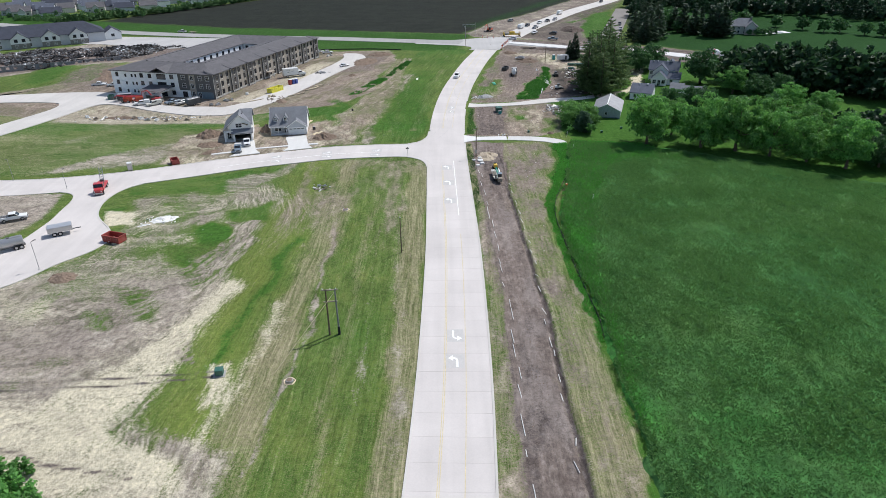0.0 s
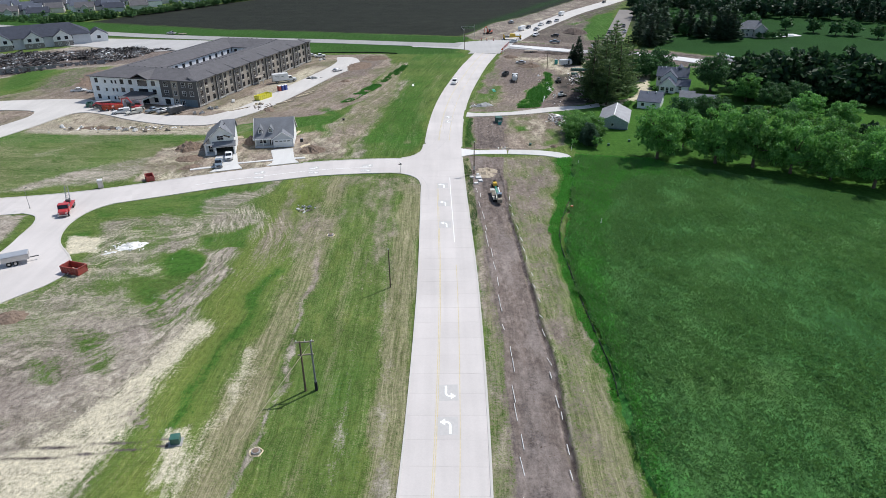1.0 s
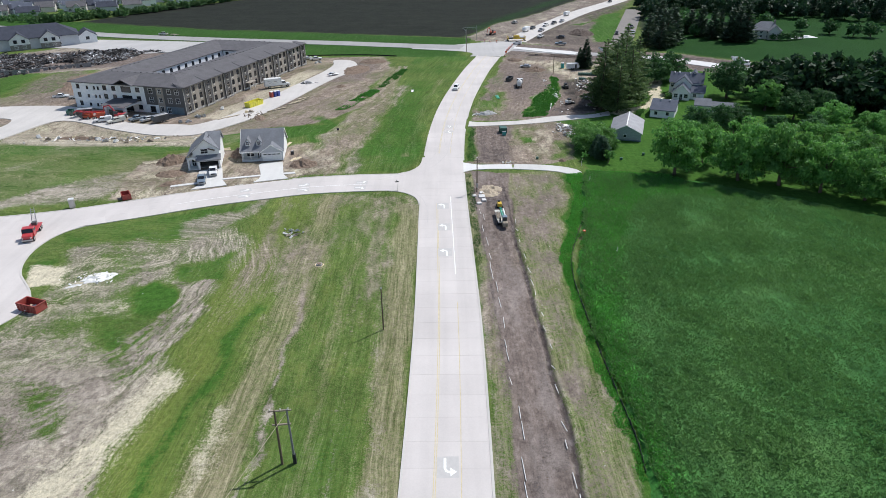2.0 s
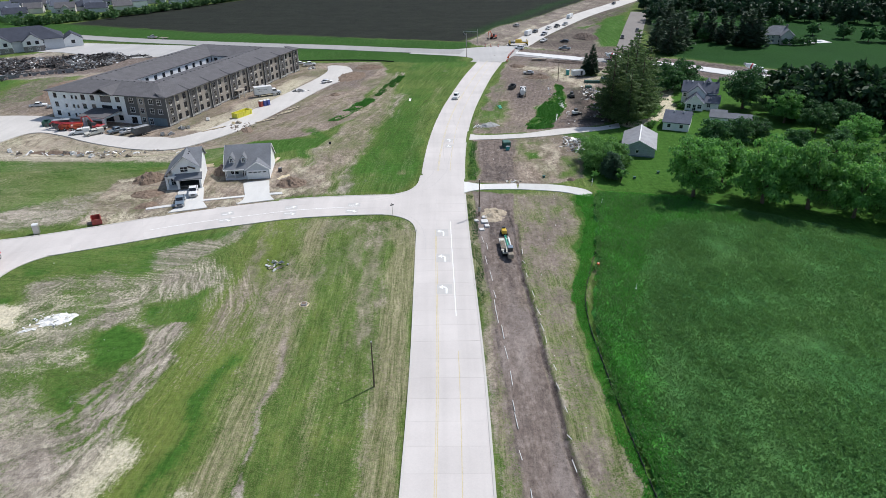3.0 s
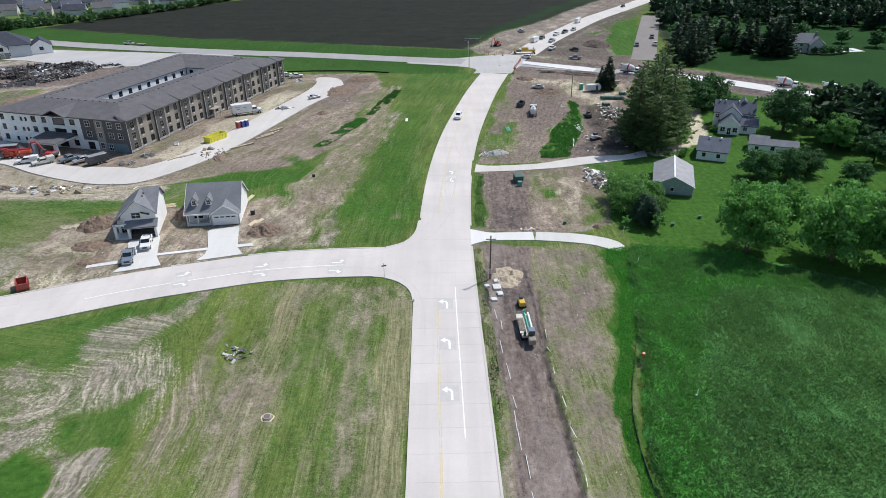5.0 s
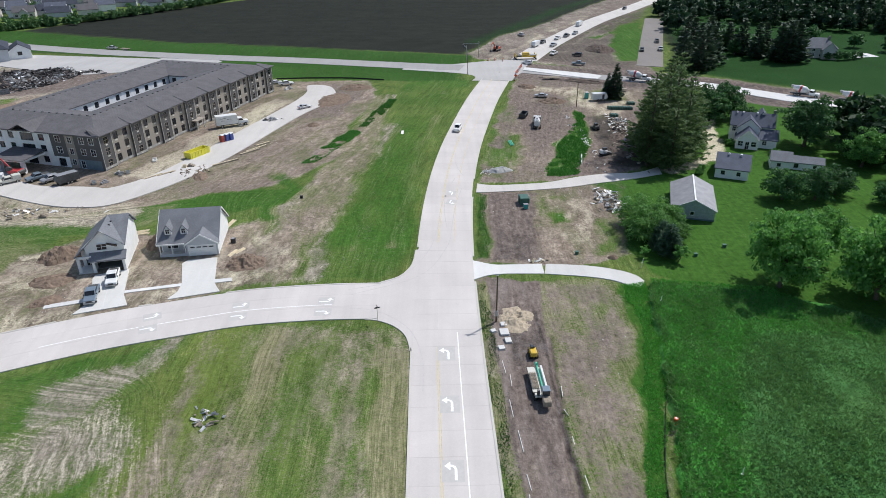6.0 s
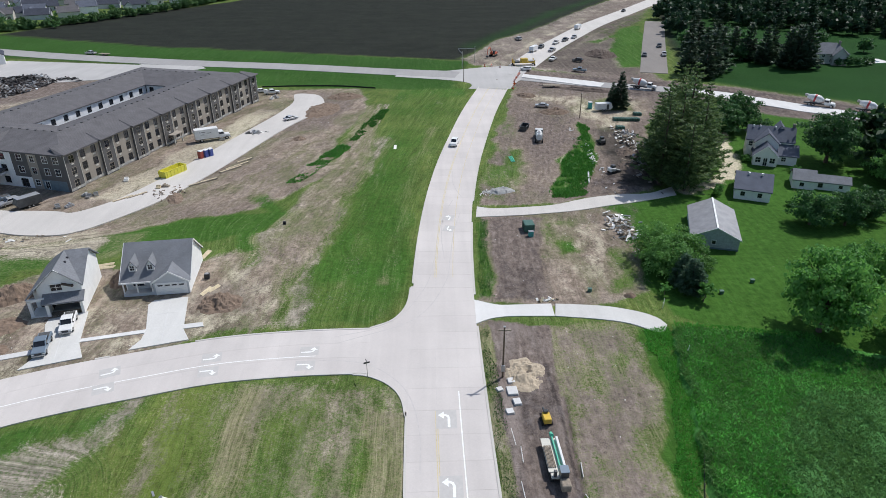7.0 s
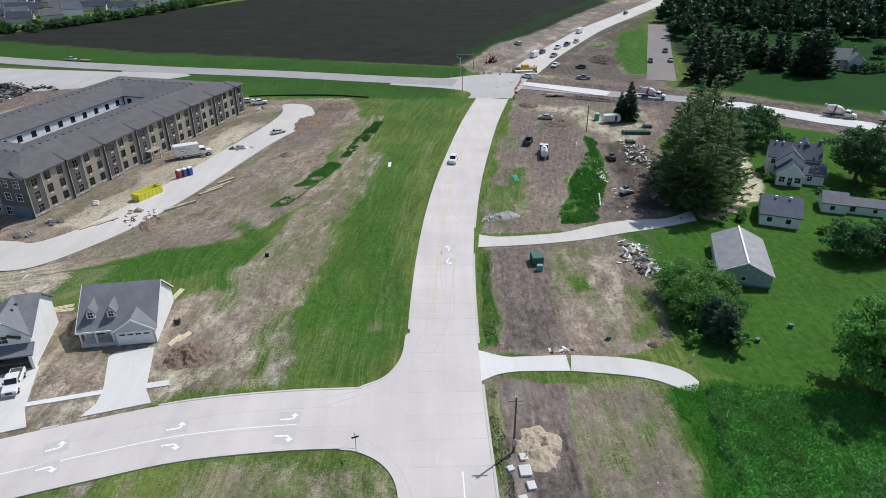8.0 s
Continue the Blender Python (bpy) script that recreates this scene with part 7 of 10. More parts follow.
def house_tall():
    """Two storeys with a front gable and an open garage."""
    root = thing("house", "new white two-storey house with an open garage", "house", "new houses", at=(-58.2, 197.4, 0), turn=12)
    ZE, ZR, XC = 5.2, 8.1, -3.4
    D = 12.6
    bm = mesh()
    extrude_y(bm, [(-6.8, 2.3), (0.0, 2.3), (0.0, 5.15), (XC, ZR - 0.12), (-6.8, 5.0)], 1.5, 1.7)
    extrude_y(bm, [(-6.8, 0.1), (0.0, 0.1), (0.0, 5.0), (-6.8, 5.0)], D - 0.2, D)
    v = [(1.7, 0.1), (D - 0.2, 0.1), (D - 0.2, 5.0), (8.5, ZR - 0.15), (1.7, 5.0)]
    a = [bm.verts.new((-0.2, y, z)) for y, z in v]
    b = [bm.verts.new((0.0, y, z)) for y, z in v]
    bm.faces.new(a)
    bm.faces.new(b[::-1])
    for i in range(5):
        j = (i + 1) % 5
        bm.faces.new((a[j], a[i], b[i], b[j]))
    bmesh.ops.recalc_face_normals(bm, faces=bm.faces)
    wall = part("wall", bm, "siding_white", root, "white gable walls")
    window_part(wall, pose(-4.6, 1.37, 4.1), 1.7, 1.2)
    window_part(wall, pose(-1.5, 1.37, 4.6), 0.45, 0.45, bars=False)
    facade(root, face(-8.2, D, -90), 0.0, D - 3.6, 0.1, 3.4, 0.2, [(3, 0.9, 1.4, 1.3)], "siding_white")
    # garage front, open
    part("garage_front", wall_with_openings(-5.7, 0.0, 0.1, 2.75, 0.25, [(-5.15, -0.45, 0.1, 2.3)]), "siding_white", root, "white garage front with its door open")
    part("garage_side", boxes((-5.7, -5.5, 0.25, 2.4, 0.1, 2.75), (-0.2, 0.0, 0.25, 1.69, 0.1, 2.75)), "siding_white", root)
    part("garage_inside", boxes((-5.4, -0.3, 6.2, 6.3, 0.1, 2.7), (-5.5, -5.4, 2.4, 6.2, 0.1, 2.7)), "interior_dark", root)
    part("header", boxes((-5.7, -0.01, 1.72, 6.3, 2.45, 2.6)), "interior_dark", root)
    part("trim", boxes((-5.25, -5.15, -0.03, 0.2, 0.1, 2.3), (-0.45, -0.35, -0.03, 0.2, 0.1, 2.3), (-5.25, -0.35, -0.03, 0.2, 2.3, 2.42)), "trim_white", root)
    bm = mesh()
    roof_slab(bm, [(-6.1, -0.4, 2.75), (0.35, -0.4, 2.75), (0.35, 1.62, 3.75), (-6.1, 1.62, 3.75)])
    part("roof", bm, "shingle_grey", root, "grey shingle roof over the garage front")
    # main planes; the west one runs lower
    bm = mesh()
    roof_slab(bm, [(XC, 1.1, ZR), (0.35, 1.1, 4.95), (XC, 8.5, ZR)])
    part("roof", bm, "shingle_grey", root)
    bm = mesh()
    roof_slab(bm, [(0.35, 1.1, 4.95), (0.45, 1.1, 4.95), (0.45, 8.5, ZR), (XC, 8.5, ZR)])
    part("roof", bm, "shingle_grey", root)
    bm = mesh()
    roof_slab(bm, [(XC, 8.5, ZR), (0.45, 8.5, ZR), (0.45, D + 0.35, 4.9), (XC, D + 0.35, 4.9)])
    part("roof", bm, "shingle_grey", root)
    bm = mesh()
    roof_slab(bm, [(-8.6, 0.6, 3.35), (-6.9, 0.6, 4.9), (-6.9, D + 0.35, 4.9), (-8.6, D + 0.35, 3.35)])
    part("roof", bm, "shingle_grey", root)
    bm = mesh()
    roof_slab(bm, [(-6.9, 1.1, 4.88), (XC, 1.1, ZR), (XC, 8.5, ZR), (-6.9, D + 0.35, 4.88)])
    part("roof", bm, "shingle_grey", root)
    gable_trim(root, -6.8, 0.0, 1.5, ZE - 0.05, ZR, 0.35)
    # brown unfinished gablet
    bm = mesh()
    roof_slab(bm, [(-2.7, 0.75, 5.5), (-1.0, 0.75, 4.9), (-1.0, 1.3, 4.95), (-2.7, 1.3, 5.55)], 0.12)
    part("gablet", bm, "bark", root, "bare brown sheathing strip")
    # recessed porch with a post
    facade(root, face(-8.2, 3.4, 0), 0.0, 2.5, 0.1, 3.4, 0.2, [(0.6, 0.1, 1.0, 2.1)], "siding_white")
    porch = part("porch", boxes((-8.4, -5.75, 0.3, 3.38, -0.1, 0.25), bevel=0.02), "concrete_new", root, "concrete porch step")
    part("post", boxes((-8.35, -7.85, 0.5, 1.0, 0.25, 3.3)), "trim_white", porch)
    part("beam", boxes((-8.4, -5.72, 0.5, 0.9, 2.9, 3.35)), "trim_white", porch)
    vm = boxes((-0.16, 0.16, -0.16, 0.16, 0, 0.28))
    v0 = part("roof_vent", vm, "trim_dark", root)
    v0.location = (-2.6, 5.0, 7.35)
    for x, y, z in ((-2.6, 6.6, 7.35), (-2.6, 8.2, 7.35), (-1.4, 9.5, 6.35), (-1.4, 8.4, 6.35)):
        v = new("roof_vent", v0.data)
        v.parent = root
        v.location = (x, y, z)
    part("foundation", boxes((-6.75, -0.05, 1.75, D - 0.05, -0.3, 0.18), (-8.15, -6.76, 3.5, D - 0.05, -0.3, 0.18)), "foundation", root)


house_tall()

# walks, aprons and driveways of the two houses
for outline, joints in (([(-48.6, 199.6), (-46.1, 191.8), (-45.9, 189.2), (-46.8, 186.5), (-38.4, 189.0), (-40.2, 192.0), (-41.6, 197.8), (-42.6, 202.0), (-48.0, 201.0)],
                         [((-45.2, 200.6), (-42.6, 189.0)), ((-47.4, 196.4), (-41.4, 197.4)), ((-46.2, 192.2), (-40.5, 193.2))]),
                        ([(-63.4, 195.6), (-63.2, 194.0), (-60.2, 187.6), (-60.2, 185.4), (-61.2, 182.0), (-53.0, 184.8), (-55.2, 188.6), (-58.0, 197.9)],
                         [((-60.6, 196.4), (-57.2, 185.0)), ((-62.0, 191.6), (-56.4, 192.8)), ((-60.2, 187.2), (-55.2, 188.6))])):
    drive = plate("driveway", outline, 0.095, "concrete_drive", "new pale concrete house driveway with sealed joints", "driveway")
    for (ax, ay), (bx, by) in joints:
        ln = math.hypot(bx - ax, by - ay)
        o = part("joint", boxes((0, ln, -0.07, 0.07, 0.05, 0.100)), "concrete_new", drive)
        o.matrix_basis = pose(ax, ay, 0, 0, 0, math.degrees(math.atan2(by - ay, bx - ax)))
plate("sidewalk", [(-55.5, 189.8), (-55.3, 188.9), (-45.95, 191.1), (-46.15, 192.1)], 0.07, "concrete_new", "new concrete sidewalk", "sidewalk")
plate("sidewalk", [(-40.7, 193.3), (-40.25, 192.1), (-37.2, 192.7), (-37.7, 193.9)], 0.07, "concrete_new", "new concrete sidewalk", "sidewalk")
plate("sidewalk", [(-67.4, 185.2), (-67.0, 184.0), (-60.2, 186.2), (-60.6, 187.4)], 0.07, "concrete_new", "new concrete sidewalk", "sidewalk")


def barn():
    root = thing("barn", "grey metal-roofed barn with weathered board walls", "barn", at=(55.3, 216.4, 0), turn=-17.5)
    w, d, ze, zr = 4.4, 15.0, 2.6, 4.7
    bm = mesh()
    gable_wall(bm, -w, w, 0, 0.15, 0, ze, zr - 0.1)
    gable_wall(bm, -w, w, d - 0.15, d, 0, ze, zr - 0.1)
    box(bm, -w, -w + 0.15, 0.15, d - 0.15, 0, ze)
    box(bm, w - 0.15, w, 0.15, d - 0.15, 0, ze)
    bmesh.ops.recalc_face_normals(bm, faces=bm.faces)
    wall = part("wall", bm, "barn_board", root)
    for i in range(25):
        part("batten", boxes((-w + 0.02 + 0.35 * i, -w + 0.05 + 0.35 * i, -0.03, 0.02, 0.05, ze - 0.1)), "barn_board", wall)
    window_part(wall, pose(-0.6, -0.14, 1.1), 0.7, 0.8, bars=False)
    gable_roof(root, -w, w, 0, d, ze, zr, "metal_roof", 'y', 0.35)
    part("ridge_cap", boxes((-0.16, 0.16, -0.4, d + 0.4, zr - 0.03, zr + 0.06)), "trim_white", root)
    part("base", boxes((-w - 0.02, w + 0.02, -0.06, -0.031, 0.0, 0.35)), "wall_panel_blue", root)
    gable_trim(root, -w, w, 0, ze, zr, 0.35, 0.16)


def garage():
    root = thing("garage", "white garage with a slate-blue shingle roof", "garage", at=(69.6, 241.4, 0), turn=-24)
    facade(root, face(0, 0, 0), 0.0, 7.6, 0, 2.7, 0.2, [(1.4, 1.0, 0.8, 0.9), (5.0, 1.0, 0.8, 0.9)], "siding_white", "trim_dark", t=0.06)
    bm = mesh()
    for x0, x1 in ((0, 0.2), (7.4, 7.6)):
        a = [bm.verts.new((x0, y, z)) for y, z in ((0.2, 0), (10.8, 0), (10.8, 2.7), (5.4, 4.9), (0.2, 2.75))]
        b = [bm.verts.new((x1, y, z)) for y, z in ((0.2, 0), (10.8, 0), (10.8, 2.7), (5.4, 4.9), (0.2, 2.75))]
        bm.faces.new(a)
        bm.faces.new(b[::-1])
        for i in range(5):
            j = (i + 1) % 5
            bm.faces.new((a[j], a[i], b[i], b[j]))
    box(bm, 0.2, 7.4, 10.6, 10.8, 0, 2.7)
    bmesh.ops.recalc_face_normals(bm, faces=bm.faces)
    part("wall", bm, "siding_white", root)
    gable_roof(root, 0, 7.6, 0, 10.8, 2.7, 5.0, "shingle_blue", 'x', 0.3)
    for x in (2.6, 5.4):
        bm = mesh()
        tube(bm, (x, 4.6, 4.6), (x, 4.6, 5.15), 0.22, 0.28, 10)
        part("roof_vent", bm, "trim_white", root)


def farmhouse():
    root = thing("farmhouse", "white two-storey farmhouse with several slate-blue gables", "house", at=(86.4, 262.2, 0), turn=-22)
    # front wing
    facade(root, face(-2.9, 0, 0), 0, 5.8, 0, 2.8, 0.2, [(0.6, 0.9, 1.2, 1.3), (2.5, 0.1, 0.9, 2.0), (4.0, 0.9, 1.2, 1.3)], "siding_white")
    bm = mesh()
    extrude_y(bm, [(-2.9, 2.8), (2.9, 2.8), (0, 5.3)], 0, 0.2)
    box(bm, -2.9, -2.7, 0.2, 6, 0, 2.8)
    box(bm, 2.7, 2.9, 0.2, 6, 0, 2.8)
    bmesh.ops.recalc_face_normals(bm, faces=bm.faces)
    part("wall", bm, "siding_white", root)
    gable_roof(root, -2.9, 2.9, 0, 6.2, 2.8, 5.45, "shingle_blue", 'y', 0.3)
    gable_trim(root, -2.9, 2.9, 0, 2.8, 5.45, 0.3, 0.2)
    # taller cross gable
    bm = mesh()
    gable_wall(bm, -2.8, 3.0, 4.6, 9.0, 0, 5.0, 7.3)
    part("wall", bm, "siding_white", root)
    gable_roof(root, -2.8, 3.0, 4.6, 10, 5.0, 7.5, "shingle_blue", 'y', 0.3)
    # main block
    bm = mesh()
    box(bm, -4.6, 6.6, 6.4, 13.6, 0, 5.2)
    part("wall", bm, "siding_white", root)
    bm = mesh()
    for x in (-4.6, 6.4):
        a = [bm.verts.new((x, y, z)) for y, z in ((6.4, 5.2), (13.6, 5.2), (10, 7.75))]
        b = [bm.verts.new((x + 0.2, y, z)) for y, z in ((6.4, 5.2), (13.6, 5.2), (10, 7.75))]
        bm.faces.new(a)
        bm.faces.new(b[::-1])
        for i in range(3):
            bm.faces.new((a[(i + 1) % 3], a[i], b[i], b[(i + 1) % 3]))
    bmesh.ops.recalc_face_normals(bm, faces=bm.faces)
    part("gable", bm, "siding_white", root)
    gable_roof(root, -4.6, 6.6, 6.4, 13.6, 5.2, 7.9, "shingle_blue", 'x', 0.35)
    bm = mesh()
    gable_wall(bm, 1.0, 5.6, 9.6, 14.6, 5.0, 5.6, 8.1)
    part("gable", bm, "siding_white", root)
    gable_roof(root, 1.0, 5.6, 9.6, 14.6, 5.6, 8.4, "shingle_blue", 'y', 0.3)
    window_part(root, pose(4.2, 6.27, 3.2), 0.9, 1.2)
    window_part(root, pose(-4.1, 6.27, 3.2), 0.9, 1.2)
    # low side wing
    bm = mesh()
    box(bm, 2.92, 7.6, 2.4, 6.4, 0, 2.6)
    side = part("wall", bm, "siding_white", root)
    window_part(side, pose(4.0, 2.27, 1.0), 1.0, 1.1)
    bm = mesh()
    roof_slab(bm, [(2.9, 2.0, 2.55), (8.0, 2.0, 2.55), (8.0, 6.38, 4.4), (2.9, 6.38, 4.4)])
    part("roof", bm, "shingle_blue", root)
    part("chimney", boxes((6.0, 6.7, 10.2, 10.9, 6.5, 8.8)), "stone_veneer", root)
    for x in (-3.4, -1.8, 1.9):
        bm = mesh()
        tube(bm, (x, 9.6, 7.5), (x, 9.6, 8.05), 0.2, 0.26, 8)
        part("roof_vent", bm, "trim_white", root)


def shed():
    root = thing("shed", "low white outbuilding with two grey roofs", "shed", at=(86.0, 247.0, 0), turn=-22)
    facade(root, face(0, 0, 0), 0, 4.8, 0, 2.4, 0.2, [(1.6, 0.8, 0.8, 0.8)], "siding_white", "trim_dark", t=0.06)
    facade(root, face(4.8, 1.0, 0), 0, 7.5, 0, 2.1, 0.2, [(0.8, 0.6, 0.9, 1.0), (5.2, 0.8, 0.7, 0.7)], "siding_white", "trim_dark", t=0.06)
    bm = mesh()
    box(bm, 0, 0.2, 0.2, 6.2, 0, 2.4)
    box(bm, 4.6, 4.8, 0.2, 6.2, 0, 2.4)
    box(bm, 0.2, 4.6, 6.0, 6.2, 0, 2.4)
    box(bm, 12.1, 12.3, 1.2, 5.2, 0, 2.1)
    box(bm, 4.81, 12.1, 5.0, 5.2, 0, 2.1)
    part("wall", bm, "siding_white", root)
    gable_roof(root, 0, 4.8, 0, 6.2, 2.4, 4.0, "shingle_grey", 'x', 0.25)
    gable_roof(root, 4.85, 12.3, 1.0, 5.2, 2.1, 3.2, "shingle_grey", 'x', 0.22)


barn()
garage()
farmhouse()
shed()


def villa():
    root = thing("house", "large grey suburban house among dark trees", "house", at=(164, 386, 0), turn=-12)
    bm = boxes((0, 17, 0, 11, 0, 5.4))
    w = part("wall", bm, "siding_cream", root)
    for x in (1.5, 4.5, 8.5, 12.5):
        window_part(w, pose(x, -0.1, 1.0), 1.4, 1.5)
        window_part(w, pose(x, -0.1, 3.6), 1.4, 1.3)
    bm = mesh()
    e = 0.6
    roof_slab(bm, [(-e, -e, 5.3), (17 + e, -e, 5.3), (12, 5.5, 10), (5, 5.5, 10)])
    roof_slab(bm, [(17 + e, -e, 5.3), (17 + e, 11 + e, 5.3), (12, 5.5, 10)])
    roof_slab(bm, [(17 + e, 11 + e, 5.3), (-e, 11 + e, 5.3), (5, 5.5, 10), (12, 5.5, 10)])
    roof_slab(bm, [(-e, 11 + e, 5.3), (-e, -e, 5.3), (5, 5.5, 10)])
    part("roof", bm, "shingle_grey", root)
    bm = mesh()
    gable_wall(bm, 9, 16, -3, 5, 0, 5.2, 8.6)
    part("gable", bm, "siding_cream", root)
    gable_roof(root, 9, 16, -3, 6, 5.2, 8.8, "shingle_grey", 'y', 0.4)
    part("chimney", boxes((12.6, 13.6, 4.0, 5.0, 6, 11.0)), "stone_veneer", root)
    plate("terrace", [(183, 384), (199, 386), (198, 394), (182, 392)], 0.1, "concrete_new", "pale pool terrace beside the house", "terrace")
    part("pool_cover", boxes((186, 195, 387, 390.5, 0.1, 0.14)), "wall_panel_blue", None)

    root.scale = (0.82, 0.82, 0.82)


villa()
tagged(bpy.data.objects["pool_cover"], "dark blue covered swimming pool in a terrace", "pool", kind="structure")


def townhouses():
    """A long two-storey row with broad white gables and a dark hipped roof."""
    root = thing("townhouse_row", "long two-storey row of townhouses with white gables and dark roof", "house", at=(-250, 367.5, 0), turn=30.5)
    L, D, ZE, ZR = 64, 22, 5.6, 11.0
    facade(root, face(0, 0, 0), 0, L, 0, ZE, 0.3, [(3.2 + 7.2 * i, z, 1.5, 1.5) for i in range(8) for z in (0.9, 3.6)], "siding_grey")
    part("wall", boxes((0, 0.3, 0.3, D, 0, ZE), (L - 0.3, L, 0.3, D, 0, ZE), (0.3, L - 0.3, D - 0.3, D, 0, ZE)), "siding_grey", root)
    e = 0.7
    for quad in ([(-e, -e, ZE), (L + e, -e, ZE), (L - 9, D / 2, ZR), (9, D / 2, ZR)], [(L + e, -e, ZE), (L + e, D + e, ZE), (L - 9, D / 2, ZR)],
                 [(L + e, D + e, ZE), (-e, D + e, ZE), (9, D / 2, ZR), (L - 9, D / 2, ZR)], [(-e, D + e, ZE), (-e, -e, ZE), (9, D / 2, ZR)]):
        bm = mesh()
        roof_slab(bm, quad)
        part("roof", bm, "shingle_navy", root)
    for i, x in enumerate((6, 21, 36, 50)):
        w = 4.6
        bm = mesh()
        gable_wall(bm, x - w, x + w, -2.4, 4, 0, 5.4, 8.6)
        g = part("gable", bm, "siding_white", root, "white gabled front")
        gable_roof(g, x - w, x + w, -2.4, 8, 5.4, 8.8, "shingle_navy", 'y', 0.4)
        for k in (-2.6, 1.1):
            window_part(g, pose(x + k, -2.5, 3.7), 1.5, 1.5, "trim_dark")
            window_part(g, pose(x + k, -2.56, 0.8), 1.5, 1.5)
        part("stone_base", boxes((x - w - 0.02, x + w + 0.02, -2.52, -2.42, 0, 2.8)), "stone_veneer", g)
    wing = part("end_wing", boxes((L, L + 9, 3, 15, 0, 4.2)), "siding_white", root, "low white end wing")
    gable_roof(wing, L, L + 9, 3, 15, 4.2, 7.0, "shingle_navy", 'y', 0.4)
    bm = mesh()
    gable_wall(bm, L, L + 9, 2.9, 3.1, 0, 4.2, 6.9)
    part("gable", bm, "siding_white", wing)
    window_part(wing, pose(L + 3.6, 2.8, 2.0), 1.6, 1.4, "trim_dark")


townhouses()


def far_house(seed, wallc, roofc, label):
    r = random.Random(seed)
    root = thing("house", label, "house", "distant houses")
    w, d = r.uniform(12, 15), r.uniform(9, 11)
    ze, zr = r.uniform(3.2, 5.4), 0
    zr = ze + 3.2
    facade(root, face(0, 0, 0), 0, w, 0, ze, 0.25, [(1.2, 0.9, 1.5, 1.4), (w - 3, 0.9, 1.5, 1.4)], wallc)
    for x0 in (0, w - 0.25):
        bm = mesh()
        v = [(0.25, 0), (d, 0), (d, ze), (d / 2, zr), (0.25, ze)]
        a = [bm.verts.new((x0, y, z)) for y, z in v]
        b = [bm.verts.new((x0 + 0.25, y, z)) for y, z in v]
        bm.faces.new(a)
        bm.faces.new(b[::-1])
        for i in range(5):
            j = (i + 1) % 5
            bm.faces.new((a[j], a[i], b[i], b[j]))
        bmesh.ops.recalc_face_normals(bm, faces=bm.faces)
        part("wall", bm, wallc, root)
    part("wall", boxes((0.25, w - 0.25, d - 0.25, d, 0, ze)), wallc, root)
    gable_roof(root, 0, w, 0, d, ze, zr, roofc, 'x', 0.45)
    gx = r.uniform(3, w - 4)
    bm = mesh()
    gable_wall(bm, gx - 2.6, gx + 2.6, -2.4, 3, 0, ze - 0.4, ze + 1.7)
    g = part("gable", bm, wallc, root)
    gable_roof(g, gx - 2.6, gx + 2.6, -2.4, 4, ze - 0.4, ze + 1.9, roofc, 'y', 0.4)
    part("garage_door", boxes((gx - 2.1, gx + 2.1, -2.47, -2.41, 0.1, 2.3)), "garage_door", g)
    return root


fh = [far_house(1, "siding_white", "shingle_blue", "distant white house with a grey roof"), far_house(2, "siding_grey", "shingle_navy", "distant grey house with a dark roof"),
      far_house(3, "siding_cream", "shingle_brown", "distant cream house with a brown roof")]
rh = random.Random(4)
FAR_ROWS = ((-352, 506, 10), (-350, 526, 12), (-345, 550, 13), (-335, 578, 14), (-325, 606, 14), (-320, 636, 15), (-310, 668, 15))
for row, (x0, y0, n) in enumerate(FAR_ROWS):
    for i in range(n):
        x, y = x0 + i * 15.5 + rh.uniform(-1.5, 1.5), y0 + i * 7.5 + rh.uniform(-2, 2)
        if x > -240 + (y - 500) * 0.62 - 22:
            continue
        copy_thing(fh[(i + row) % 3], pose(x, y, 0, 0, 0, 24 + rh.choice((0, 0, 180)) + rh.uniform(-6, 6)))
for f in fh:
    drop(f)


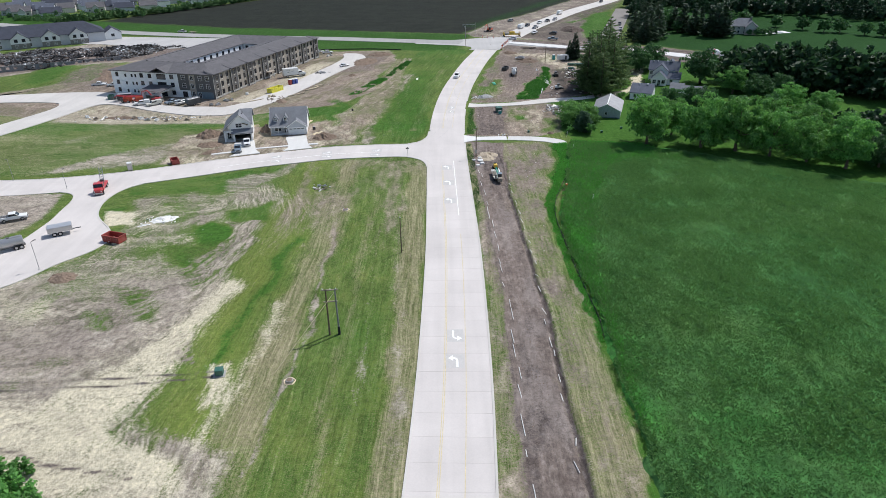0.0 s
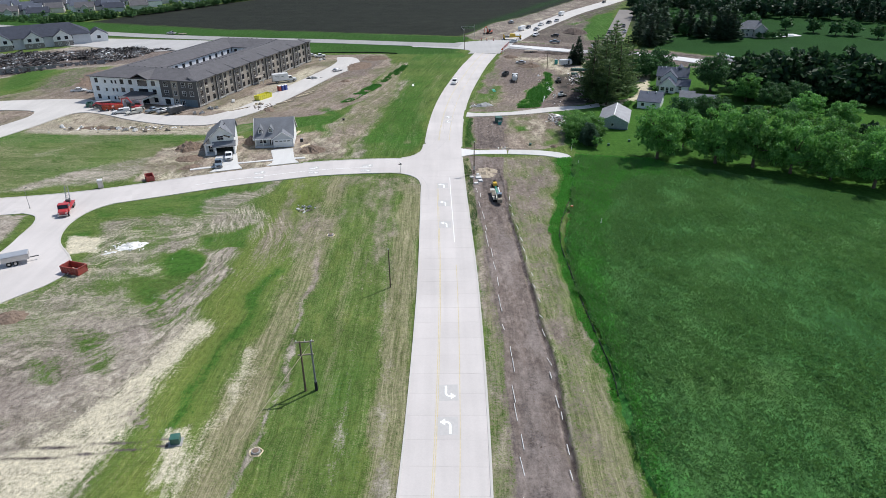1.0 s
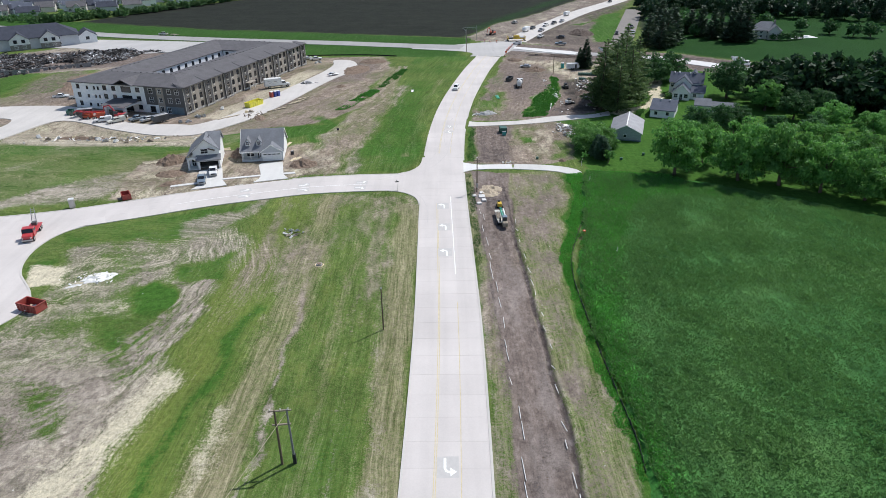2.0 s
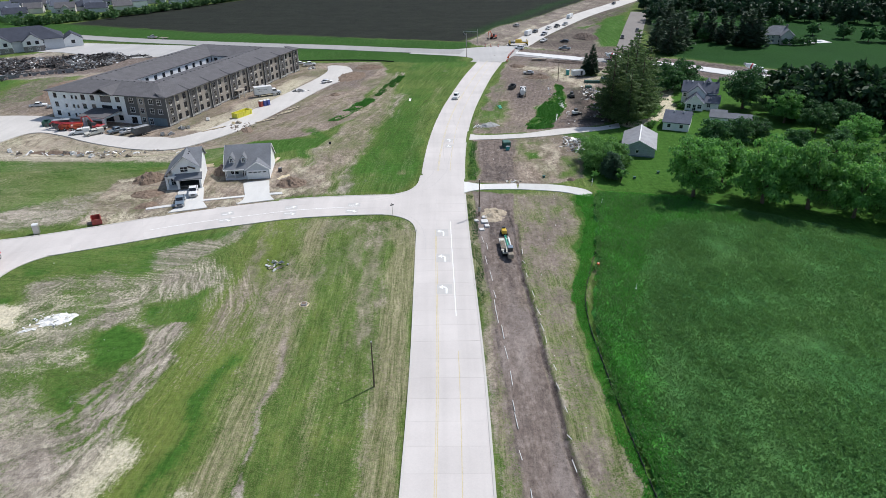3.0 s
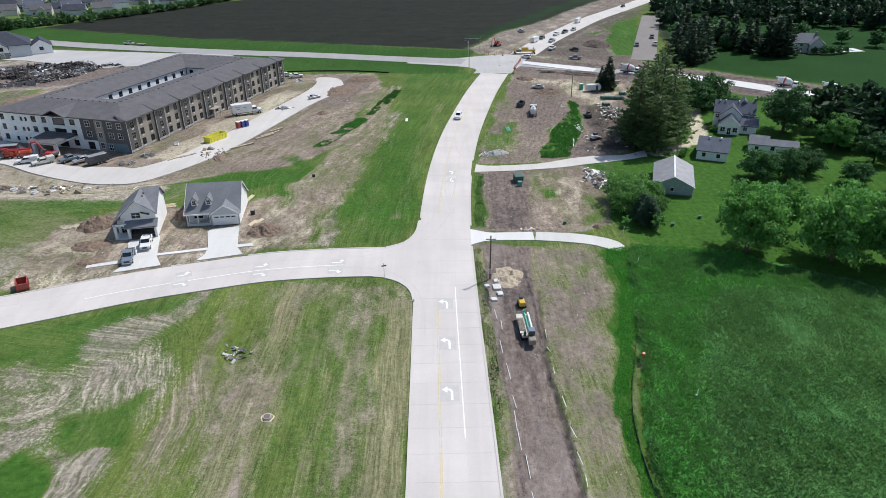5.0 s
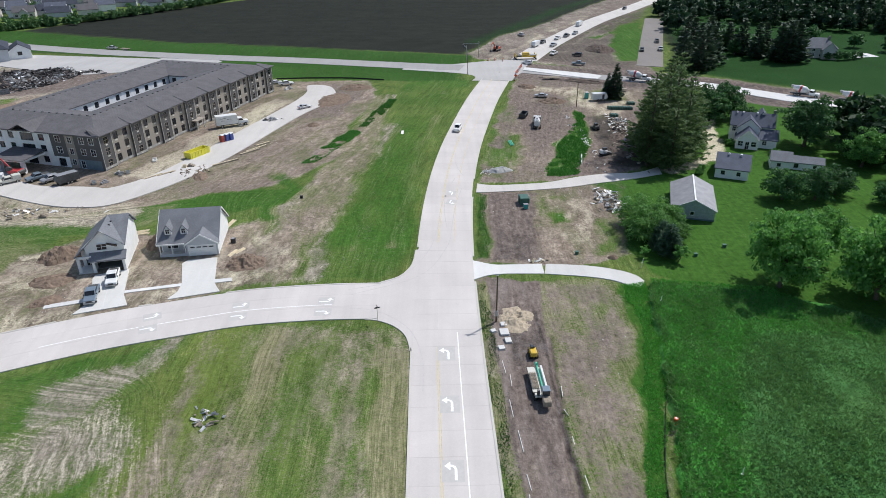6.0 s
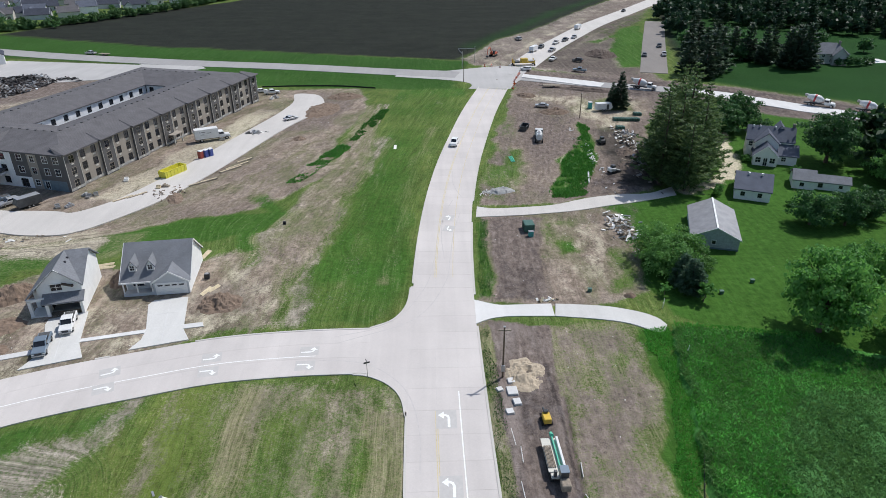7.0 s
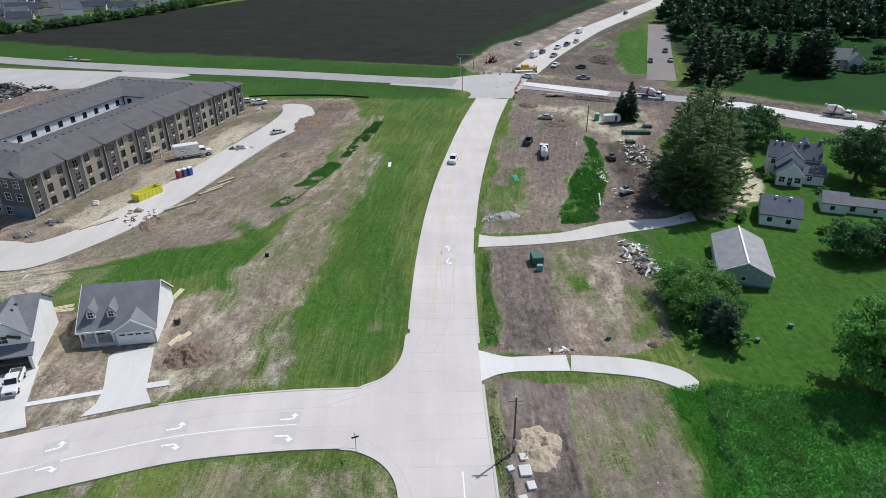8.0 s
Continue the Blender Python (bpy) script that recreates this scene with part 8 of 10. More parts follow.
def ruin():
    """Collapsed, blackened remains of a burnt-out row behind the site."""
    worn("char", (0.062, 0.058, 0.058), 0.95, var=0.6, scale=2.0, bump=0.8)
    worn("ash", (0.30, 0.30, 0.30), 0.95, var=0.5, scale=2.0, bump=0.8)
    root = thing("ruin", "blackened rubble and leaning walls of a collapsed building", "ruin", at=(0, 0, 0))
    rr = random.Random(9)
    worn("burnt_brown", (0.15, 0.12, 0.105), 0.95, var=0.5, scale=2.0, bump=0.8)
    rng = np.random.RandomState(9)
    OUT = [(-222, 337), (-192, 314), (-170, 319), (-161, 333), (-147, 362), (-138, 372), (-160, 382), (-186, 373), (-220, 367), (-232, 360)]
    cube = np.array([(x, y, z) for z in (-1, 1) for x, y in ((-1, -1), (1, -1), (1, 1), (-1, 1))], float) / 2
    fc = ((3, 2, 1, 0), (4, 5, 6, 7), (0, 1, 5, 4), (1, 2, 6, 5), (2, 3, 7, 6), (3, 0, 4, 7))
    for name, material, n, lmax in (("charred_timber", "char", 4200, 4.5), ("ash_rubble", "ash", 4200, 2.6), ("burnt_panel", "burnt_brown", 1500, 3.0), ("sheathing_scrap", "house_wrap", 420, 2.4)):
        x, y = rng.uniform(-234, -136, n), rng.uniform(312, 388, n)
        ok = (area(x, y, OUT, 0.01) > 0.5) & (fractal(x, y, 9, 3, 5 if material == "char" else 25) > 0.40)
        x, y = x[ok], y[ok]
        V, F = [], []
        for px, py in zip(x, y):
            m = np.array(pose(0, 0, 0, rng.normal(0, 16), rng.normal(0, 16), rng.choice((28, 118)) + rng.normal(0, 25)).to_3x3())
            size = np.array([rng.uniform(0.5, lmax), rng.uniform(0.2, 0.9), rng.uniform(0.12, 0.4)])
            h = 0.15 + 1.9 * rng.rand() ** 2 * fractal(np.array([px]), np.array([py]), 8, 2, 3)[0]
            k = len(V)
            V.extend((cube * size) @ m.T + (px, py, h))
            F.extend(tuple(k + i for i in f) for f in fc)
        tagged(raw(name, V, F, material, root), kind="stuff")
    # standing lower wall with empty windows
    for (ax, ay), (bx, by) in (((-214, 306), (-196, 315)), ((-196, 315), (-176, 323)), ((-176, 323), (-158, 335))):
        ln = math.hypot(bx - ax, by - ay)
        m = face(ax, ay, math.degrees(math.atan2(by - ay, bx - ax)))
        bm = wall_with_openings(0, ln, 0, 2.6, 0.3, [(1 + 3.2 * i, 2.4 + 3.2 * i, 0.9, 2.1) for i in range(int(ln / 3.2))])
        bm.transform(m)
        part("wall", bm, "ash", root, "sooty standing wall with empty windows")


ruin()


# ---- vehicles and site machines ----
def paint(name, c, rough=0.35, metal=0.0):
    n = Nodes(name, rough, metal, 0.5)
    dust = n.ramp(n.noise(1.2, 4), (0.35, c), (0.8, tuple(0.75 * v + 0.06 for v in c)))
    n.color(dust)
    return n.m


paint("car_white", (0.80, 0.80, 0.79))
paint("car_silver", (0.50, 0.51, 0.53), 0.3, 0.4)
paint("car_blue", (0.22, 0.28, 0.34), 0.3, 0.3)
paint("car_dark", (0.035, 0.04, 0.045))
paint("machine_red", (0.50, 0.035, 0.04))
paint("machine_orange", (0.60, 0.10, 0.04))
paint("machine_yellow", (0.70, 0.46, 0.05))
paint("machine_cream", (0.66, 0.64, 0.56))
paint("bin_red", (0.34, 0.05, 0.035), 0.6)
paint("bin_yellow", (0.76, 0.70, 0.06), 0.5)
paint("bin_green", (0.03, 0.12, 0.09), 0.5)
paint("teal", (0.03, 0.32, 0.30), 0.5)
paint("plastic_blue", (0.04, 0.07, 0.30), 0.5)
paint("plastic_green", (0.10, 0.55, 0.36), 0.5)
paint("steel", (0.46, 0.46, 0.46), 0.35, 0.7)
paint("steel_dark", (0.10, 0.10, 0.10), 0.6, 0.3)
worn("rubber", (0.025, 0.025, 0.025), 0.9)
worn("lamp_glass", (0.75, 0.75, 0.72), 0.2, var=0.05)
worn("lamp_red", (0.45, 0.03, 0.02), 0.3, var=0.05)
worn("timber", (0.72, 0.61, 0.42), 0.8, var=0.2, scale=3)
worn("timber_grey", (0.34, 0.29, 0.23), 0.9, var=0.3, scale=3)
worn("clod", (0.24, 0.175, 0.13), 0.98, var=0.35, scale=1.2, bump=0.9)
worn("clod_dark", (0.15, 0.115, 0.095), 0.98, var=0.4, scale=1.2, bump=0.9)
worn("sand", (0.47, 0.39, 0.29), 0.98, var=0.2, scale=1.0, bump=0.7)
worn("gravel", (0.42, 0.42, 0.41), 0.95, var=0.2, scale=2.0, bump=0.9)
worn("chalk", (0.80, 0.79, 0.76), 0.95, var=0.15, scale=1.5, bump=0.8)
worn("pole_wood", (0.16, 0.12, 0.085), 0.9, var=0.3, scale=4)
worn("pole_grey", (0.25, 0.25, 0.25), 0.8, var=0.2, scale=4)
worn("fabric_black", (0.03, 0.03, 0.032), 0.9, var=0.3)
worn("cone_orange", (0.75, 0.13, 0.03), 0.6, var=0.1)


def extrude_x(bm, pts, x0, x1):
    a = [bm.verts.new((x0, y, z)) for y, z in pts]
    b = [bm.verts.new((x1, y, z)) for y, z in pts]
    k = len(pts)
    bm.faces.new(a[::-1])
    bm.faces.new(b)
    for i in range(k):
        j = (i + 1) % k
        bm.faces.new((a[i], a[j], b[j], b[i]))
    return bm


def shell(name, pts, w, material, parent, bevel=0.05, label="", x=0.0):
    bm = extrude_x(mesh(), pts, x - w / 2, x + w / 2)
    return part(name, soft(bm, bevel) if bevel else bm, material, parent, label)


WHEELS = {}


def wheels(root, ys, track, r=0.38, w=0.26):
    key = (r, w)
    if key not in WHEELS:
        bm = mesh()
        tube(bm, (-w / 2, 0, 0), (w / 2, 0, 0), r, r, 14)
        a = bpy.data.meshes.new("wheel")
        soft(bm, 0.03).to_mesh(a)
        a.materials.append(mat("rubber"))
        bm = mesh()
        tube(bm, (-w / 2 - 0.012, 0, 0), (w / 2 + 0.012, 0, 0), r * 0.55, r * 0.55, 10)
        b = bpy.data.meshes.new("rim")
        bm.to_mesh(b)
        b.materials.append(mat("steel"))
        WHEELS[key] = (a, b)
    for y in ys:
        for s in (-1, 1):
            o = new("wheel", WHEELS[key][0])
            o.parent = root
            o.location = (s * track / 2, y, r)
            q = new("rim", WHEELS[key][1])
            q.parent = o


def glazing(root, front, rear, w, inset=0.10):
    """Windscreen, rear window and side windows of a cab; front and rear: lower and upper (y, z)."""
    (fy0, fz0), (fy1, fz1) = front
    (ry0, rz0), (ry1, rz1) = rear
    h = w / 2 - inset
    for nm, (y0, z0), (y1, z1), s in (("windscreen", front[0], front[1], 1), ("rear_window", rear[0], rear[1], -1)):
        bm = mesh()
        e, o = 0.09, 0.022 * s
        ya, za = y0 + (y1 - y0) * e, z0 + (z1 - z0) * e
        yb, zb = y0 + (y1 - y0) * (1 - e), z0 + (z1 - z0) * (1 - e)
        v = [(-h, ya + o, za + 0.015), (h, ya + o, za + 0.015), (h, yb + o, zb + 0.015), (-h, yb + o, zb + 0.015)]
        f = [bm.verts.new(p) for p in v]
        g = [bm.verts.new((p[0], p[1] - 0.06 * s, p[2] - 0.03)) for p in v]
        bm.faces.new(f)
        bm.faces.new(g[::-1])
        for i in range(4):
            j = (i + 1) % 4
            bm.faces.new((f[j], f[i], g[i], g[j]))
        bmesh.ops.recalc_face_normals(bm, faces=bm.faces)
        part(nm, bm, "glass", root)
    for s in (-1, 1):
        e0, e1 = 0.22, 0.86
        ly = lambda a, b, e: a + (b - a) * e
        pts = [(ly(fy0, fy1, e0) - 0.14, ly(fz0, fz1, e0)), (ly(fy0, fy1, e1) - 0.10, ly(fz0, fz1, e1)), (ly(ry0, ry1, e1) + 0.12, ly(rz0, rz1, e1)), (ly(ry0, ry1, e0) + 0.14, ly(rz0, rz1, e0))]
        bm = extrude_x(mesh(), pts[::-1], s * w / 2 - 0.02, s * w / 2 + 0.014)
        bmesh.ops.recalc_face_normals(bm, faces=bm.faces)
        part("side_window", bm, "glass", root)


def lights(root, yf, yr, w, z=0.75):
    for s in (-1, 1):
        part("headlight", boxes((s * (w / 2 - 0.22) - 0.16, s * (w / 2 - 0.22) + 0.16, yf - 0.05, yf + 0.02, z - 0.09, z + 0.09)), "lamp_glass", root)
        part("tail_light", boxes((s * (w / 2 - 0.14) - 0.09, s * (w / 2 - 0.14) + 0.09, yr - 0.02, yr + 0.05, z - 0.05, z + 0.22)), "lamp_red", root)


def pickup(colour, label, x, y, turn, group=""):
    root = thing("pickup_truck", label, "pickup truck", group, at=(x, y, 0.1), turn=turn)
    shell("body", [(-2.85, 0.50), (2.70, 0.50), (2.85, 0.72), (2.78, 1.02), (1.25, 1.16), (-2.85, 1.16)], 1.92, colour, root, 0.06)
    part("bed", boxes((-0.78, 0.78, -2.72, -0.98, 1.15, 1.175)), "steel_dark", root, "dark cargo bed")
    shell("cab", [(1.32, 1.10), (0.62, 1.80), (-0.78, 1.84), (-0.95, 1.10)], 1.72, colour, root, 0.06)
    glazing(root, ((1.32, 1.12), (0.62, 1.80)), ((-0.95, 1.12), (-0.78, 1.84)), 1.72)
    lights(root, 2.82, -2.86, 1.92)
    part("bumper", boxes((-0.92, 0.92, 2.78, 2.95, 0.42, 0.62), bevel=0.03), "steel", root)
    part("grille", boxes((-0.45, 0.45, 2.80, 2.87, 0.66, 0.92)), "trim_dark", root)
    wheels(root, (1.80, -1.80), 1.70, 0.40)
    for s in (-1, 1):
        part("mirror", boxes((s * 1.02 - 0.10, s * 1.02 + 0.10, 0.88, 1.0, 1.16, 1.36)), "trim_dark", root)
    return root


def sedan(colour, label, x, y, turn, group="", tall=0.0, name="car", category="car"):
    root = thing(name, label, category, group, at=(x, y, 0.08), turn=turn)
    t = tall
    shell("body", [(-2.28, 0.38), (2.25, 0.38), (2.34, 0.60), (2.15, 0.82 + t * 0.5), (1.15, 0.94 + t * 0.6), (-1.6, 0.96 + t * 0.6), (-2.32, 0.92 + t * 0.6)], 1.80, colour, root, 0.07)
    rear = (-2.15, -1.7) if t > 0.2 else (-1.75, -1.05)
    shell("cabin", [(1.20, 0.90 + t * 0.5), (0.35, 1.42 + t), (rear[1], 1.42 + t), (rear[0], 0.92 + t * 0.5)], 1.58, colour, root, 0.07)
    glazing(root, ((1.20, 0.92 + t * 0.5), (0.35, 1.42 + t)), ((rear[0], 0.92 + t * 0.5), (rear[1], 1.42 + t)), 1.58)
    lights(root, 2.26, -2.33, 1.80, 0.70)
    wheels(root, (1.42, -1.42), 1.62, 0.33, 0.22)
    return root


def truck_cab(root, y, colour, w=2.3, h=2.5):
    """A bonneted lorry cab whose back stands at y."""
    shell("cab", [(y, 0.75), (y + 1.75, 0.75), (y + 1.75, 1.55), (y + 1.35, h), (y, h + 0.05)], w, colour, root, 0.07)
    shell("bonnet", [(y + 1.70, 0.70), (y + 3.1, 0.70), (y + 3.15, 1.35), (y + 2.9, 1.55), (y + 1.70, 1.62)], w * 0.82, colour, root, 0.07)
    glazing(root, ((y + 1.75, 1.55), (y + 1.35, h)), ((y - 0.02, 1.6), (y, h)), w)
    part("bumper", boxes((-w / 2 + 0.05, w / 2 - 0.05, y + 3.1, y + 3.3, 0.45, 0.75), bevel=0.03), "steel", root)
    for s in (-1, 1):
        part("headlight", boxes((s * 0.78 - 0.15, s * 0.78 + 0.15, y + 3.08, y + 3.18, 0.95, 1.2)), "lamp_glass", root)


def box_truck(x, y, turn):
    root = thing("box_truck", "white box truck parked beside the building", "truck", at=(x, y, 0.05), turn=turn)
    part("box", boxes((-1.25, 1.25, -4.6, 2.0, 0.95, 3.75), bevel=0.05), "car_white", root, "white cargo box")
    part("chassis", boxes((-0.5, 0.5, -4.6, 5.0, 0.55, 0.94)), "steel_dark", root)
    truck_cab(root, 2.1, "car_white")
    for s in (-1, 1):
        for k, (a, b) in enumerate(((-3.4, -1.6), (-1.2, 0.0), (-3.0, -2.0))):
            part("lettering", boxes((s * 1.25 - 0.008, s * 1.25 + 0.008, a, b, 2.9 - 0.35 * k, 3.02 - 0.35 * k)), "car_dark", root, "illegible dark lettering bar")
    wheels(root, (4.2, -2.9), 2.0, 0.5, 0.32)


def tank_truck(x, y, turn, cab=True, label="white water tank truck on bare earth", tank="car_white", l=4.6, r=0.95):
    zc = 1.62
    root = thing("tank_truck" if cab else "tank_trailer", label, "truck" if cab else "trailer", at=(x, y, 0.05), turn=turn)
    bm = mesh()
    tube(bm, (0, -l / 2, zc), (0, l / 2, zc), r, r, 18)
    part("tank", soft(bm, 0.12, 2), tank, root)
    for yy in (-l / 3, 0, l / 3):
        bm = mesh()
        tube(bm, (0, yy - 0.04, zc), (0, yy + 0.04, zc), r + 0.03, r + 0.03, 18)
        part("band", bm, "steel", root)
    part("hatch", boxes((-0.3, 0.3, -0.3, 0.3, zc + r - 0.05, zc + 0.1 + r), bevel=0.04), "steel_dark", root)
    part("walkway", boxes((-0.32, 0.32, -l / 2 + 0.3, -0.4, zc + r - 0.03, zc + 0.04 + r)), "steel", root)
    part("chassis", boxes((-0.45, 0.45, -l / 2 - 0.2, l / 2 + (3.5 if cab else 0.6), 0.55, 0.86)), "steel_dark", root)
    if cab:
        truck_cab(root, l / 2 + 0.25, "car_white")
    wheels(root, ((l / 2 + 2.6, -1.0, -2.0) if cab else (-1.4, -0.2)), 2.0, 0.5, 0.34)
    return root


def tipper_trailer(x, y, turn):
    root = thing("trailer", "grey steel tipper trailer on the concrete road", "trailer", at=(x, y, 0.08), turn=turn)
    bm = mesh()
    box(bm, -1.2, 1.2, -2.4, 2.4, 0.95, 1.05)
    for a in ((-1.2, -1.12, -2.4, 2.4), (1.12, 1.2, -2.4, 2.4), (-1.12, 1.12, -2.4, -2.32), (-1.12, 1.12, 2.32, 2.4)):
        box(bm, *a, 1.05, 1.95)
    part("body", bm, "steel", root)
    part("tarp", boxes((-1.22, 1.22, -2.42, 2.42, 1.95, 2.12), bevel=0.08), "car_silver", root, "grey tarpaulin cover")
    part("drawbar", boxes((-0.12, 0.12, 2.4, 4.0, 0.7, 0.85)), "steel_dark", root)
    wheels(root, (-1.2, -0.1), 2.0, 0.48, 0.3)


def crane_truck(x, y, turn):
    root = thing("crane_truck", "red truck with a raised grey lattice crane", "truck", at=(x, y, 0.1), turn=turn)
    truck_cab(root, 0.6, "machine_red")
    part("deck", boxes((-1.2, 1.2, -4.4, 0.5, 0.95, 1.15), bevel=0.03), "machine_red", root, "red flat deck")
    part("chassis", boxes((-0.5, 0.5, -4.4, 3.6, 0.55, 0.94)), "steel_dark", root)
    for s in (-1, 1):
        m = mesh()
        tube(m, (s * 0.45, -3.2, 1.15), (s * 0.35, -4.6, 4.6), 0.09, 0.07, 6)
        part("mast", m, "steel", root)
    for i in range(7):
        m = mesh()
        z = 1.5 + 0.43 * i
        f = (z - 1.15) / 3.45
        tube(m, (-0.45 + 0.1 * f, -3.2 - 1.4 * f, z), (0.45 - 0.1 * f, -3.3 - 1.4 * f, z + 0.3), 0.05, 0.05, 5)
        part("brace", m, "steel", root)
    part("winch", boxes((-0.5, 0.5, -3.6, -2.7, 1.15, 1.9), bevel=0.06), "steel_dark", root)
    wheels(root, (2.9, -2.4, -3.4), 2.0, 0.5, 0.32)


def bin_box(name, colour, label, x, y, turn, l=6.0, w=2.3, h=1.6, fill="clod", category="dumpster"):
    root = thing(name, label, category, at=(x, y, 0.05), turn=turn)
    bm = mesh()
    a = [(-l / 2, 0.1), (l / 2, 0.1), (l / 2 + 0.15, h), (-l / 2 - 0.15, h)]
    for s in (-1, 1):
        extrude_x(bm, a, s * w / 2 - 0.05, s * w / 2 + 0.05)
    box(bm, -w / 2 + 0.05, w / 2 - 0.05, -l / 2, -l / 2 + 0.08, 0.1, h)
    box(bm, -w / 2 + 0.05, w / 2 - 0.05, l / 2 - 0.08, l / 2, 0.1, h)
    box(bm, -w / 2 + 0.05, w / 2 - 0.05, -l / 2 + 0.08, l / 2 - 0.08, 0.1, 0.2)
    bmesh.ops.recalc_face_normals(bm, faces=bm.faces)
    part("bin_body", bm, colour, root)
    for s in (-1, 1):
        for k in range(6):
            y0 = -l / 2 + (k + 0.5) * l / 6
            part("rib", boxes((s * (w / 2 + 0.05), s * (w / 2 + 0.13), y0 - 0.06, y0 + 0.06, 0.1, h) if s > 0 else (s * (w / 2 + 0.13), s * (w / 2 + 0.05), y0 - 0.06, y0 + 0.06, 0.1, h)), colour, root)
    part("rim", boxes((-w / 2 - 0.1, -w / 2 + 0.06, -l / 2 - 0.1, l / 2 + 0.1, h, h + 0.1), (w / 2 - 0.06, w / 2 + 0.1, -l / 2 - 0.1, l / 2 + 0.1, h, h + 0.1),
                      (-w / 2 + 0.06, w / 2 - 0.06, -l / 2 - 0.1, -l / 2 + 0.06, h, h + 0.1), (-w / 2 + 0.06, w / 2 - 0.06, l / 2 - 0.06, l / 2 + 0.1, h, h + 0.1)), colour, root)
    return root


def toilet(colour, x, y, turn, label):
    root = thing("portable_toilet", label, "portable toilet", at=(x, y, 0.05), turn=turn)
    part("cabin", boxes((-0.58, 0.58, -0.58, 0.58, 0.06, 2.05), bevel=0.04), colour, root)
    shell("roof", [(-0.62, 2.05), (0.62, 2.05), (0.45, 2.28), (-0.45, 2.28)], 1.2, "car_white", root, 0.03)
    part("door", boxes((-0.4, 0.4, -0.62, -0.57, 0.15, 1.95)), colour, root)
    part("skid", boxes((-0.5, -0.4, -0.7, 0.7, -0.05, 0.06), (0.4, 0.5, -0.7, 0.7, -0.05, 0.06)), "timber_grey", root)


def cargo_trailer(colour, x, y, turn, label, l=5.0):
    root = thing("cargo_trailer", label, "trailer", at=(x, y, 0.06), turn=turn)
    shell("body", [(-l / 2, 0.5), (l / 2, 0.5), (l / 2 + 0.5, 1.3), (l / 2, 2.5), (-l / 2, 2.55)], 2.1, colour, root, 0.05)
    part("roof", boxes((-1.02, 1.02, -l / 2 + 0.04, l / 2 - 0.04, 2.55, 2.62), bevel=0.02), "car_white" if colour == "car_white" else "car_silver", root)
    part("drawbar", boxes((-0.08, 0.08, l / 2, l / 2 + 1.4, 0.45, 0.58)), "steel_dark", root)
    part("side_door", boxes((1.05, 1.07, l / 2 - 1.6, l / 2 - 0.8, 0.6, 2.3)), "car_dark", root)
    wheels(root, (-0.45, 0.45), 2.1, 0.36, 0.22)


def flat_trailer(x, y, turn, label, l=6.5):
    root = thing("flatbed_trailer", label, "trailer", at=(x, y, 0.05), turn=turn)
    for i in range(9):
        part("deck_board", boxes((-1.1, 1.1, -l / 2 + i * l / 9, -l / 2 + (i + 0.94) * l / 9, 0.75, 0.85)), "timber_grey", root)
    part("frame", boxes((-1.0, -0.85, -l / 2, l / 2, 0.55, 0.74), (0.85, 1.0, -l / 2, l / 2, 0.55, 0.74)), "steel_dark", root)
    part("drawbar", boxes((-0.1, 0.1, l / 2, l / 2 + 1.6, 0.5, 0.65)), "steel_dark", root)
    wheels(root, (-0.8, 0.1), 1.9, 0.36, 0.24)


def mixer(x, y, turn):
    root = thing("mixer_truck", "white concrete mixer truck with a striped drum", "truck", at=(x, y, 0.1), turn=turn)
    truck_cab(root, 1.6, "car_white")
    part("chassis", boxes((-0.5, 0.5, -4.6, 4.6, 0.6, 1.0)), "steel_dark", root)
    bm = mesh()
    tube(bm, (0, -3.9, 2.9), (0, -1.8, 2.55), 0.6, 1.25, 16)
    tube(bm, (0, -1.8, 2.55), (0, 0.0, 2.2), 1.25, 1.2, 16)
    tube(bm, (0, 0.0, 2.2), (0, 1.2, 1.95), 1.2, 0.6, 16)
    d = part("drum", bm, "car_white", root)
    bm = mesh()
    tube(bm, (0, -1.7, 2.53), (0, -1.1, 2.41), 1.28, 1.27, 16)
    part("stripe", bm, "machine_red", d)
    part("hopper", boxes((-0.5, 0.5, -4.7, -3.8, 2.9, 3.6), bevel=0.06), "steel", root)
    wheels(root, (3.9, -1.6, -2.8), 2.1, 0.52, 0.34)


def tracks(root, w, l, r=0.4, material="rubber"):
    for s in (-1, 1):
        pts = [(-l / 2, 0.0), (l / 2, 0.0), (l / 2 + r * 0.7, r * 0.8), (l / 2, r * 1.9), (-l / 2, r * 1.9), (-l / 2 - r * 0.7, r * 0.8)]
        shell("track", pts, 0.45, material, root, 0.06, x=s * w / 2)


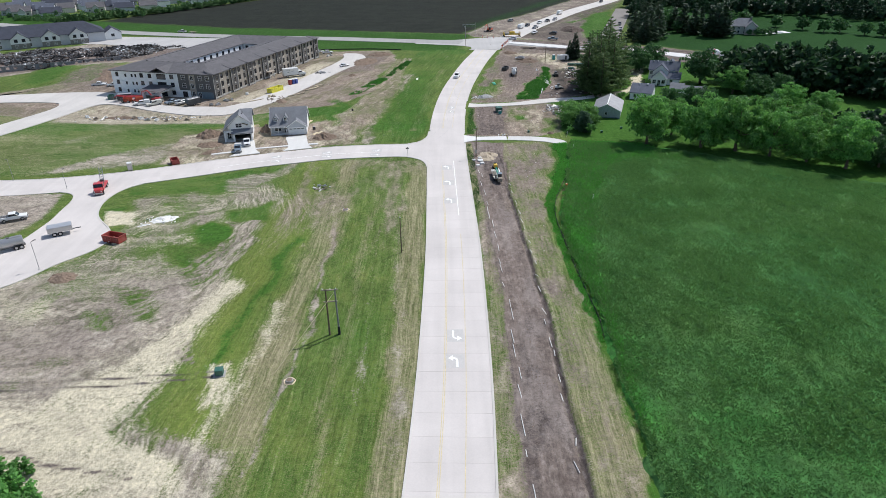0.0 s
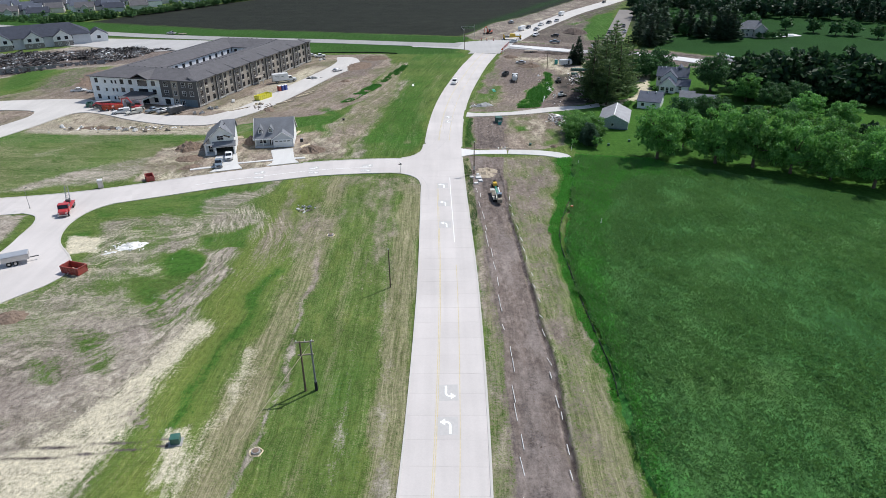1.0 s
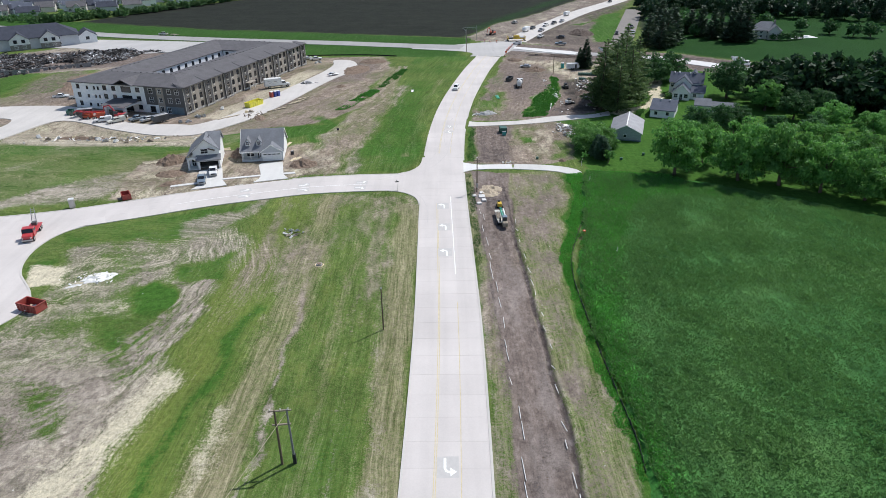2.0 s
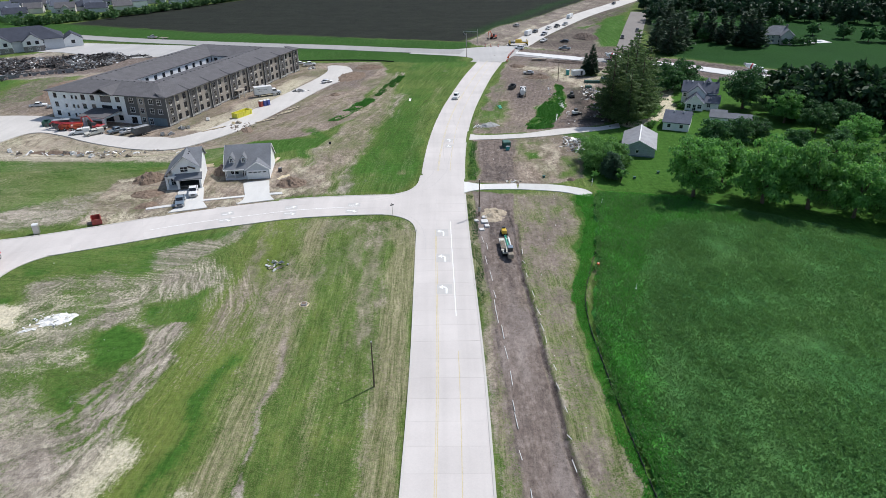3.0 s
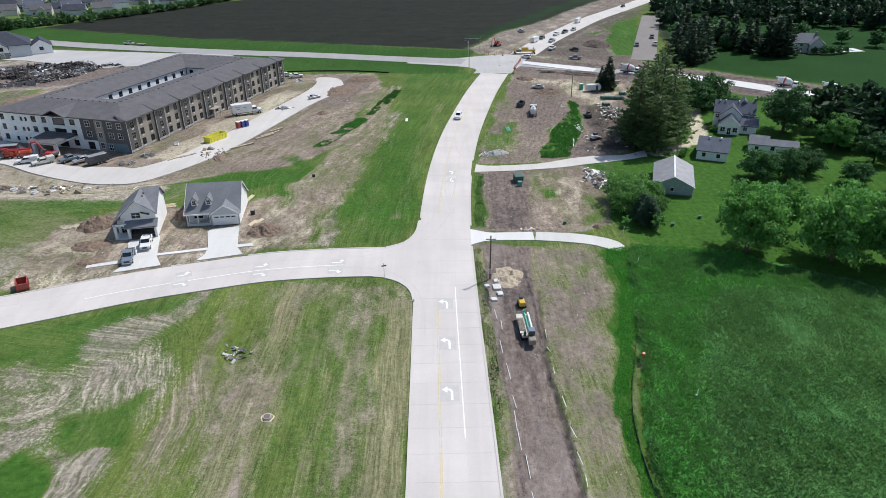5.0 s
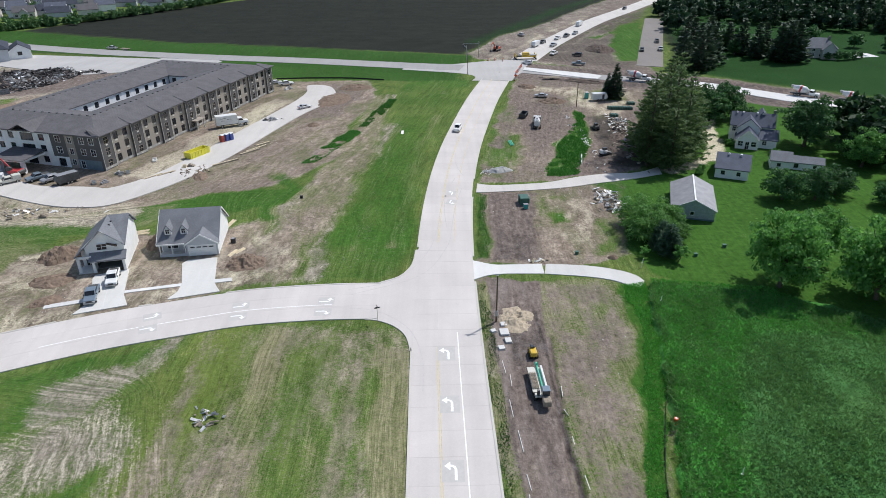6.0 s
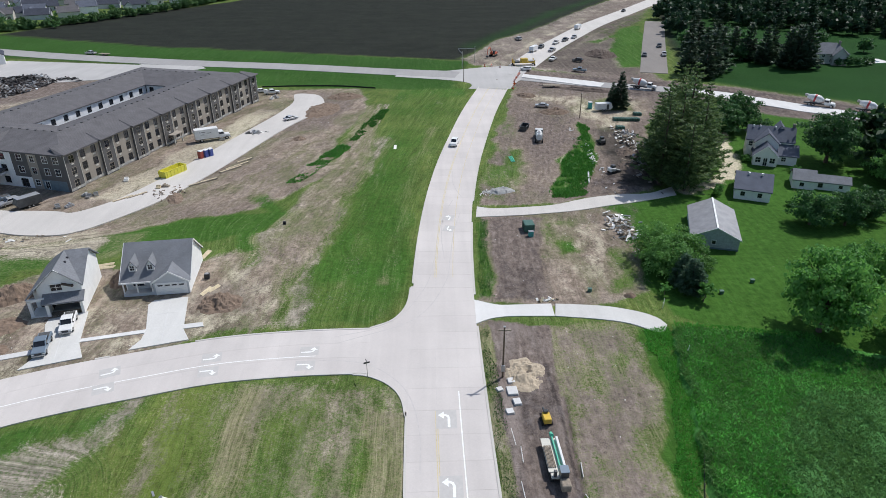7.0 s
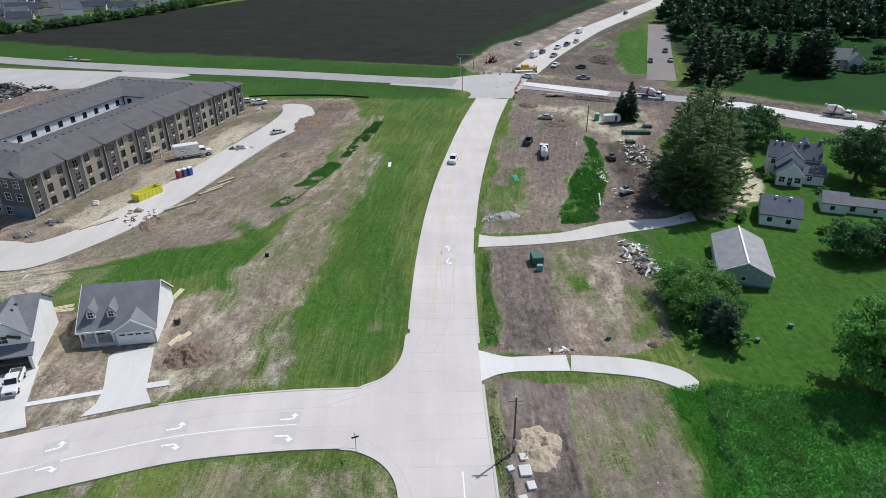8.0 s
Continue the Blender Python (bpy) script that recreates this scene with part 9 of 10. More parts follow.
def excavator(x, y, turn, colour="machine_red", label="red excavator with a folded boom"):
    root = thing("excavator", label, "excavator", at=(x, y, 0.06), turn=turn)
    tracks(root, 2.3, 3.2)
    part("house", boxes((-1.25, 1.25, -1.9, 1.2, 0.95, 1.9), bevel=0.12), colour, root)
    part("cab", boxes((-1.2, -0.25, 0.1, 1.5, 1.2, 2.75), bevel=0.08), "car_dark", root, "glazed cab")
    part("counterweight", boxes((-1.2, 1.2, -2.5, -1.9, 1.0, 1.9), bevel=0.15), "steel_dark", root)
    for a, b, r in (((0.3, 1.0, 1.6), (0.3, 3.2, 4.4), 0.26), ((0.3, 3.2, 4.4), (0.3, 5.4, 3.9), 0.22), ((0.3, 5.4, 3.9), (0.3, 6.0, 1.4), 0.17)):
        bm = mesh()
        tube(bm, a, b, r, r * 0.8, 6)
        part("boom", bm, colour, root)
    part("bucket", boxes((-0.2, 0.8, 5.5, 6.3, 0.5, 1.3), bevel=0.12), "steel_dark", root)


def boom_lift(x, y, turn):
    root = thing("boom_lift", "folded red-orange boom lift", "machine", at=(x, y, 0.06), turn=turn)
    part("base", boxes((-1.15, 1.15, -1.6, 1.6, 0.45, 1.2), bevel=0.1), "machine_orange", root)
    part("turret", boxes((-0.9, 0.9, -2.0, 0.8, 1.2, 2.1), bevel=0.12), "machine_orange", root)
    for a, b in (((0.2, -1.6, 2.2), (0.2, 3.6, 2.6)), ((-0.2, 3.6, 2.5), (-0.2, -0.5, 1.9)), ((0.2, 3.6, 2.6), (0.2, 5.2, 1.6))):
        bm = mesh()
        tube(bm, a, b, 0.22, 0.18, 6)
        part("boom", bm, "machine_red", root)
    part("platform", boxes((-0.9, 0.9, 5.0, 5.9, 0.9, 1.0), (-0.9, 0.9, 5.0, 5.06, 1.9, 1.98), (-0.9, 0.9, 5.84, 5.9, 1.9, 1.98), (-0.9, -0.84, 5.0, 5.9, 1.0, 1.95), (0.84, 0.9, 5.0, 5.9, 1.0, 1.95)), "steel_dark", root)
    wheels(root, (1.15, -1.15), 2.2, 0.5, 0.4)


def skid_steer(x, y, turn, label="small white skid-steer loader in the mud", colour="car_white"):
    root = thing("skid_steer", label, "loader", at=(x, y, 0.02), turn=turn)
    tracks(root, 1.5, 1.5, 0.34)
    part("body", boxes((-0.75, 0.75, -1.2, 0.5, 0.5, 1.4), bevel=0.1), colour, root)
    part("cab", boxes((-0.5, 0.5, -0.5, 0.6, 1.4, 2.05), bevel=0.08), "car_dark", root)
    for s in (-1, 1):
        bm = mesh()
        tube(bm, (s * 0.75, -1.1, 1.5), (s * 0.75, 1.6, 0.7), 0.1, 0.1, 6)
        part("arm", bm, colour, root)
    part("bucket", boxes((-0.95, 0.95, 1.5, 2.2, 0.05, 0.6), bevel=0.08), "steel_dark", root)


def paver(x, y, turn):
    root = thing("paver", "yellow slip-form concrete paver at the crossing", "machine", at=(x, y, 0.05), turn=turn)
    part("frame", boxes((-4.6, 4.6, -1.2, 1.2, 1.0, 1.7), bevel=0.08), "machine_yellow", root)
    part("engine", boxes((-1.4, 1.6, -1.0, 1.0, 1.7, 2.9), bevel=0.15), "machine_yellow", root)
    part("hopper", boxes((-4.2, -2.0, -1.8, 1.4, 1.1, 1.9), bevel=0.08), "steel_dark", root)
    part("deck", boxes((2.0, 4.4, -1.4, 1.4, 1.7, 1.85)), "steel", root)
    for x0 in (-4.7, -4.7, 4.2, 4.2):
        pass
    for sx in (-1, 1):
        for sy in (-1, 1):
            part("leg", boxes((sx * 4.5 - 0.2, sx * 4.5 + 0.2, sy * 1.6 - 0.2, sy * 1.6 + 0.2, 0.6, 2.4)), "machine_yellow", root)
            pts = [(sy * 1.6 - 0.8, 0.0), (sy * 1.6 + 0.8, 0.0), (sy * 1.6 + 1.0, 0.35), (sy * 1.6 + 0.8, 0.7), (sy * 1.6 - 0.8, 0.7), (sy * 1.6 - 1.0, 0.35)]
            shell("track", pts, 0.4, "rubber", root, 0.05, x=sx * 4.5)


def drill_rig():
    """The horizontal drill standing on the trench strip."""
    root = thing("drilling_machine", "horizontal drilling machine loaded with rods on the trench", "machine", at=(14.2, 160.2, -0.05), turn=1.5)
    tracks(root, 1.7, 3.4, 0.36)
    part("frame", boxes((-0.95, 0.95, -2.0, 4.4, 0.72, 1.0), bevel=0.04), "machine_cream", root, "cream steel frame")
    part("rod_tray", boxes((-1.15, -0.1, -1.2, 4.3, 1.0, 1.12)), "machine_cream", root)
    for i in range(7):
        bm = mesh()
        xx = -1.05 + 0.14 * i
        tube(bm, (xx, -0.6, 1.22 + 0.05 * (i % 2)), (xx, 2.9, 1.22 + 0.05 * (i % 2)), 0.06, 0.06, 7)
        part("drill_rod", bm, "timber_grey", root, "brown steel drill rod")
    part("rail", boxes((0.18, 0.36, -1.6, 4.6, 1.0, 1.35), bevel=0.03), "plastic_green", root, "green drive rail")
    part("side_plate", boxes((0.65, 0.95, -1.4, 4.2, 1.0, 1.5), bevel=0.04), "car_white", root)
    part("engine_hood", boxes((-0.15, 0.95, -3.9, -2.6, 0.6, 1.55), bevel=0.1), "timber_grey", root, "brown engine hood")
    part("cab", boxes((-0.05, 0.9, -2.6, -1.5, 0.7, 2.3), bevel=0.08), "car_dark", root, "dark glazed operator cab")
    part("cab_roof", boxes((-0.1, 0.95, -2.65, -1.45, 2.3, 2.38), bevel=0.03), "car_blue", root)
    part("guard", boxes((-0.7, -0.35, -2.0, -1.6, 1.0, 1.9), bevel=0.04), "steel_dark", root)
    bm = mesh()
    tube(bm, (0.27, 4.4, 1.4), (0.27, 5.1, 1.2), 0.28, 0.2, 10)
    part("drill_head", bm, "plastic_green", root)
    loader = thing("mini_loader", "small yellow tracked loader next to the drilling machine", "loader", at=(14.4, 168.6, -0.05), turn=4)
    tracks(loader, 1.0, 1.3, 0.26)
    part("body", boxes((-0.5, 0.5, -0.9, 0.7, 0.4, 1.2), bevel=0.08), "machine_yellow", loader)
    part("seat", boxes((-0.3, 0.3, 0.3, 0.8, 1.2, 1.5), bevel=0.05), "car_dark", loader)
    part("boom", boxes((-0.12, 0.12, 0.7, 2.0, 0.6, 0.85), bevel=0.03), "car_dark", loader)


# traffic and parked cars
pickup("car_blue", "blue-grey pickup parked on the driveway", -60.1, 187.4, 196)
pickup("car_white", "white pickup parked before the open garage", -59.0, 193.4, 196)
sedan("car_white", "white van driving along the concrete road", 7.0, 283.0, 168, "", 0.55, "van", "van")
crane_truck(-86.4, 156.5, 196)
tank_truck(-90.0, 123.2, 125, True, "silver tank truck on the concrete cul-de-sac", "steel", 5.2, 1.05)
tipper_trailer(-83.3, 130.6, -62)
pickup("car_white", "white crew-cab pickup on the bare lot", -98.2, 138.6, -64)
bin_box("dumpster", "bin_red", "dark red steel dumpster full of scrap by the road", -69.8, 126.6, 70, 4.2, 2.2, 1.5)
bin_box("dumpster", "bin_red", "small red steel skip beside the street", -75.0, 177.0, 30, 3.0, 1.8, 1.3)
bin_box("dumpster", "bin_yellow", "bright yellow open dumpster on the site road", -65.8, 263.2, -28, 6.8, 2.4, 1.7)
box_truck(-64.0, 291.2, -64)
toilet("bin_red", -62.2, 274.9, 60, "dark red portable toilet on the site")
toilet("plastic_blue", -61.2, 275.9, 60, "blue portable toilet on the site")
toilet("plastic_blue", -60.2, 276.9, 60, "blue portable toilet on the site")
toilet("steel", -85.4, 171.8, 20, "grey portable toilet beside the street")
sedan("car_silver", "silver sedan on the gravel drive", -44.4, 311.2, -50)
pickup("car_white", "white pickup at the building's end", -57.5, 345.5, -70)
sedan("car_white", "white car at the building's end", -62.0, 348.5, -70)
for x, y, t, c, k in ((-111.5, 244.6, 110, "car_white", "white service truck with a box bed"), (-106.6, 243.6, 130, "machine_cream", "dusty tipper truck on the lot")):
    r = pickup(c, k + " on the parking lot", x, y, t)
    part("service_box", boxes((-0.98, 0.98, -2.85, -0.97, 1.18, 1.95), bevel=0.05), c, r)
pickup("car_blue", "dark blue pickup on the parking lot", -100.6, 246.0, 140)
sedan("car_silver", "grey car on the parking lot", -96.8, 244.8, 140, "", 0.25)
cargo_trailer("car_dark", -91.8, 243.6, 140, "black cargo trailer with a pale roof")
cargo_trailer("car_dark", -121.0, 252.6, 105, "black cargo trailer with a pale roof")
bin_box("dumpster", "bin_green", "dark green dumpster by the lot", -127.5, 255.0, 15, 3.0, 1.8, 1.5)
boom_lift(-119.0, 249.4, 80)
boom_lift(-115.0, 249.6, 110)
excavator(-107.6, 248.6, 80)
pickup("car_white", "white pickup beside the lot", -143.0, 278.6, -75)
pickup("car_white", "white pickup beside the lot", -136.0, 277.5, -75)
p = pickup("car_silver", "silver pickup towing a trailer on the highway", -160.0, 427.6, 70)
flat_trailer(-152.6, 425.0, 70, "empty dark trailer behind a pickup on the highway", 5.0)

tank_truck(31.6, 286.0, -8)
bin_box("dump_trailer", "car_dark", "black dump trailer on bare earth", 28.9, 297.4, -20, 4.2, 1.9, 1.3, category="trailer")
sedan("car_silver", "silver sedan on the earth yard", 38.2, 322.2, 78)
toilet("teal", 54.0, 319.8, 10, "teal portable toilet in the yard")
cargo_trailer("car_white", 57.6, 316.8, -82, "white cargo trailer in the yard")
skid_steer(46.2, 259.2, -60)
skid_steer(49.0, 282.4, 10, "muddy compact loader on the earth track", "steel_dark")
flat_trailer(46.4, 350.4, 85, "empty flatbed trailer beside the new slab")
flat_trailer(68.0, 330.0, 80, "flatbed trailer under the trees", 6.0)
paver(41.2, 391.0, 4)
excavator(30.0, 411.0, 150, "machine_orange", "small orange excavator at the field edge")
mixer(131.0, 318.6, -128)
mixer(143.4, 309.4, -128)
mixer(79.6, 345.6, -120)
for x, y, t, c, k in ((55.4, 399.5, 150, "car_white", 1), (40.6, 379.8, 60, "car_white", 0), (62.4, 376.2, 70, "car_blue", 1), (50.0, 421.0, 150, "car_white", 2), (54.8, 429.0, 150, "car_dark", 0), (64.0, 440.0, 150, "car_white", 1),
                      (58.6, 420.5, 150, "car_silver", 1), (70.0, 447.5, 150, "car_dark", 1), (84.0, 484.0, 150, "car_white", 2), (128.0, 552.0, 147, "car_dark", 0), (46.6, 452.0, 30, "car_silver", 0), (98.2, 406.0, 165, "car_dark", 0),
                      (112.0, 428.0, 165, "car_dark", 1), (107.4, 407.0, 165, "car_silver", 1), (76.0, 455.0, 150, "car_silver", 0), (65.6, 396.0, 60, "car_dark", 0)):
    if k == 0:
        sedan(c, {"car_white": "white", "car_dark": "dark", "car_silver": "silver", "car_blue": "blue"}[c] + " car parked on the closed road", x, y, t, "cars on the closed road", 0.3)
    elif k == 1:
        pickup(c, {"car_white": "white", "car_dark": "dark", "car_silver": "silver", "car_blue": "blue"}[c] + " pickup parked on the closed road", x, y, t, "cars on the closed road")
    else:
        cargo_trailer("car_white", x, y, t, "white cargo trailer on the closed road", 6.0)
drill_rig()


# ---- site clutter, poles, heaps ----
def heap(name, label, x, y, l, w, h, material, seed, turn=0.0, category="earth mound", bumps=0.35, kind=""):
    """An uneven heap of loose material."""
    n = 46
    u = np.linspace(-1, 1, n)
    U, V = np.meshgrid(u, u)
    R = np.hypot(U, V)
    f = np.clip(1 - R ** 1.6, 0, None)
    N = fractal(U * 6 + 50, V * 6 + 50, 2.2, 4, seed) - 0.5
    Z = h * f * (1 + bumps * 2.4 * N) + bumps * 0.5 * h * N * (f > 0.02) - 0.12
    # loose clods on top
    C = fractal(U * l + 70, V * w + 70, 1.5, 4, seed + 7) - 0.5
    Z = Z + np.clip(f * 4, 0, 1) * (0.55 * C * min(1.0, h) + 0.16 * h * np.abs(C) * 2)
    w1 = 1 + 0.35 * (fractal(U * 3 + 9, V * 3 + 9, 1.6, 3, seed + 3) - 0.5)
    verts = np.stack([U * l / 2 * w1, V * w / 2 * w1, Z], -1).reshape(-1, 3)
    faces = [(j * n + i, j * n + i + 1, (j + 1) * n + i + 1, (j + 1) * n + i) for j in range(n - 1) for i in range(n - 1)
             if f[j, i] + f[j, i + 1] + f[j + 1, i] + f[j + 1, i + 1] > 0]
    ob = raw(name, verts, faces, material, None, False)
    ob.matrix_basis = pose(x, y, 0, 0, 0, turn)
    return tagged(ob, label, category, kind=kind)


heap("earth_mound", "brown heap of dug earth beside a new house", -36.5, 199.5, 8.0, 7.0, 1.0, "clod", 1, 20, bumps=0.8)
heap("earth_mound", "brown heap of dug earth behind the houses", -56.5, 209.5, 5.0, 9.0, 1.6, "clod", 2, 5)
heap("earth_mound", "brown heap of dug earth beside the white house", -73.5, 203.5, 9.0, 7.0, 2.0, "clod", 3, 40)
heap("earth_mound", "low brown earth spread beside the street", -70.5, 193.5, 9.0, 6.0, 0.9, "clod", 4, 10)
heap("earth_mound", "low brown earth heap at the lot's edge", -68.0, 186.5, 6.0, 4.0, 0.7, "clod", 5, 30)
heap("earth_mound", "round patch of brown dug earth", -72.8, 110.6, 6.5, 5.0, 0.7, "clod", 6, 0)
heap("chalk_mound", "white heap of spilled lime on the dirt", -63.4, 137.6, 7.0, 4.6, 0.5, "chalk", 7, 20, bumps=0.8)
heap("chalk_mound", "small white heap of spilled lime", -67.0, 134.4, 4.5, 1.0, 0.25, "chalk", 8, 30, bumps=1.0)
heap("sand_mound", "tan sand heap beside the road", 13.0, 178.6, 6.4, 8.0, 0.6, "sand", 9, 0, bumps=0.9)
heap("gravel_mound", "grey gravel heap by the gravel drive", 16.8, 248.0, 7.0, 4.0, 1.1, "gravel", 10, 10, bumps=0.1)
heap("earth_mound", "grassy brown earth mound in the yard", 41.5, 316.0, 11.0, 7.0, 1.4, "clod", 11, 0)
heap("earth_mound", "brown earth mound at the road corner", 35.0, 338.0, 7.0, 8.0, 1.2, "clod", 12, 30)
heap("earth_mound", "dark earth mound by the new road", 79.0, 410.0, 14.0, 18.0, 2.4, "clod_dark", 13, 10)
heap("earth_mound", "long dark earth bank beside the new slab", 58.0, 345.0, 26.0, 5.0, 0.9, "clod_dark", 14, -25)
heap("earth_mound", "brown bank of dug earth near the drive", -36.0, 322.0, 12.0, 22.0, 1.0, "clod", 15, -15)
heap("earth_mound", "brown bank of dug earth near the drive", -30.0, 340.0, 14.0, 10.0, 1.3, "clod", 16, 10)
heap("earth_mound", "small brown earth heap on the verge", -38.5, 291.0, 5.0, 4.0, 0.8, "clod", 17, 10)
heap("earth_mound", "brown slope of the building plot", -146.0, 300.0, 22.0, 46.0, 2.6, "clod", 18, 15)
heap("earth_mound", "low mud heap in the wet track", 52.0, 262.0, 7.0, 12.0, 0.9, "clod_dark", 19, 10)
heap("earth_mound", "low mud heap in the wet track", 53.5, 274.0, 6.0, 10.0, 0.9, "clod_dark", 20, -10)
heap("earth_mound", "small brown heap by the driveway", 34.0, 199.5, 2.6, 2.0, 0.6, "clod", 21, 0)
heap("earth_mound", "brown earth along the parking lot", -110.0, 226.5, 20.0, 4.0, 0.7, "clod", 22, -6)
heap("earth_mound", "brown earth along the site road", -60.0, 247.0, 4.0, 9.0, 0.7, "clod", 23, 25)

for x, y, l, t in ((-62.5, 214.2, 3.6, 20), (-61.8, 213.2, 3.2, 10), (-40.0, 203.6, 3.0, 70), (-38.9, 204.6, 2.6, 60), (-44.2, 217.8, 3.4, 80)):
    root = thing("lumber_stack", "small stack of pale new boards on bare earth", "lumber", "lumber stacks", at=(x, y, 0), turn=t)
    for i in range(5):
        part("board", boxes((-l / 2 + 0.08 * i, l / 2 + 0.05 * i, -0.45 + 0.2 * i, -0.28 + 0.2 * i, 0.0 + 0.05 * (i % 2), 0.12 + 0.05 * (i % 2))), "timber", root)
for x, y, l, t in ((-57.2, 256.2, 5.2, 42), (-55.2, 258.2, 4.0, 40), (-51.8, 266.0, 6.5, 50), (-50.8, 268.6, 7.0, 52), (-49.9, 272.6, 5.0, 50), (-72.0, 247.0, 5.0, 50), (-69.5, 249.0, 5.0, 48)):
    root = thing("lumber_stack", "long bundle of pale timber on the site", "lumber", "lumber stacks", at=(x, y, 0), turn=t)
    for i in range(4):
        part("beam", boxes((-l / 2, l / 2, -0.4 + 0.22 * i, -0.2 + 0.22 * i, 0.0, 0.3 - 0.06 * (i % 2))), "timber" if i % 3 else "timber_grey", root)


def pallet_load(x, y, turn, material, label, s=1.0):
    root = thing("pallet", label, "pallet", "pallets on the site", at=(x, y, 0.0), turn=turn)
    for i in range(3):
        part("bearer", boxes((-0.6 * s, 0.6 * s, -0.5 + 0.45 * i, -0.4 + 0.45 * i, -0.05, 0.1)), "timber_grey", root)
    for i in range(4):
        part("package", boxes((-0.58 * s + 0.3 * s * i, -0.58 * s + 0.3 * s * i + 0.27 * s, -0.5, 0.5, 0.1, 0.45 + 0.22 * ((i * 7) % 3))), material, root)


rp = random.Random(12)
for x, y, m in ((-80.6, 248.6, "steel"), (-79.4, 249.6, "steel"), (-81.8, 249.4, "gravel"), (-82.5, 243.0, "car_silver"), (-85.0, 242.6, "steel"), (-76.0, 259.0, "chalk"), (-61.0, 291.0, "steel"), (-52.0, 297.0, "steel"),
                (-53.4, 298.4, "car_silver"), (-54.6, 296.8, "steel_dark"), (-56.0, 338.0, "chalk"), (-54.5, 339.5, "gravel"), (-55.6, 341.0, "steel"), (-66.0, 253.4, "timber"), (-64.6, 254.2, "timber_grey"), (-120.0, 226.0, "timber_grey"),
                (-117.0, 226.6, "chalk"), (-112.0, 226.2, "timber"), (-106.5, 225.6, "timber_grey"), (-101.0, 223.0, "steel"), (-97.5, 222.4, "chalk"), (-94.0, 222.0, "timber_grey"), (-90.6, 222.6, "timber"), (-124.0, 228.0, "chalk"),
                (-87.0, 222.6, "timber_grey"), (-103.8, 224.6, "chalk")):
    pallet_load(x, y, rp.uniform(0, 180), m, {"steel": "pallet of grey steel parts on the site", "chalk": "pallet of white wrapped material on the site", "timber": "pallet of pale timber on the site"}.get(m, "loaded pallet on the building site"), rp.uniform(1.0, 1.7))


def sod_rows():
    for k, (x, y, n) in enumerate(((58.6, 305.4, 6), (63.4, 305.0, 4), (57.2, 296.4, 3), (66.6, 311.0, 3))):
        for i in range(n):
            root = thing("sod_bundle", "dark green wrapped bundle on the yard's gravel", "package", "green bundles in the yard", at=(x + 0.8 * i, y - 0.1 * i, 0.0), turn=12)
            part("roll", boxes((-0.33, 0.33, -0.9, 0.9, 0.0, 1.0), bevel=0.12), "bin_green", root)
            part("strap", boxes((-0.345, 0.345, -0.06, 0.06, -0.01, 1.012)), "steel_dark", root)


sod_rows()


def scrap(name, label, x, y, w, d, count, size, materials, seed, h=1.0):
    """A tangle of loose scrap, one joined piece for each material."""
    root = thing(name, label, "debris", at=(x, y, 0))
    r = random.Random(seed)
    for k, m in enumerate(materials):
        bm = mesh()
        for _ in range(count // len(materials)):
            l = size * r.uniform(0.3, 1.6)
            v = box(bm, -l / 2, l / 2, -size * r.uniform(0.05, 0.3), size * r.uniform(0.05, 0.3), -0.03, r.uniform(0.02, 0.14))
            px, py = r.gauss(0, w / 3), r.gauss(0, d / 3)
            z = h * r.random() * math.exp(-(px / w * 2) ** 2 - (py / d * 2) ** 2) + 0.05
            bmesh.ops.transform(bm, matrix=pose(px, py, z, r.uniform(-35, 35), r.uniform(-35, 35), r.uniform(0, 360)), verts=v)
        tagged(part("scrap", bm, m, root), kind="stuff")


scrap("rubble", "heap of white and grey debris under the trees", 40.0, 226.5, 5.0, 11.0, 130, 1.1, ("chalk", "steel", "timber_grey"), 1, 1.4)
scrap("rubble", "tangled scrap and stumps beside the wet track", 55.5, 262.0, 6.0, 16.0, 150, 1.3, ("clod_dark", "timber_grey", "steel"), 2, 1.2)
scrap("rubble", "scattered timber and scrap beside the wet track", 57.0, 284.0, 6.0, 18.0, 130, 1.2, ("timber_grey", "clod_dark", "chalk"), 3, 1.0)
scrap("rubble", "white scraps along the weedy bank", 43.5, 272.0, 3.0, 34.0, 46, 0.8, ("chalk", "car_white"), 4, 0.5)
scrap("rubble", "small heap of white debris on the mown grass", -30.4, 156.0, 3.2, 3.0, 26, 0.9, ("chalk", "steel", "timber_grey"), 5, 0.9)
scrap("rubble", "stored machine parts in the yard", 58.0, 289.5, 5.0, 6.0, 40, 1.2, ("car_white", "steel", "steel_dark"), 6, 1.2)
scrap("rubble", "scrap filling the red dumpster", -69.8, 126.6, 1.6, 2.6, 30, 0.9, ("chalk", "timber", "steel_dark"), 7, 0.6)
scrap("rubble", "loose boards and rubble along the parking lot", -102.0, 225.2, 36.0, 4.0, 90, 1.0, ("chalk", "timber_grey", "steel"), 8, 0.4)
scrap("rubble", "loose scraps along the site road", -63.0, 250.5, 7.0, 7.0, 40, 0.9, ("timber_grey", "clod_dark", "clod"), 9, 0.4)
scrap("rubble", "machine parts and rubble beside the gravel drive", -52.5, 297.6, 4.0, 3.0, 26, 0.9, ("steel", "car_dark", "chalk"), 10, 0.8)
scrap("rubble", "pale rubble heap behind the apartment building", -104.0, 379.5, 7.0, 3.5, 50, 0.9, ("chalk", "steel", "timber_grey"), 14, 0.8)
scrap("rubble", "white rubble where the gravel heap begins", 12.8, 246.6, 2.0, 3.0, 20, 0.6, ("chalk",), 11, 0.3)
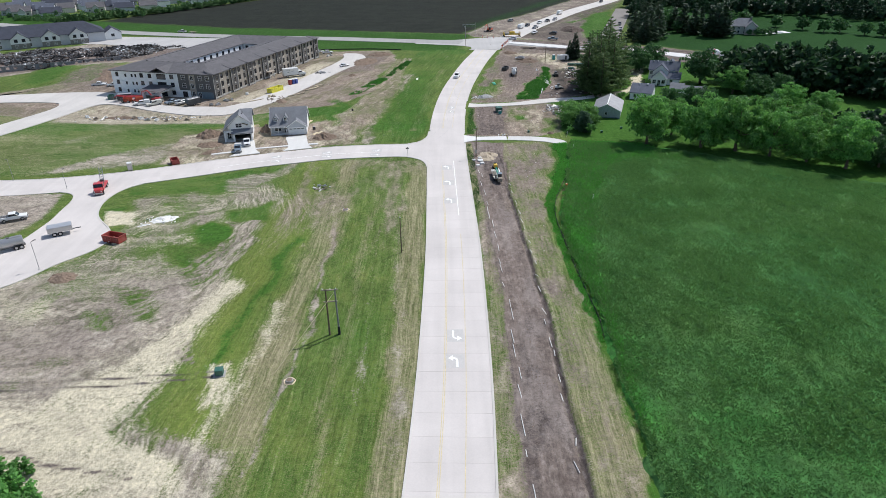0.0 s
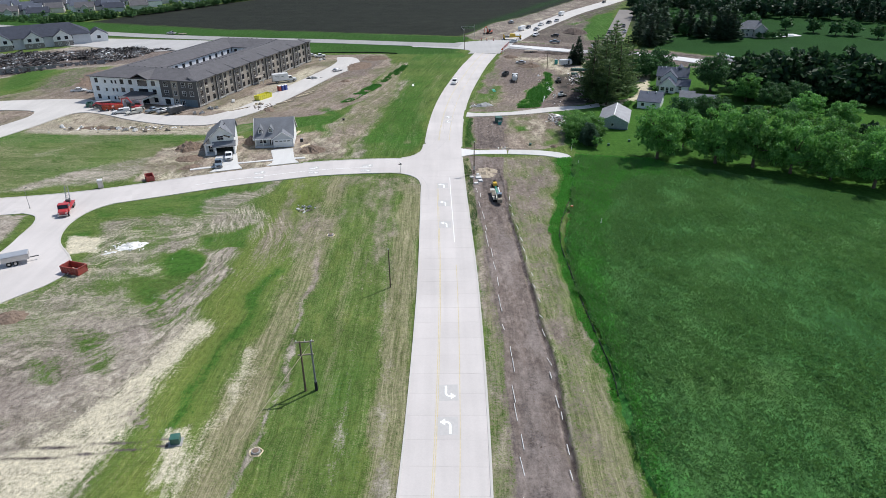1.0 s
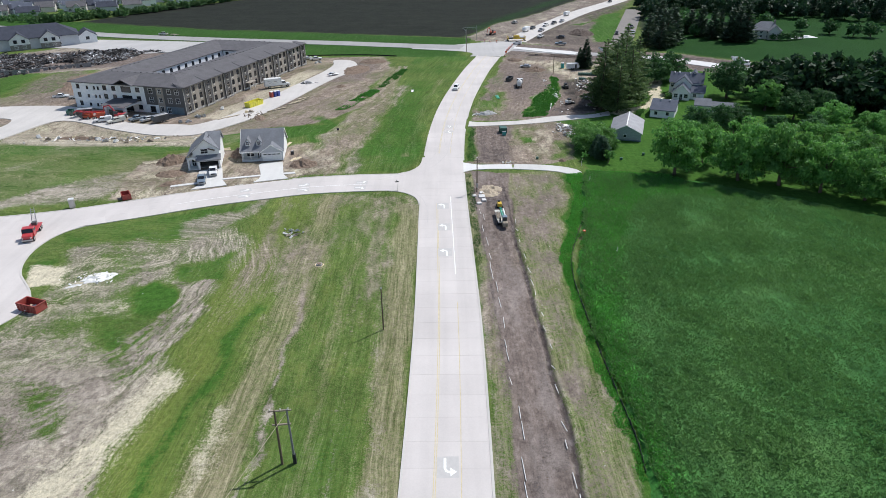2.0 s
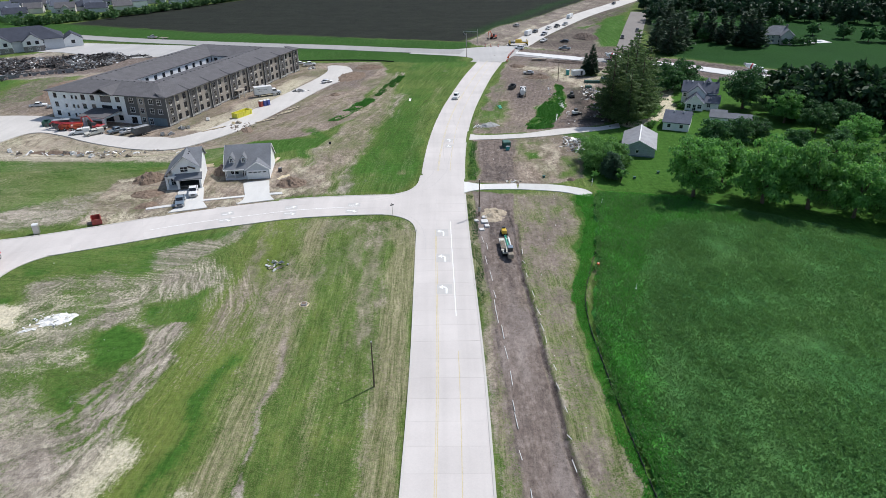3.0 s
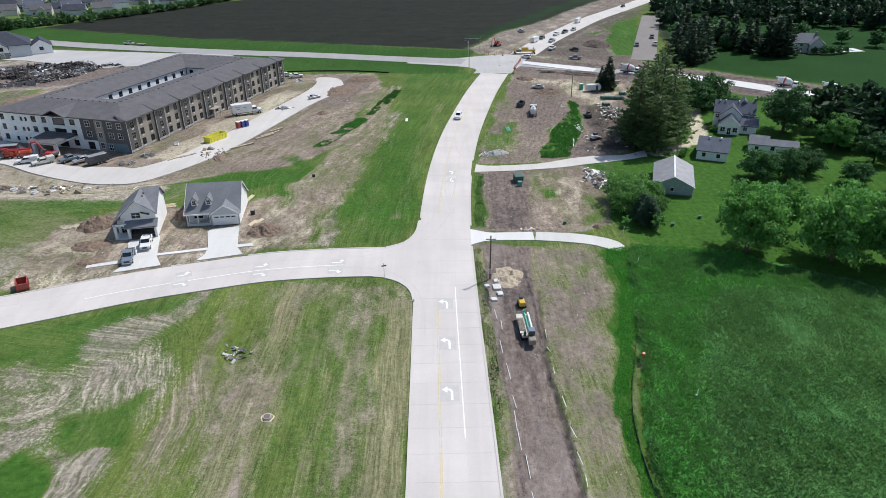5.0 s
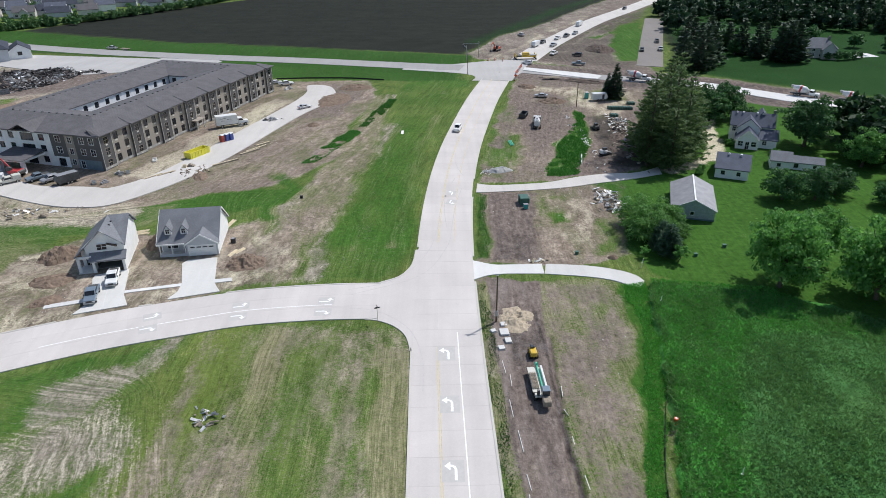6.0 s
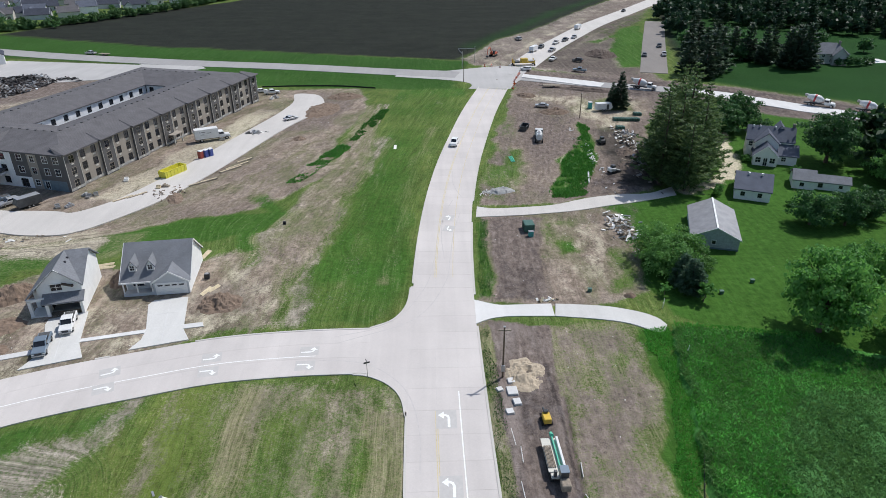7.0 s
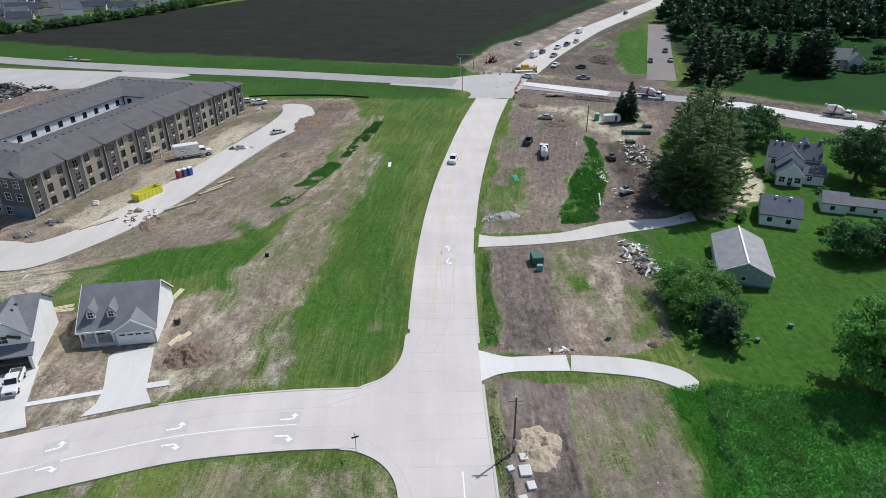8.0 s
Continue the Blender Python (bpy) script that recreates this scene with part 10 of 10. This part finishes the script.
scrap("rubble", "timber scraps at the driveway edge", 18.8, 198.4, 4.0, 0.8, 10, 1.4, ("timber", "chalk"), 12, 0.2)

scrap("rubble", "white lime lumps round the spilled heap", -64.4, 136.8, 7.0, 4.0, 36, 0.5, ("chalk", "car_white"), 13, 0.3)

# utility pole frame, single poles, lamps and signs
pf = thing("utility_pole", "two-legged wooden pole frame with crossbars and a shadowed base", "utility pole", at=(-17.9, 89.7, 0), turn=6)
for x in (-0.78, 0.78):
    bm = mesh()
    tube(bm, (x, 0, -0.3), (x * 0.93, 0, 8.5), 0.17, 0.11, 9)
    part("pole", bm, "pole_wood" if x < 0 else "pole_grey", pf)
for z, w in ((8.3, 1.25), (6.2, 1.0)):
    part("crossbar", boxes((-w - 0.2, w, -0.09, 0.09, z, z + 0.16)), "timber_grey", pf)
part("base_sleeve", boxes((0.58, 0.98, -0.2, 0.2, -0.1, 1.5), bevel=0.05), "fabric_black", pf)
for x in (-1.2, 0.0, 0.9):
    bm = mesh()
    tube(bm, (x, 0, 8.46), (x, 0, 8.72), 0.06, 0.04, 6)
    part("insulator", bm, "car_white", pf)
bm = mesh()
tube(bm, (0.6, 0.0, 7.9), (-8.5, -9.0, 0.0), 0.035, 0.035, 5)
part("stay_wire", bm, "timber", pf, "pale guy wire down to the grass")


def single_pole(x, y, h, label, r=0.13, material="pole_wood", boxy=False):
    root = thing("utility_pole", label, "utility pole", at=(x, y, 0))
    bm = mesh()
    tube(bm, (0, 0, -0.3), (0, 0, h), r, r * 0.65, 9)
    part("pole", bm, material, root)
    part("cap", boxes((-r, r, -r, r, h, h + 0.12)), "steel", root)
    if boxy:
        part("meter_box", boxes((-0.28, 0.28, -0.3, -0.1, 1.2, 2.2), bevel=0.03), "steel", root, "grey meter box")
        part("crossbar", boxes((-0.9, 0.9, -0.08, 0.08, h - 0.6, h - 0.45)), "timber_grey", root)
    return root


single_pole(-8.45, 118.9, 7.7, "slender wooden pole on the mown grass")
single_pole(9.7, 178.0, 8.6, "wooden pole with a meter box beside the road", 0.16, "pole_wood", True)
single_pole(48.2, 308.4, 8.0, "wooden pole at the end of the weedy bank", 0.15)
single_pole(13.8, 361.0, 9.0, "wooden pole at the road crossing", 0.15)


def street_lamp(x, y, turn, h=6.0):
    root = thing("street_lamp", "thin dark street lamp beside the concrete road", "street lamp", "street lamps", at=(x, y, 0.0), turn=turn)
    bm = mesh()
    tube(bm, (0, 0, -0.1), (0, 0, h), 0.055, 0.04, 8)
    part("post", bm, "pole_grey", root)
    bm = mesh()
    tube(bm, (0, 0, h), (0.7, 0, h + 0.1), 0.04, 0.03, 6)
    part("arm", bm, "trim_dark", root)
    part("lamp_head", boxes((0.45, 1.0, -0.14, 0.14, h + 0.05, h + 0.17), bevel=0.03), "trim_dark", root)
    part("base", boxes((-0.2, 0.2, -0.2, 0.2, -0.1, 0.25), bevel=0.04), "concrete_kerb", root)


street_lamp(-79.2, 114.2, 60)
street_lamp(-96.2, 158.6, 90, 5.0)
street_lamp(-113.5, 165.0, -80)


def street_sign(x, y, turn, h=2.9):
    root = thing("street_sign", "small dark street name sign on a thin post", "sign", at=(x, y, 0), turn=turn)
    bm = mesh()
    tube(bm, (0, 0, -0.1), (0, 0, h), 0.04, 0.04, 6)
    part("post", bm, "steel", root)
    part("plate", boxes((-0.45, 0.45, -0.02, 0.02, h - 0.25, h)), "trim_dark", root)
    part("plate", boxes((-0.02, 0.02, -0.45, 0.45, h + 0.02, h + 0.24)), "trim_dark", root)


street_sign(-9.6, 178.4, 20)

# traffic signal posts and barrels at the crossing
for x, y, t in ((20.6, 397.5, 190), (14.5, 386.5, 100)):
    root = thing("traffic_signal", "grey traffic signal mast with a long arm", "traffic signal", "traffic signals", at=(x, y, 0), turn=t)
    bm = mesh()
    tube(bm, (0, 0, -0.1), (0, 0, 7.0), 0.16, 0.12, 8)
    part("mast", bm, "steel", root)
    bm = mesh()
    tube(bm, (0, 0, 5.9), (7.5, 0, 6.3), 0.1, 0.06, 6)
    part("arm", bm, "steel", root)
    for k in (3.2, 6.6):
        part("signal_head", boxes((k - 0.18, k + 0.18, -0.2, 0.15, 5.2, 6.1), bevel=0.03), "trim_dark", root)


def barrel(x, y):
    root = thing("traffic_barrel", "orange and white traffic barrel at the crossing", "traffic barrel", "traffic barrels", at=(x, y, 0.1))
    for i, m in enumerate(("cone_orange", "paint_white", "cone_orange", "paint_white", "cone_orange")):
        bm = mesh()
        tube(bm, (0, 0, 0.05 + 0.2 * i), (0, 0, 0.249 + 0.2 * i), 0.32 - 0.02 * i, 0.31 - 0.02 * i, 12)
        part("ring", bm, m, root)
    bm = mesh()
    tube(bm, (0, 0, 0.0), (0, 0, 0.05), 0.42, 0.42, 10)
    part("base", bm, "rubber", root)


for x, y in ((36.2, 369.6), (35.6, 367.2), (34.8, 364.8), (34.2, 362.4), (33.4, 360.0), (31.6, 348.6), (30.6, 386.4), (27.0, 387.4), (24.2, 388.2), (36.8, 371.8), (37.4, 374.2)):
    barrel(x, y)
root = thing("road_sign", "orange work sign on a post at the crossing", "sign", at=(32.0, 348.0, 0))
bm = mesh()
tube(bm, (0, 0, 0), (0, 0, 2.2), 0.05, 0.05, 6)
part("post", bm, "steel", root)
bm = mesh()
extrude_y(bm, [(0, 1.5), (0.65, 2.15), (0, 2.8), (-0.65, 2.15)], -0.06, -0.03)
part("plate", bm, "cone_orange", root)

# small fixed things
root = thing("transformer_box", "dark green utility box on the bare bank", "utility box", at=(-33.6, 79.6, 0), turn=8)
part("cabinet", boxes((-0.58, 0.58, -0.55, 0.55, 0.1, 1.0), bevel=0.06), "bin_green", root)
part("lid", boxes((-0.62, 0.62, -0.62, 0.57, 1.0, 1.09), bevel=0.03), "bin_green", root)
part("pad", boxes((-0.85, 0.85, -0.8, 0.8, -0.2, 0.1)), "concrete_old", root)
for x, y in ((-22.8, 77.6), (-22.6, 141.4)):
    root = thing("manhole", "raised round concrete manhole in a ring of straw", "manhole", "manholes", at=(x, y, 0))
    bm = mesh()
    tube(bm, (0, 0, -0.2), (0, 0, 0.35), 0.62, 0.55, 16)
    part("collar", bm, "concrete_old", root)
    bm = mesh()
    tube(bm, (0, 0, 0.35), (0, 0, 0.39), 0.42, 0.42, 14)
    part("cover", bm, "clod", root, "rusty iron cover")
    bm = mesh()
    rings = []
    for i in range(18):
        a = 2 * math.pi * i / 18
        r0 = 0.8 + 0.06 * math.sin(5 * a)
        rings.append([bm.verts.new(((r0 + 0.11 * math.cos(k * math.pi / 3)) * math.cos(a), (r0 + 0.11 * math.cos(k * math.pi / 3)) * math.sin(a), 0.06 + 0.11 * math.sin(k * math.pi / 3))) for k in range(6)])
    for p, q in zip(rings, rings[1:] + rings[:1]):
        for k in range(6):
            bm.faces.new((p[k], q[k], q[(k + 1) % 6], p[(k + 1) % 6]))
    part("straw_wattle", bm, "timber", root, "ring of straw wattle")
for x, y, w, d, t in ((9.0, 175.2, 0.42, 0.42, 20), (10.8, 177.0, 0.5, 0.55, 5), (10.7, 174.8, 0.72, 0.85, 4), (11.1, 172.5, 0.5, 0.62, 8), (9.9, 170.6, 0.5, 0.5, 12)):
    root = thing("vault_lid", "pale concrete utility vault lid on the verge", "utility vault", "utility vaults", at=(x, y, 0), turn=t)
    part("lid", boxes((-w, w, -d, d, 0.05, 0.32), bevel=0.04), "concrete_new", root)
    part("rim", boxes((-w - 0.08, w + 0.08, -d - 0.08, d + 0.08, -0.15, 0.05)), "concrete_old", root)
root = bin_box("dumpster", "bin_green", "dark green steel dumpster on the mud plot", 20.2, 226.6, 4, 2.6, 1.9, 1.5)
part("lid", boxes((-0.98, 0.98, -1.3, 1.3, 1.6, 1.68), bevel=0.02), "bin_green", root)
root = thing("utility_box", "pale green utility cabinet beside the dumpster", "utility box", at=(20.3, 223.6, 0), turn=4)
part("cabinet", boxes((-0.5, 0.5, -0.4, 0.4, 0.0, 1.1), bevel=0.05), "teal", root)
part("lid", boxes((-0.54, 0.54, -0.44, 0.44, 1.1, 1.16)), "steel", root)
for x, y, c in ((27.4, 201.2, "bin_green"), (-31.4, 231.4, "fabric_black"), (57.0, 203.2, "bin_green"), (50.0, 199.6, "bin_green")):
    root = thing("utility_pedestal", "small dark utility pedestal standing on the ground", "utility box", "utility pedestals", at=(x, y, 0))
    part("housing", boxes((-0.32, 0.32, -0.26, 0.26, -0.05, 0.6), bevel=0.06), c, root)
    part("cap", boxes((-0.36, 0.36, -0.3, 0.3, 0.6, 0.66)), c, root)
for i, (x, y) in enumerate(((21.7, 268.0), (22.1, 268.2), (22.5, 268.4))):
    bm = mesh()
    tube(bm, (x, y, 0.12), (x - 0.35, y + 4.2, 0.12), 0.15, 0.15, 10)
    tagged(part("pipe", bm, "plastic_green"), "bright green plastic pipe lying on the grass", "pipe", "green pipes")
bm = mesh()
tube(bm, (38.6, 252.0, 0.3), (40.0, 259.0, 0.3), 0.2, 0.2, 10)
tagged(part("pipe", bm, "car_white"), "white plastic pipe lying on the weedy bank", "pipe")
tagged(part("erosion_mat", boxes((-10.2, -9.4, 280.5, 284.0, 0.0, 0.06)), "chalk"), "pale sheet lying on the grass strip", "sheet")

# straw wattles and stakes beside the trench strip
rw = random.Random(3)
for i in range(22):
    y = 56 + i * 5.2 + rw.uniform(-2, 2)
    x = float(np.interp(y, (60, 72, 88, 102, 120, 136, 160), (10.2, 10.6, 11.3, 11.3, 11.0, 10.7, 10.2))) + rw.uniform(-0.3, 0.3)
    l = rw.uniform(1.2, 4.2)
    bm = mesh()
    tube(bm, (x, y, 0.08), (x - 0.12 + rw.uniform(-0.15, 0.15), y + l, 0.08), 0.055, 0.055, 6)
    tagged(part("pipe_piece", bm, "chalk"), "short white pipe lying along the trench", "pipe", "white pipes along the trench")
for i in range(20):
    y = 60 + i * 5.2 + rw.uniform(-2, 2)
    x = float(np.interp(y, (60, 73, 81, 99, 120, 136, 151, 170), (16.0, 16.3, 16.7, 17.2, 17.9, 17.8, 17.2, 17.6))) + rw.uniform(-0.3, 0.4)
    l = rw.uniform(0.8, 2.6)
    bm = mesh()
    tube(bm, (x, y, 0.2), (x + rw.uniform(-0.5, 0.3), y + l, 0.2), 0.06, 0.06, 6)
    tagged(part("pipe_piece", bm, "chalk"), "short white pipe lying along the trench", "pipe", "white pipes along the trench")

# black silt fence along the field edge: posts and sagging cloth
fence = thing("silt_fence", "sagging black silt fence along the weedy field edge", "fence")
line = smooth_line([(36.8, 178), (35.0, 168), (31.0, 157.5), (26.6, 143.5), (25.3, 134), (25.2, 126), (25.3, 111), (25.6, 100.5), (25.8, 93), (25.3, 86)], 2.2)
for (ax, ay), (bx, by) in zip(line, line[1:]):
    bm = mesh()
    n = Vector((by - ay, ax - bx, 0)).normalized() * 0.03
    zt = 0.4 + rw.uniform(-0.15, 0.12)
    v = [(ax, ay, 0), (bx, by, 0), (bx, by, zt - 0.05), ((ax + bx) / 2, (ay + by) / 2, zt - 0.16), (ax, ay, zt)]
    a = [bm.verts.new(Vector(p) + n) for p in v]
    b = [bm.verts.new(Vector(p) - n) for p in v]
    bm.faces.new(a)
    bm.faces.new(b[::-1])
    for i in range(5):
        bm.faces.new((a[(i + 1) % 5], a[i], b[i], b[(i + 1) % 5]))
    part("cloth", bm, "fabric_black", fence)
    bm = mesh()
    tube(bm, (ax, ay, -0.2), (ax, ay, 0.75), 0.03, 0.03, 5)
    part("post", bm, "timber_grey", fence)
line = smooth_line([(-190, 255), (-160, 274), (-146, 281), (-138, 290)], 2.6)
fence = thing("silt_fence", "black silt fence at the foot of the bank", "fence")
for (ax, ay), (bx, by) in zip(line, line[1:]):
    d = math.degrees(math.atan2(by - ay, bx - ax))
    o = part("cloth", boxes((0, math.hypot(bx - ax, by - ay), -0.02, 0.02, -0.3, 0.5)), "fabric_black", fence)
    o.matrix_basis = pose(ax, ay, 0, 0, 0, d)
line = smooth_line([(-20, 352), (-34, 356), (-52, 357), (-66, 356)], 2.6)
fence = thing("silt_fence", "black silt fence behind the site drive", "fence")
for (ax, ay), (bx, by) in zip(line, line[1:]):
    d = math.degrees(math.atan2(by - ay, bx - ax))
    o = part("cloth", boxes((0, math.hypot(bx - ax, by - ay), -0.02, 0.02, -0.3, 0.5)), "fabric_black", fence)
    o.matrix_basis = pose(ax, ay, 0, 0, 0, d)

for x, y, c, label in ((30.9, 153.4, "cone_orange", "orange marker barrel at the field edge"), (35.4, 143.8, "car_white", "white marker post in the hay field"), (37.8, 182.2, "car_white", "white marker post in the weeds"),
                       (38.4, 195.4, "car_white", "thin white marker stake by the lawn")):
    root = thing("marker_post", label, "marker post", at=(x, y, 0))
    if c == "cone_orange":
        bm = mesh()
        tube(bm, (0, 0, 0.0), (0, 0, 0.95), 0.36, 0.3, 10)
        part("barrel", bm, c, root)
    else:
        bm = mesh()
        tube(bm, (0, 0, 0), (0.1, 0.05, 1.9), 0.06, 0.05, 6)
        part("post", bm, c, root)
    part("band", boxes((-0.12, 0.12, -0.12, 0.12, 0.96, 1.02)), "paint_white", root)

# loose clods and stones on bare earth
def litter(name, polys, count, size, material, label, seed):
    rng = np.random.RandomState(seed)
    Q = []
    for poly in polys:
        P = np.array(poly, float)
        n = count // len(polys)
        x, y = rng.uniform(P[:, 0].min(), P[:, 0].max(), n), rng.uniform(P[:, 1].min(), P[:, 1].max(), n)
        ok = area(x, y, poly, 0.01) > 0.5
        x, y = x[ok], y[ok]
        keep = rng.rand(len(x)) < np.clip(2.4 * (fractal(x, y, 7, 3, seed) - 0.28), 0.05, 1)
        x, y = x[keep], y[keep]
        s = size * rng.uniform(0.4, 1.0, len(x)) ** 2 * 1.5
        c = np.stack([x, y, np.full(len(x), 0.0)], 1)
        th = rng.uniform(0, 6.28, len(x))
        ring = [np.stack([np.cos(th + k * 1.5708) * s * rng.uniform(0.6, 1.2, len(x)), np.sin(th + k * 1.5708) * s * rng.uniform(0.6, 1.2, len(x)), np.full(len(x), -0.06)], 1) for k in range(4)]
        top = np.stack([rng.normal(0, 0.2, len(x)) * s, rng.normal(0, 0.2, len(x)) * s, s * rng.uniform(0.5, 1.0, len(x))], 1)
        for k in range(4):
            a, b = c + ring[k], c + ring[(k + 1) % 4]
            Q.append(np.stack([a, b, c + top, c + top * 0.98 + (ring[k]) * 0.05], 1))
    return tagged(quads(name, np.concatenate(Q), material), label, "stones", kind="stuff")


litter("clods", [[(-80, 178), (-38, 190), (-27, 195), (-34, 222), (-58, 212), (-80, 204)], [(8.5, 199), (11, 237), (42, 238), (40, 222), (37, 200)], [(9.3, 60), (16.6, 71), (17, 94), (16.4, 153), (17, 190), (9, 190)],
                [(11, 241), (19, 288), (33, 354), (62, 342), (60, 262), (52, 247)], [(-60, 232), (-33, 248), (-26, 290), (-20, 345), (-44, 350), (-36, 320), (-52, 262)], [(-75, 120), (-45, 100), (-45, 75), (-90, 80)]],
       12000, 0.09, "clod", "brown clods strewn over bare earth", 1)
litter("pale_stones", [[(-80, 178), (-38, 190), (-27, 195), (-34, 222), (-80, 204)], [(8.5, 199), (11, 237), (42, 238), (40, 222), (37, 200)], [(11, 241), (19, 288), (33, 354), (62, 342), (60, 262), (52, 247)],
                      [(-60, 232), (-33, 248), (-26, 290), (-20, 345), (-44, 350), (-52, 262)], [(-75, 160), (-40, 165), (-40, 75), (-90, 80)], [(-142, 224), (-70, 218), (-70, 228), (-140, 232)], [(17, 60), (25, 60), (30, 150), (36, 190), (18, 190)]],
       2600, 0.12, "chalk", "pale scraps and stones on bare earth", 2)


# ---- road slabs, last ----
for name, bm, material, road in SLABS:
    part(name, bm, material, road)
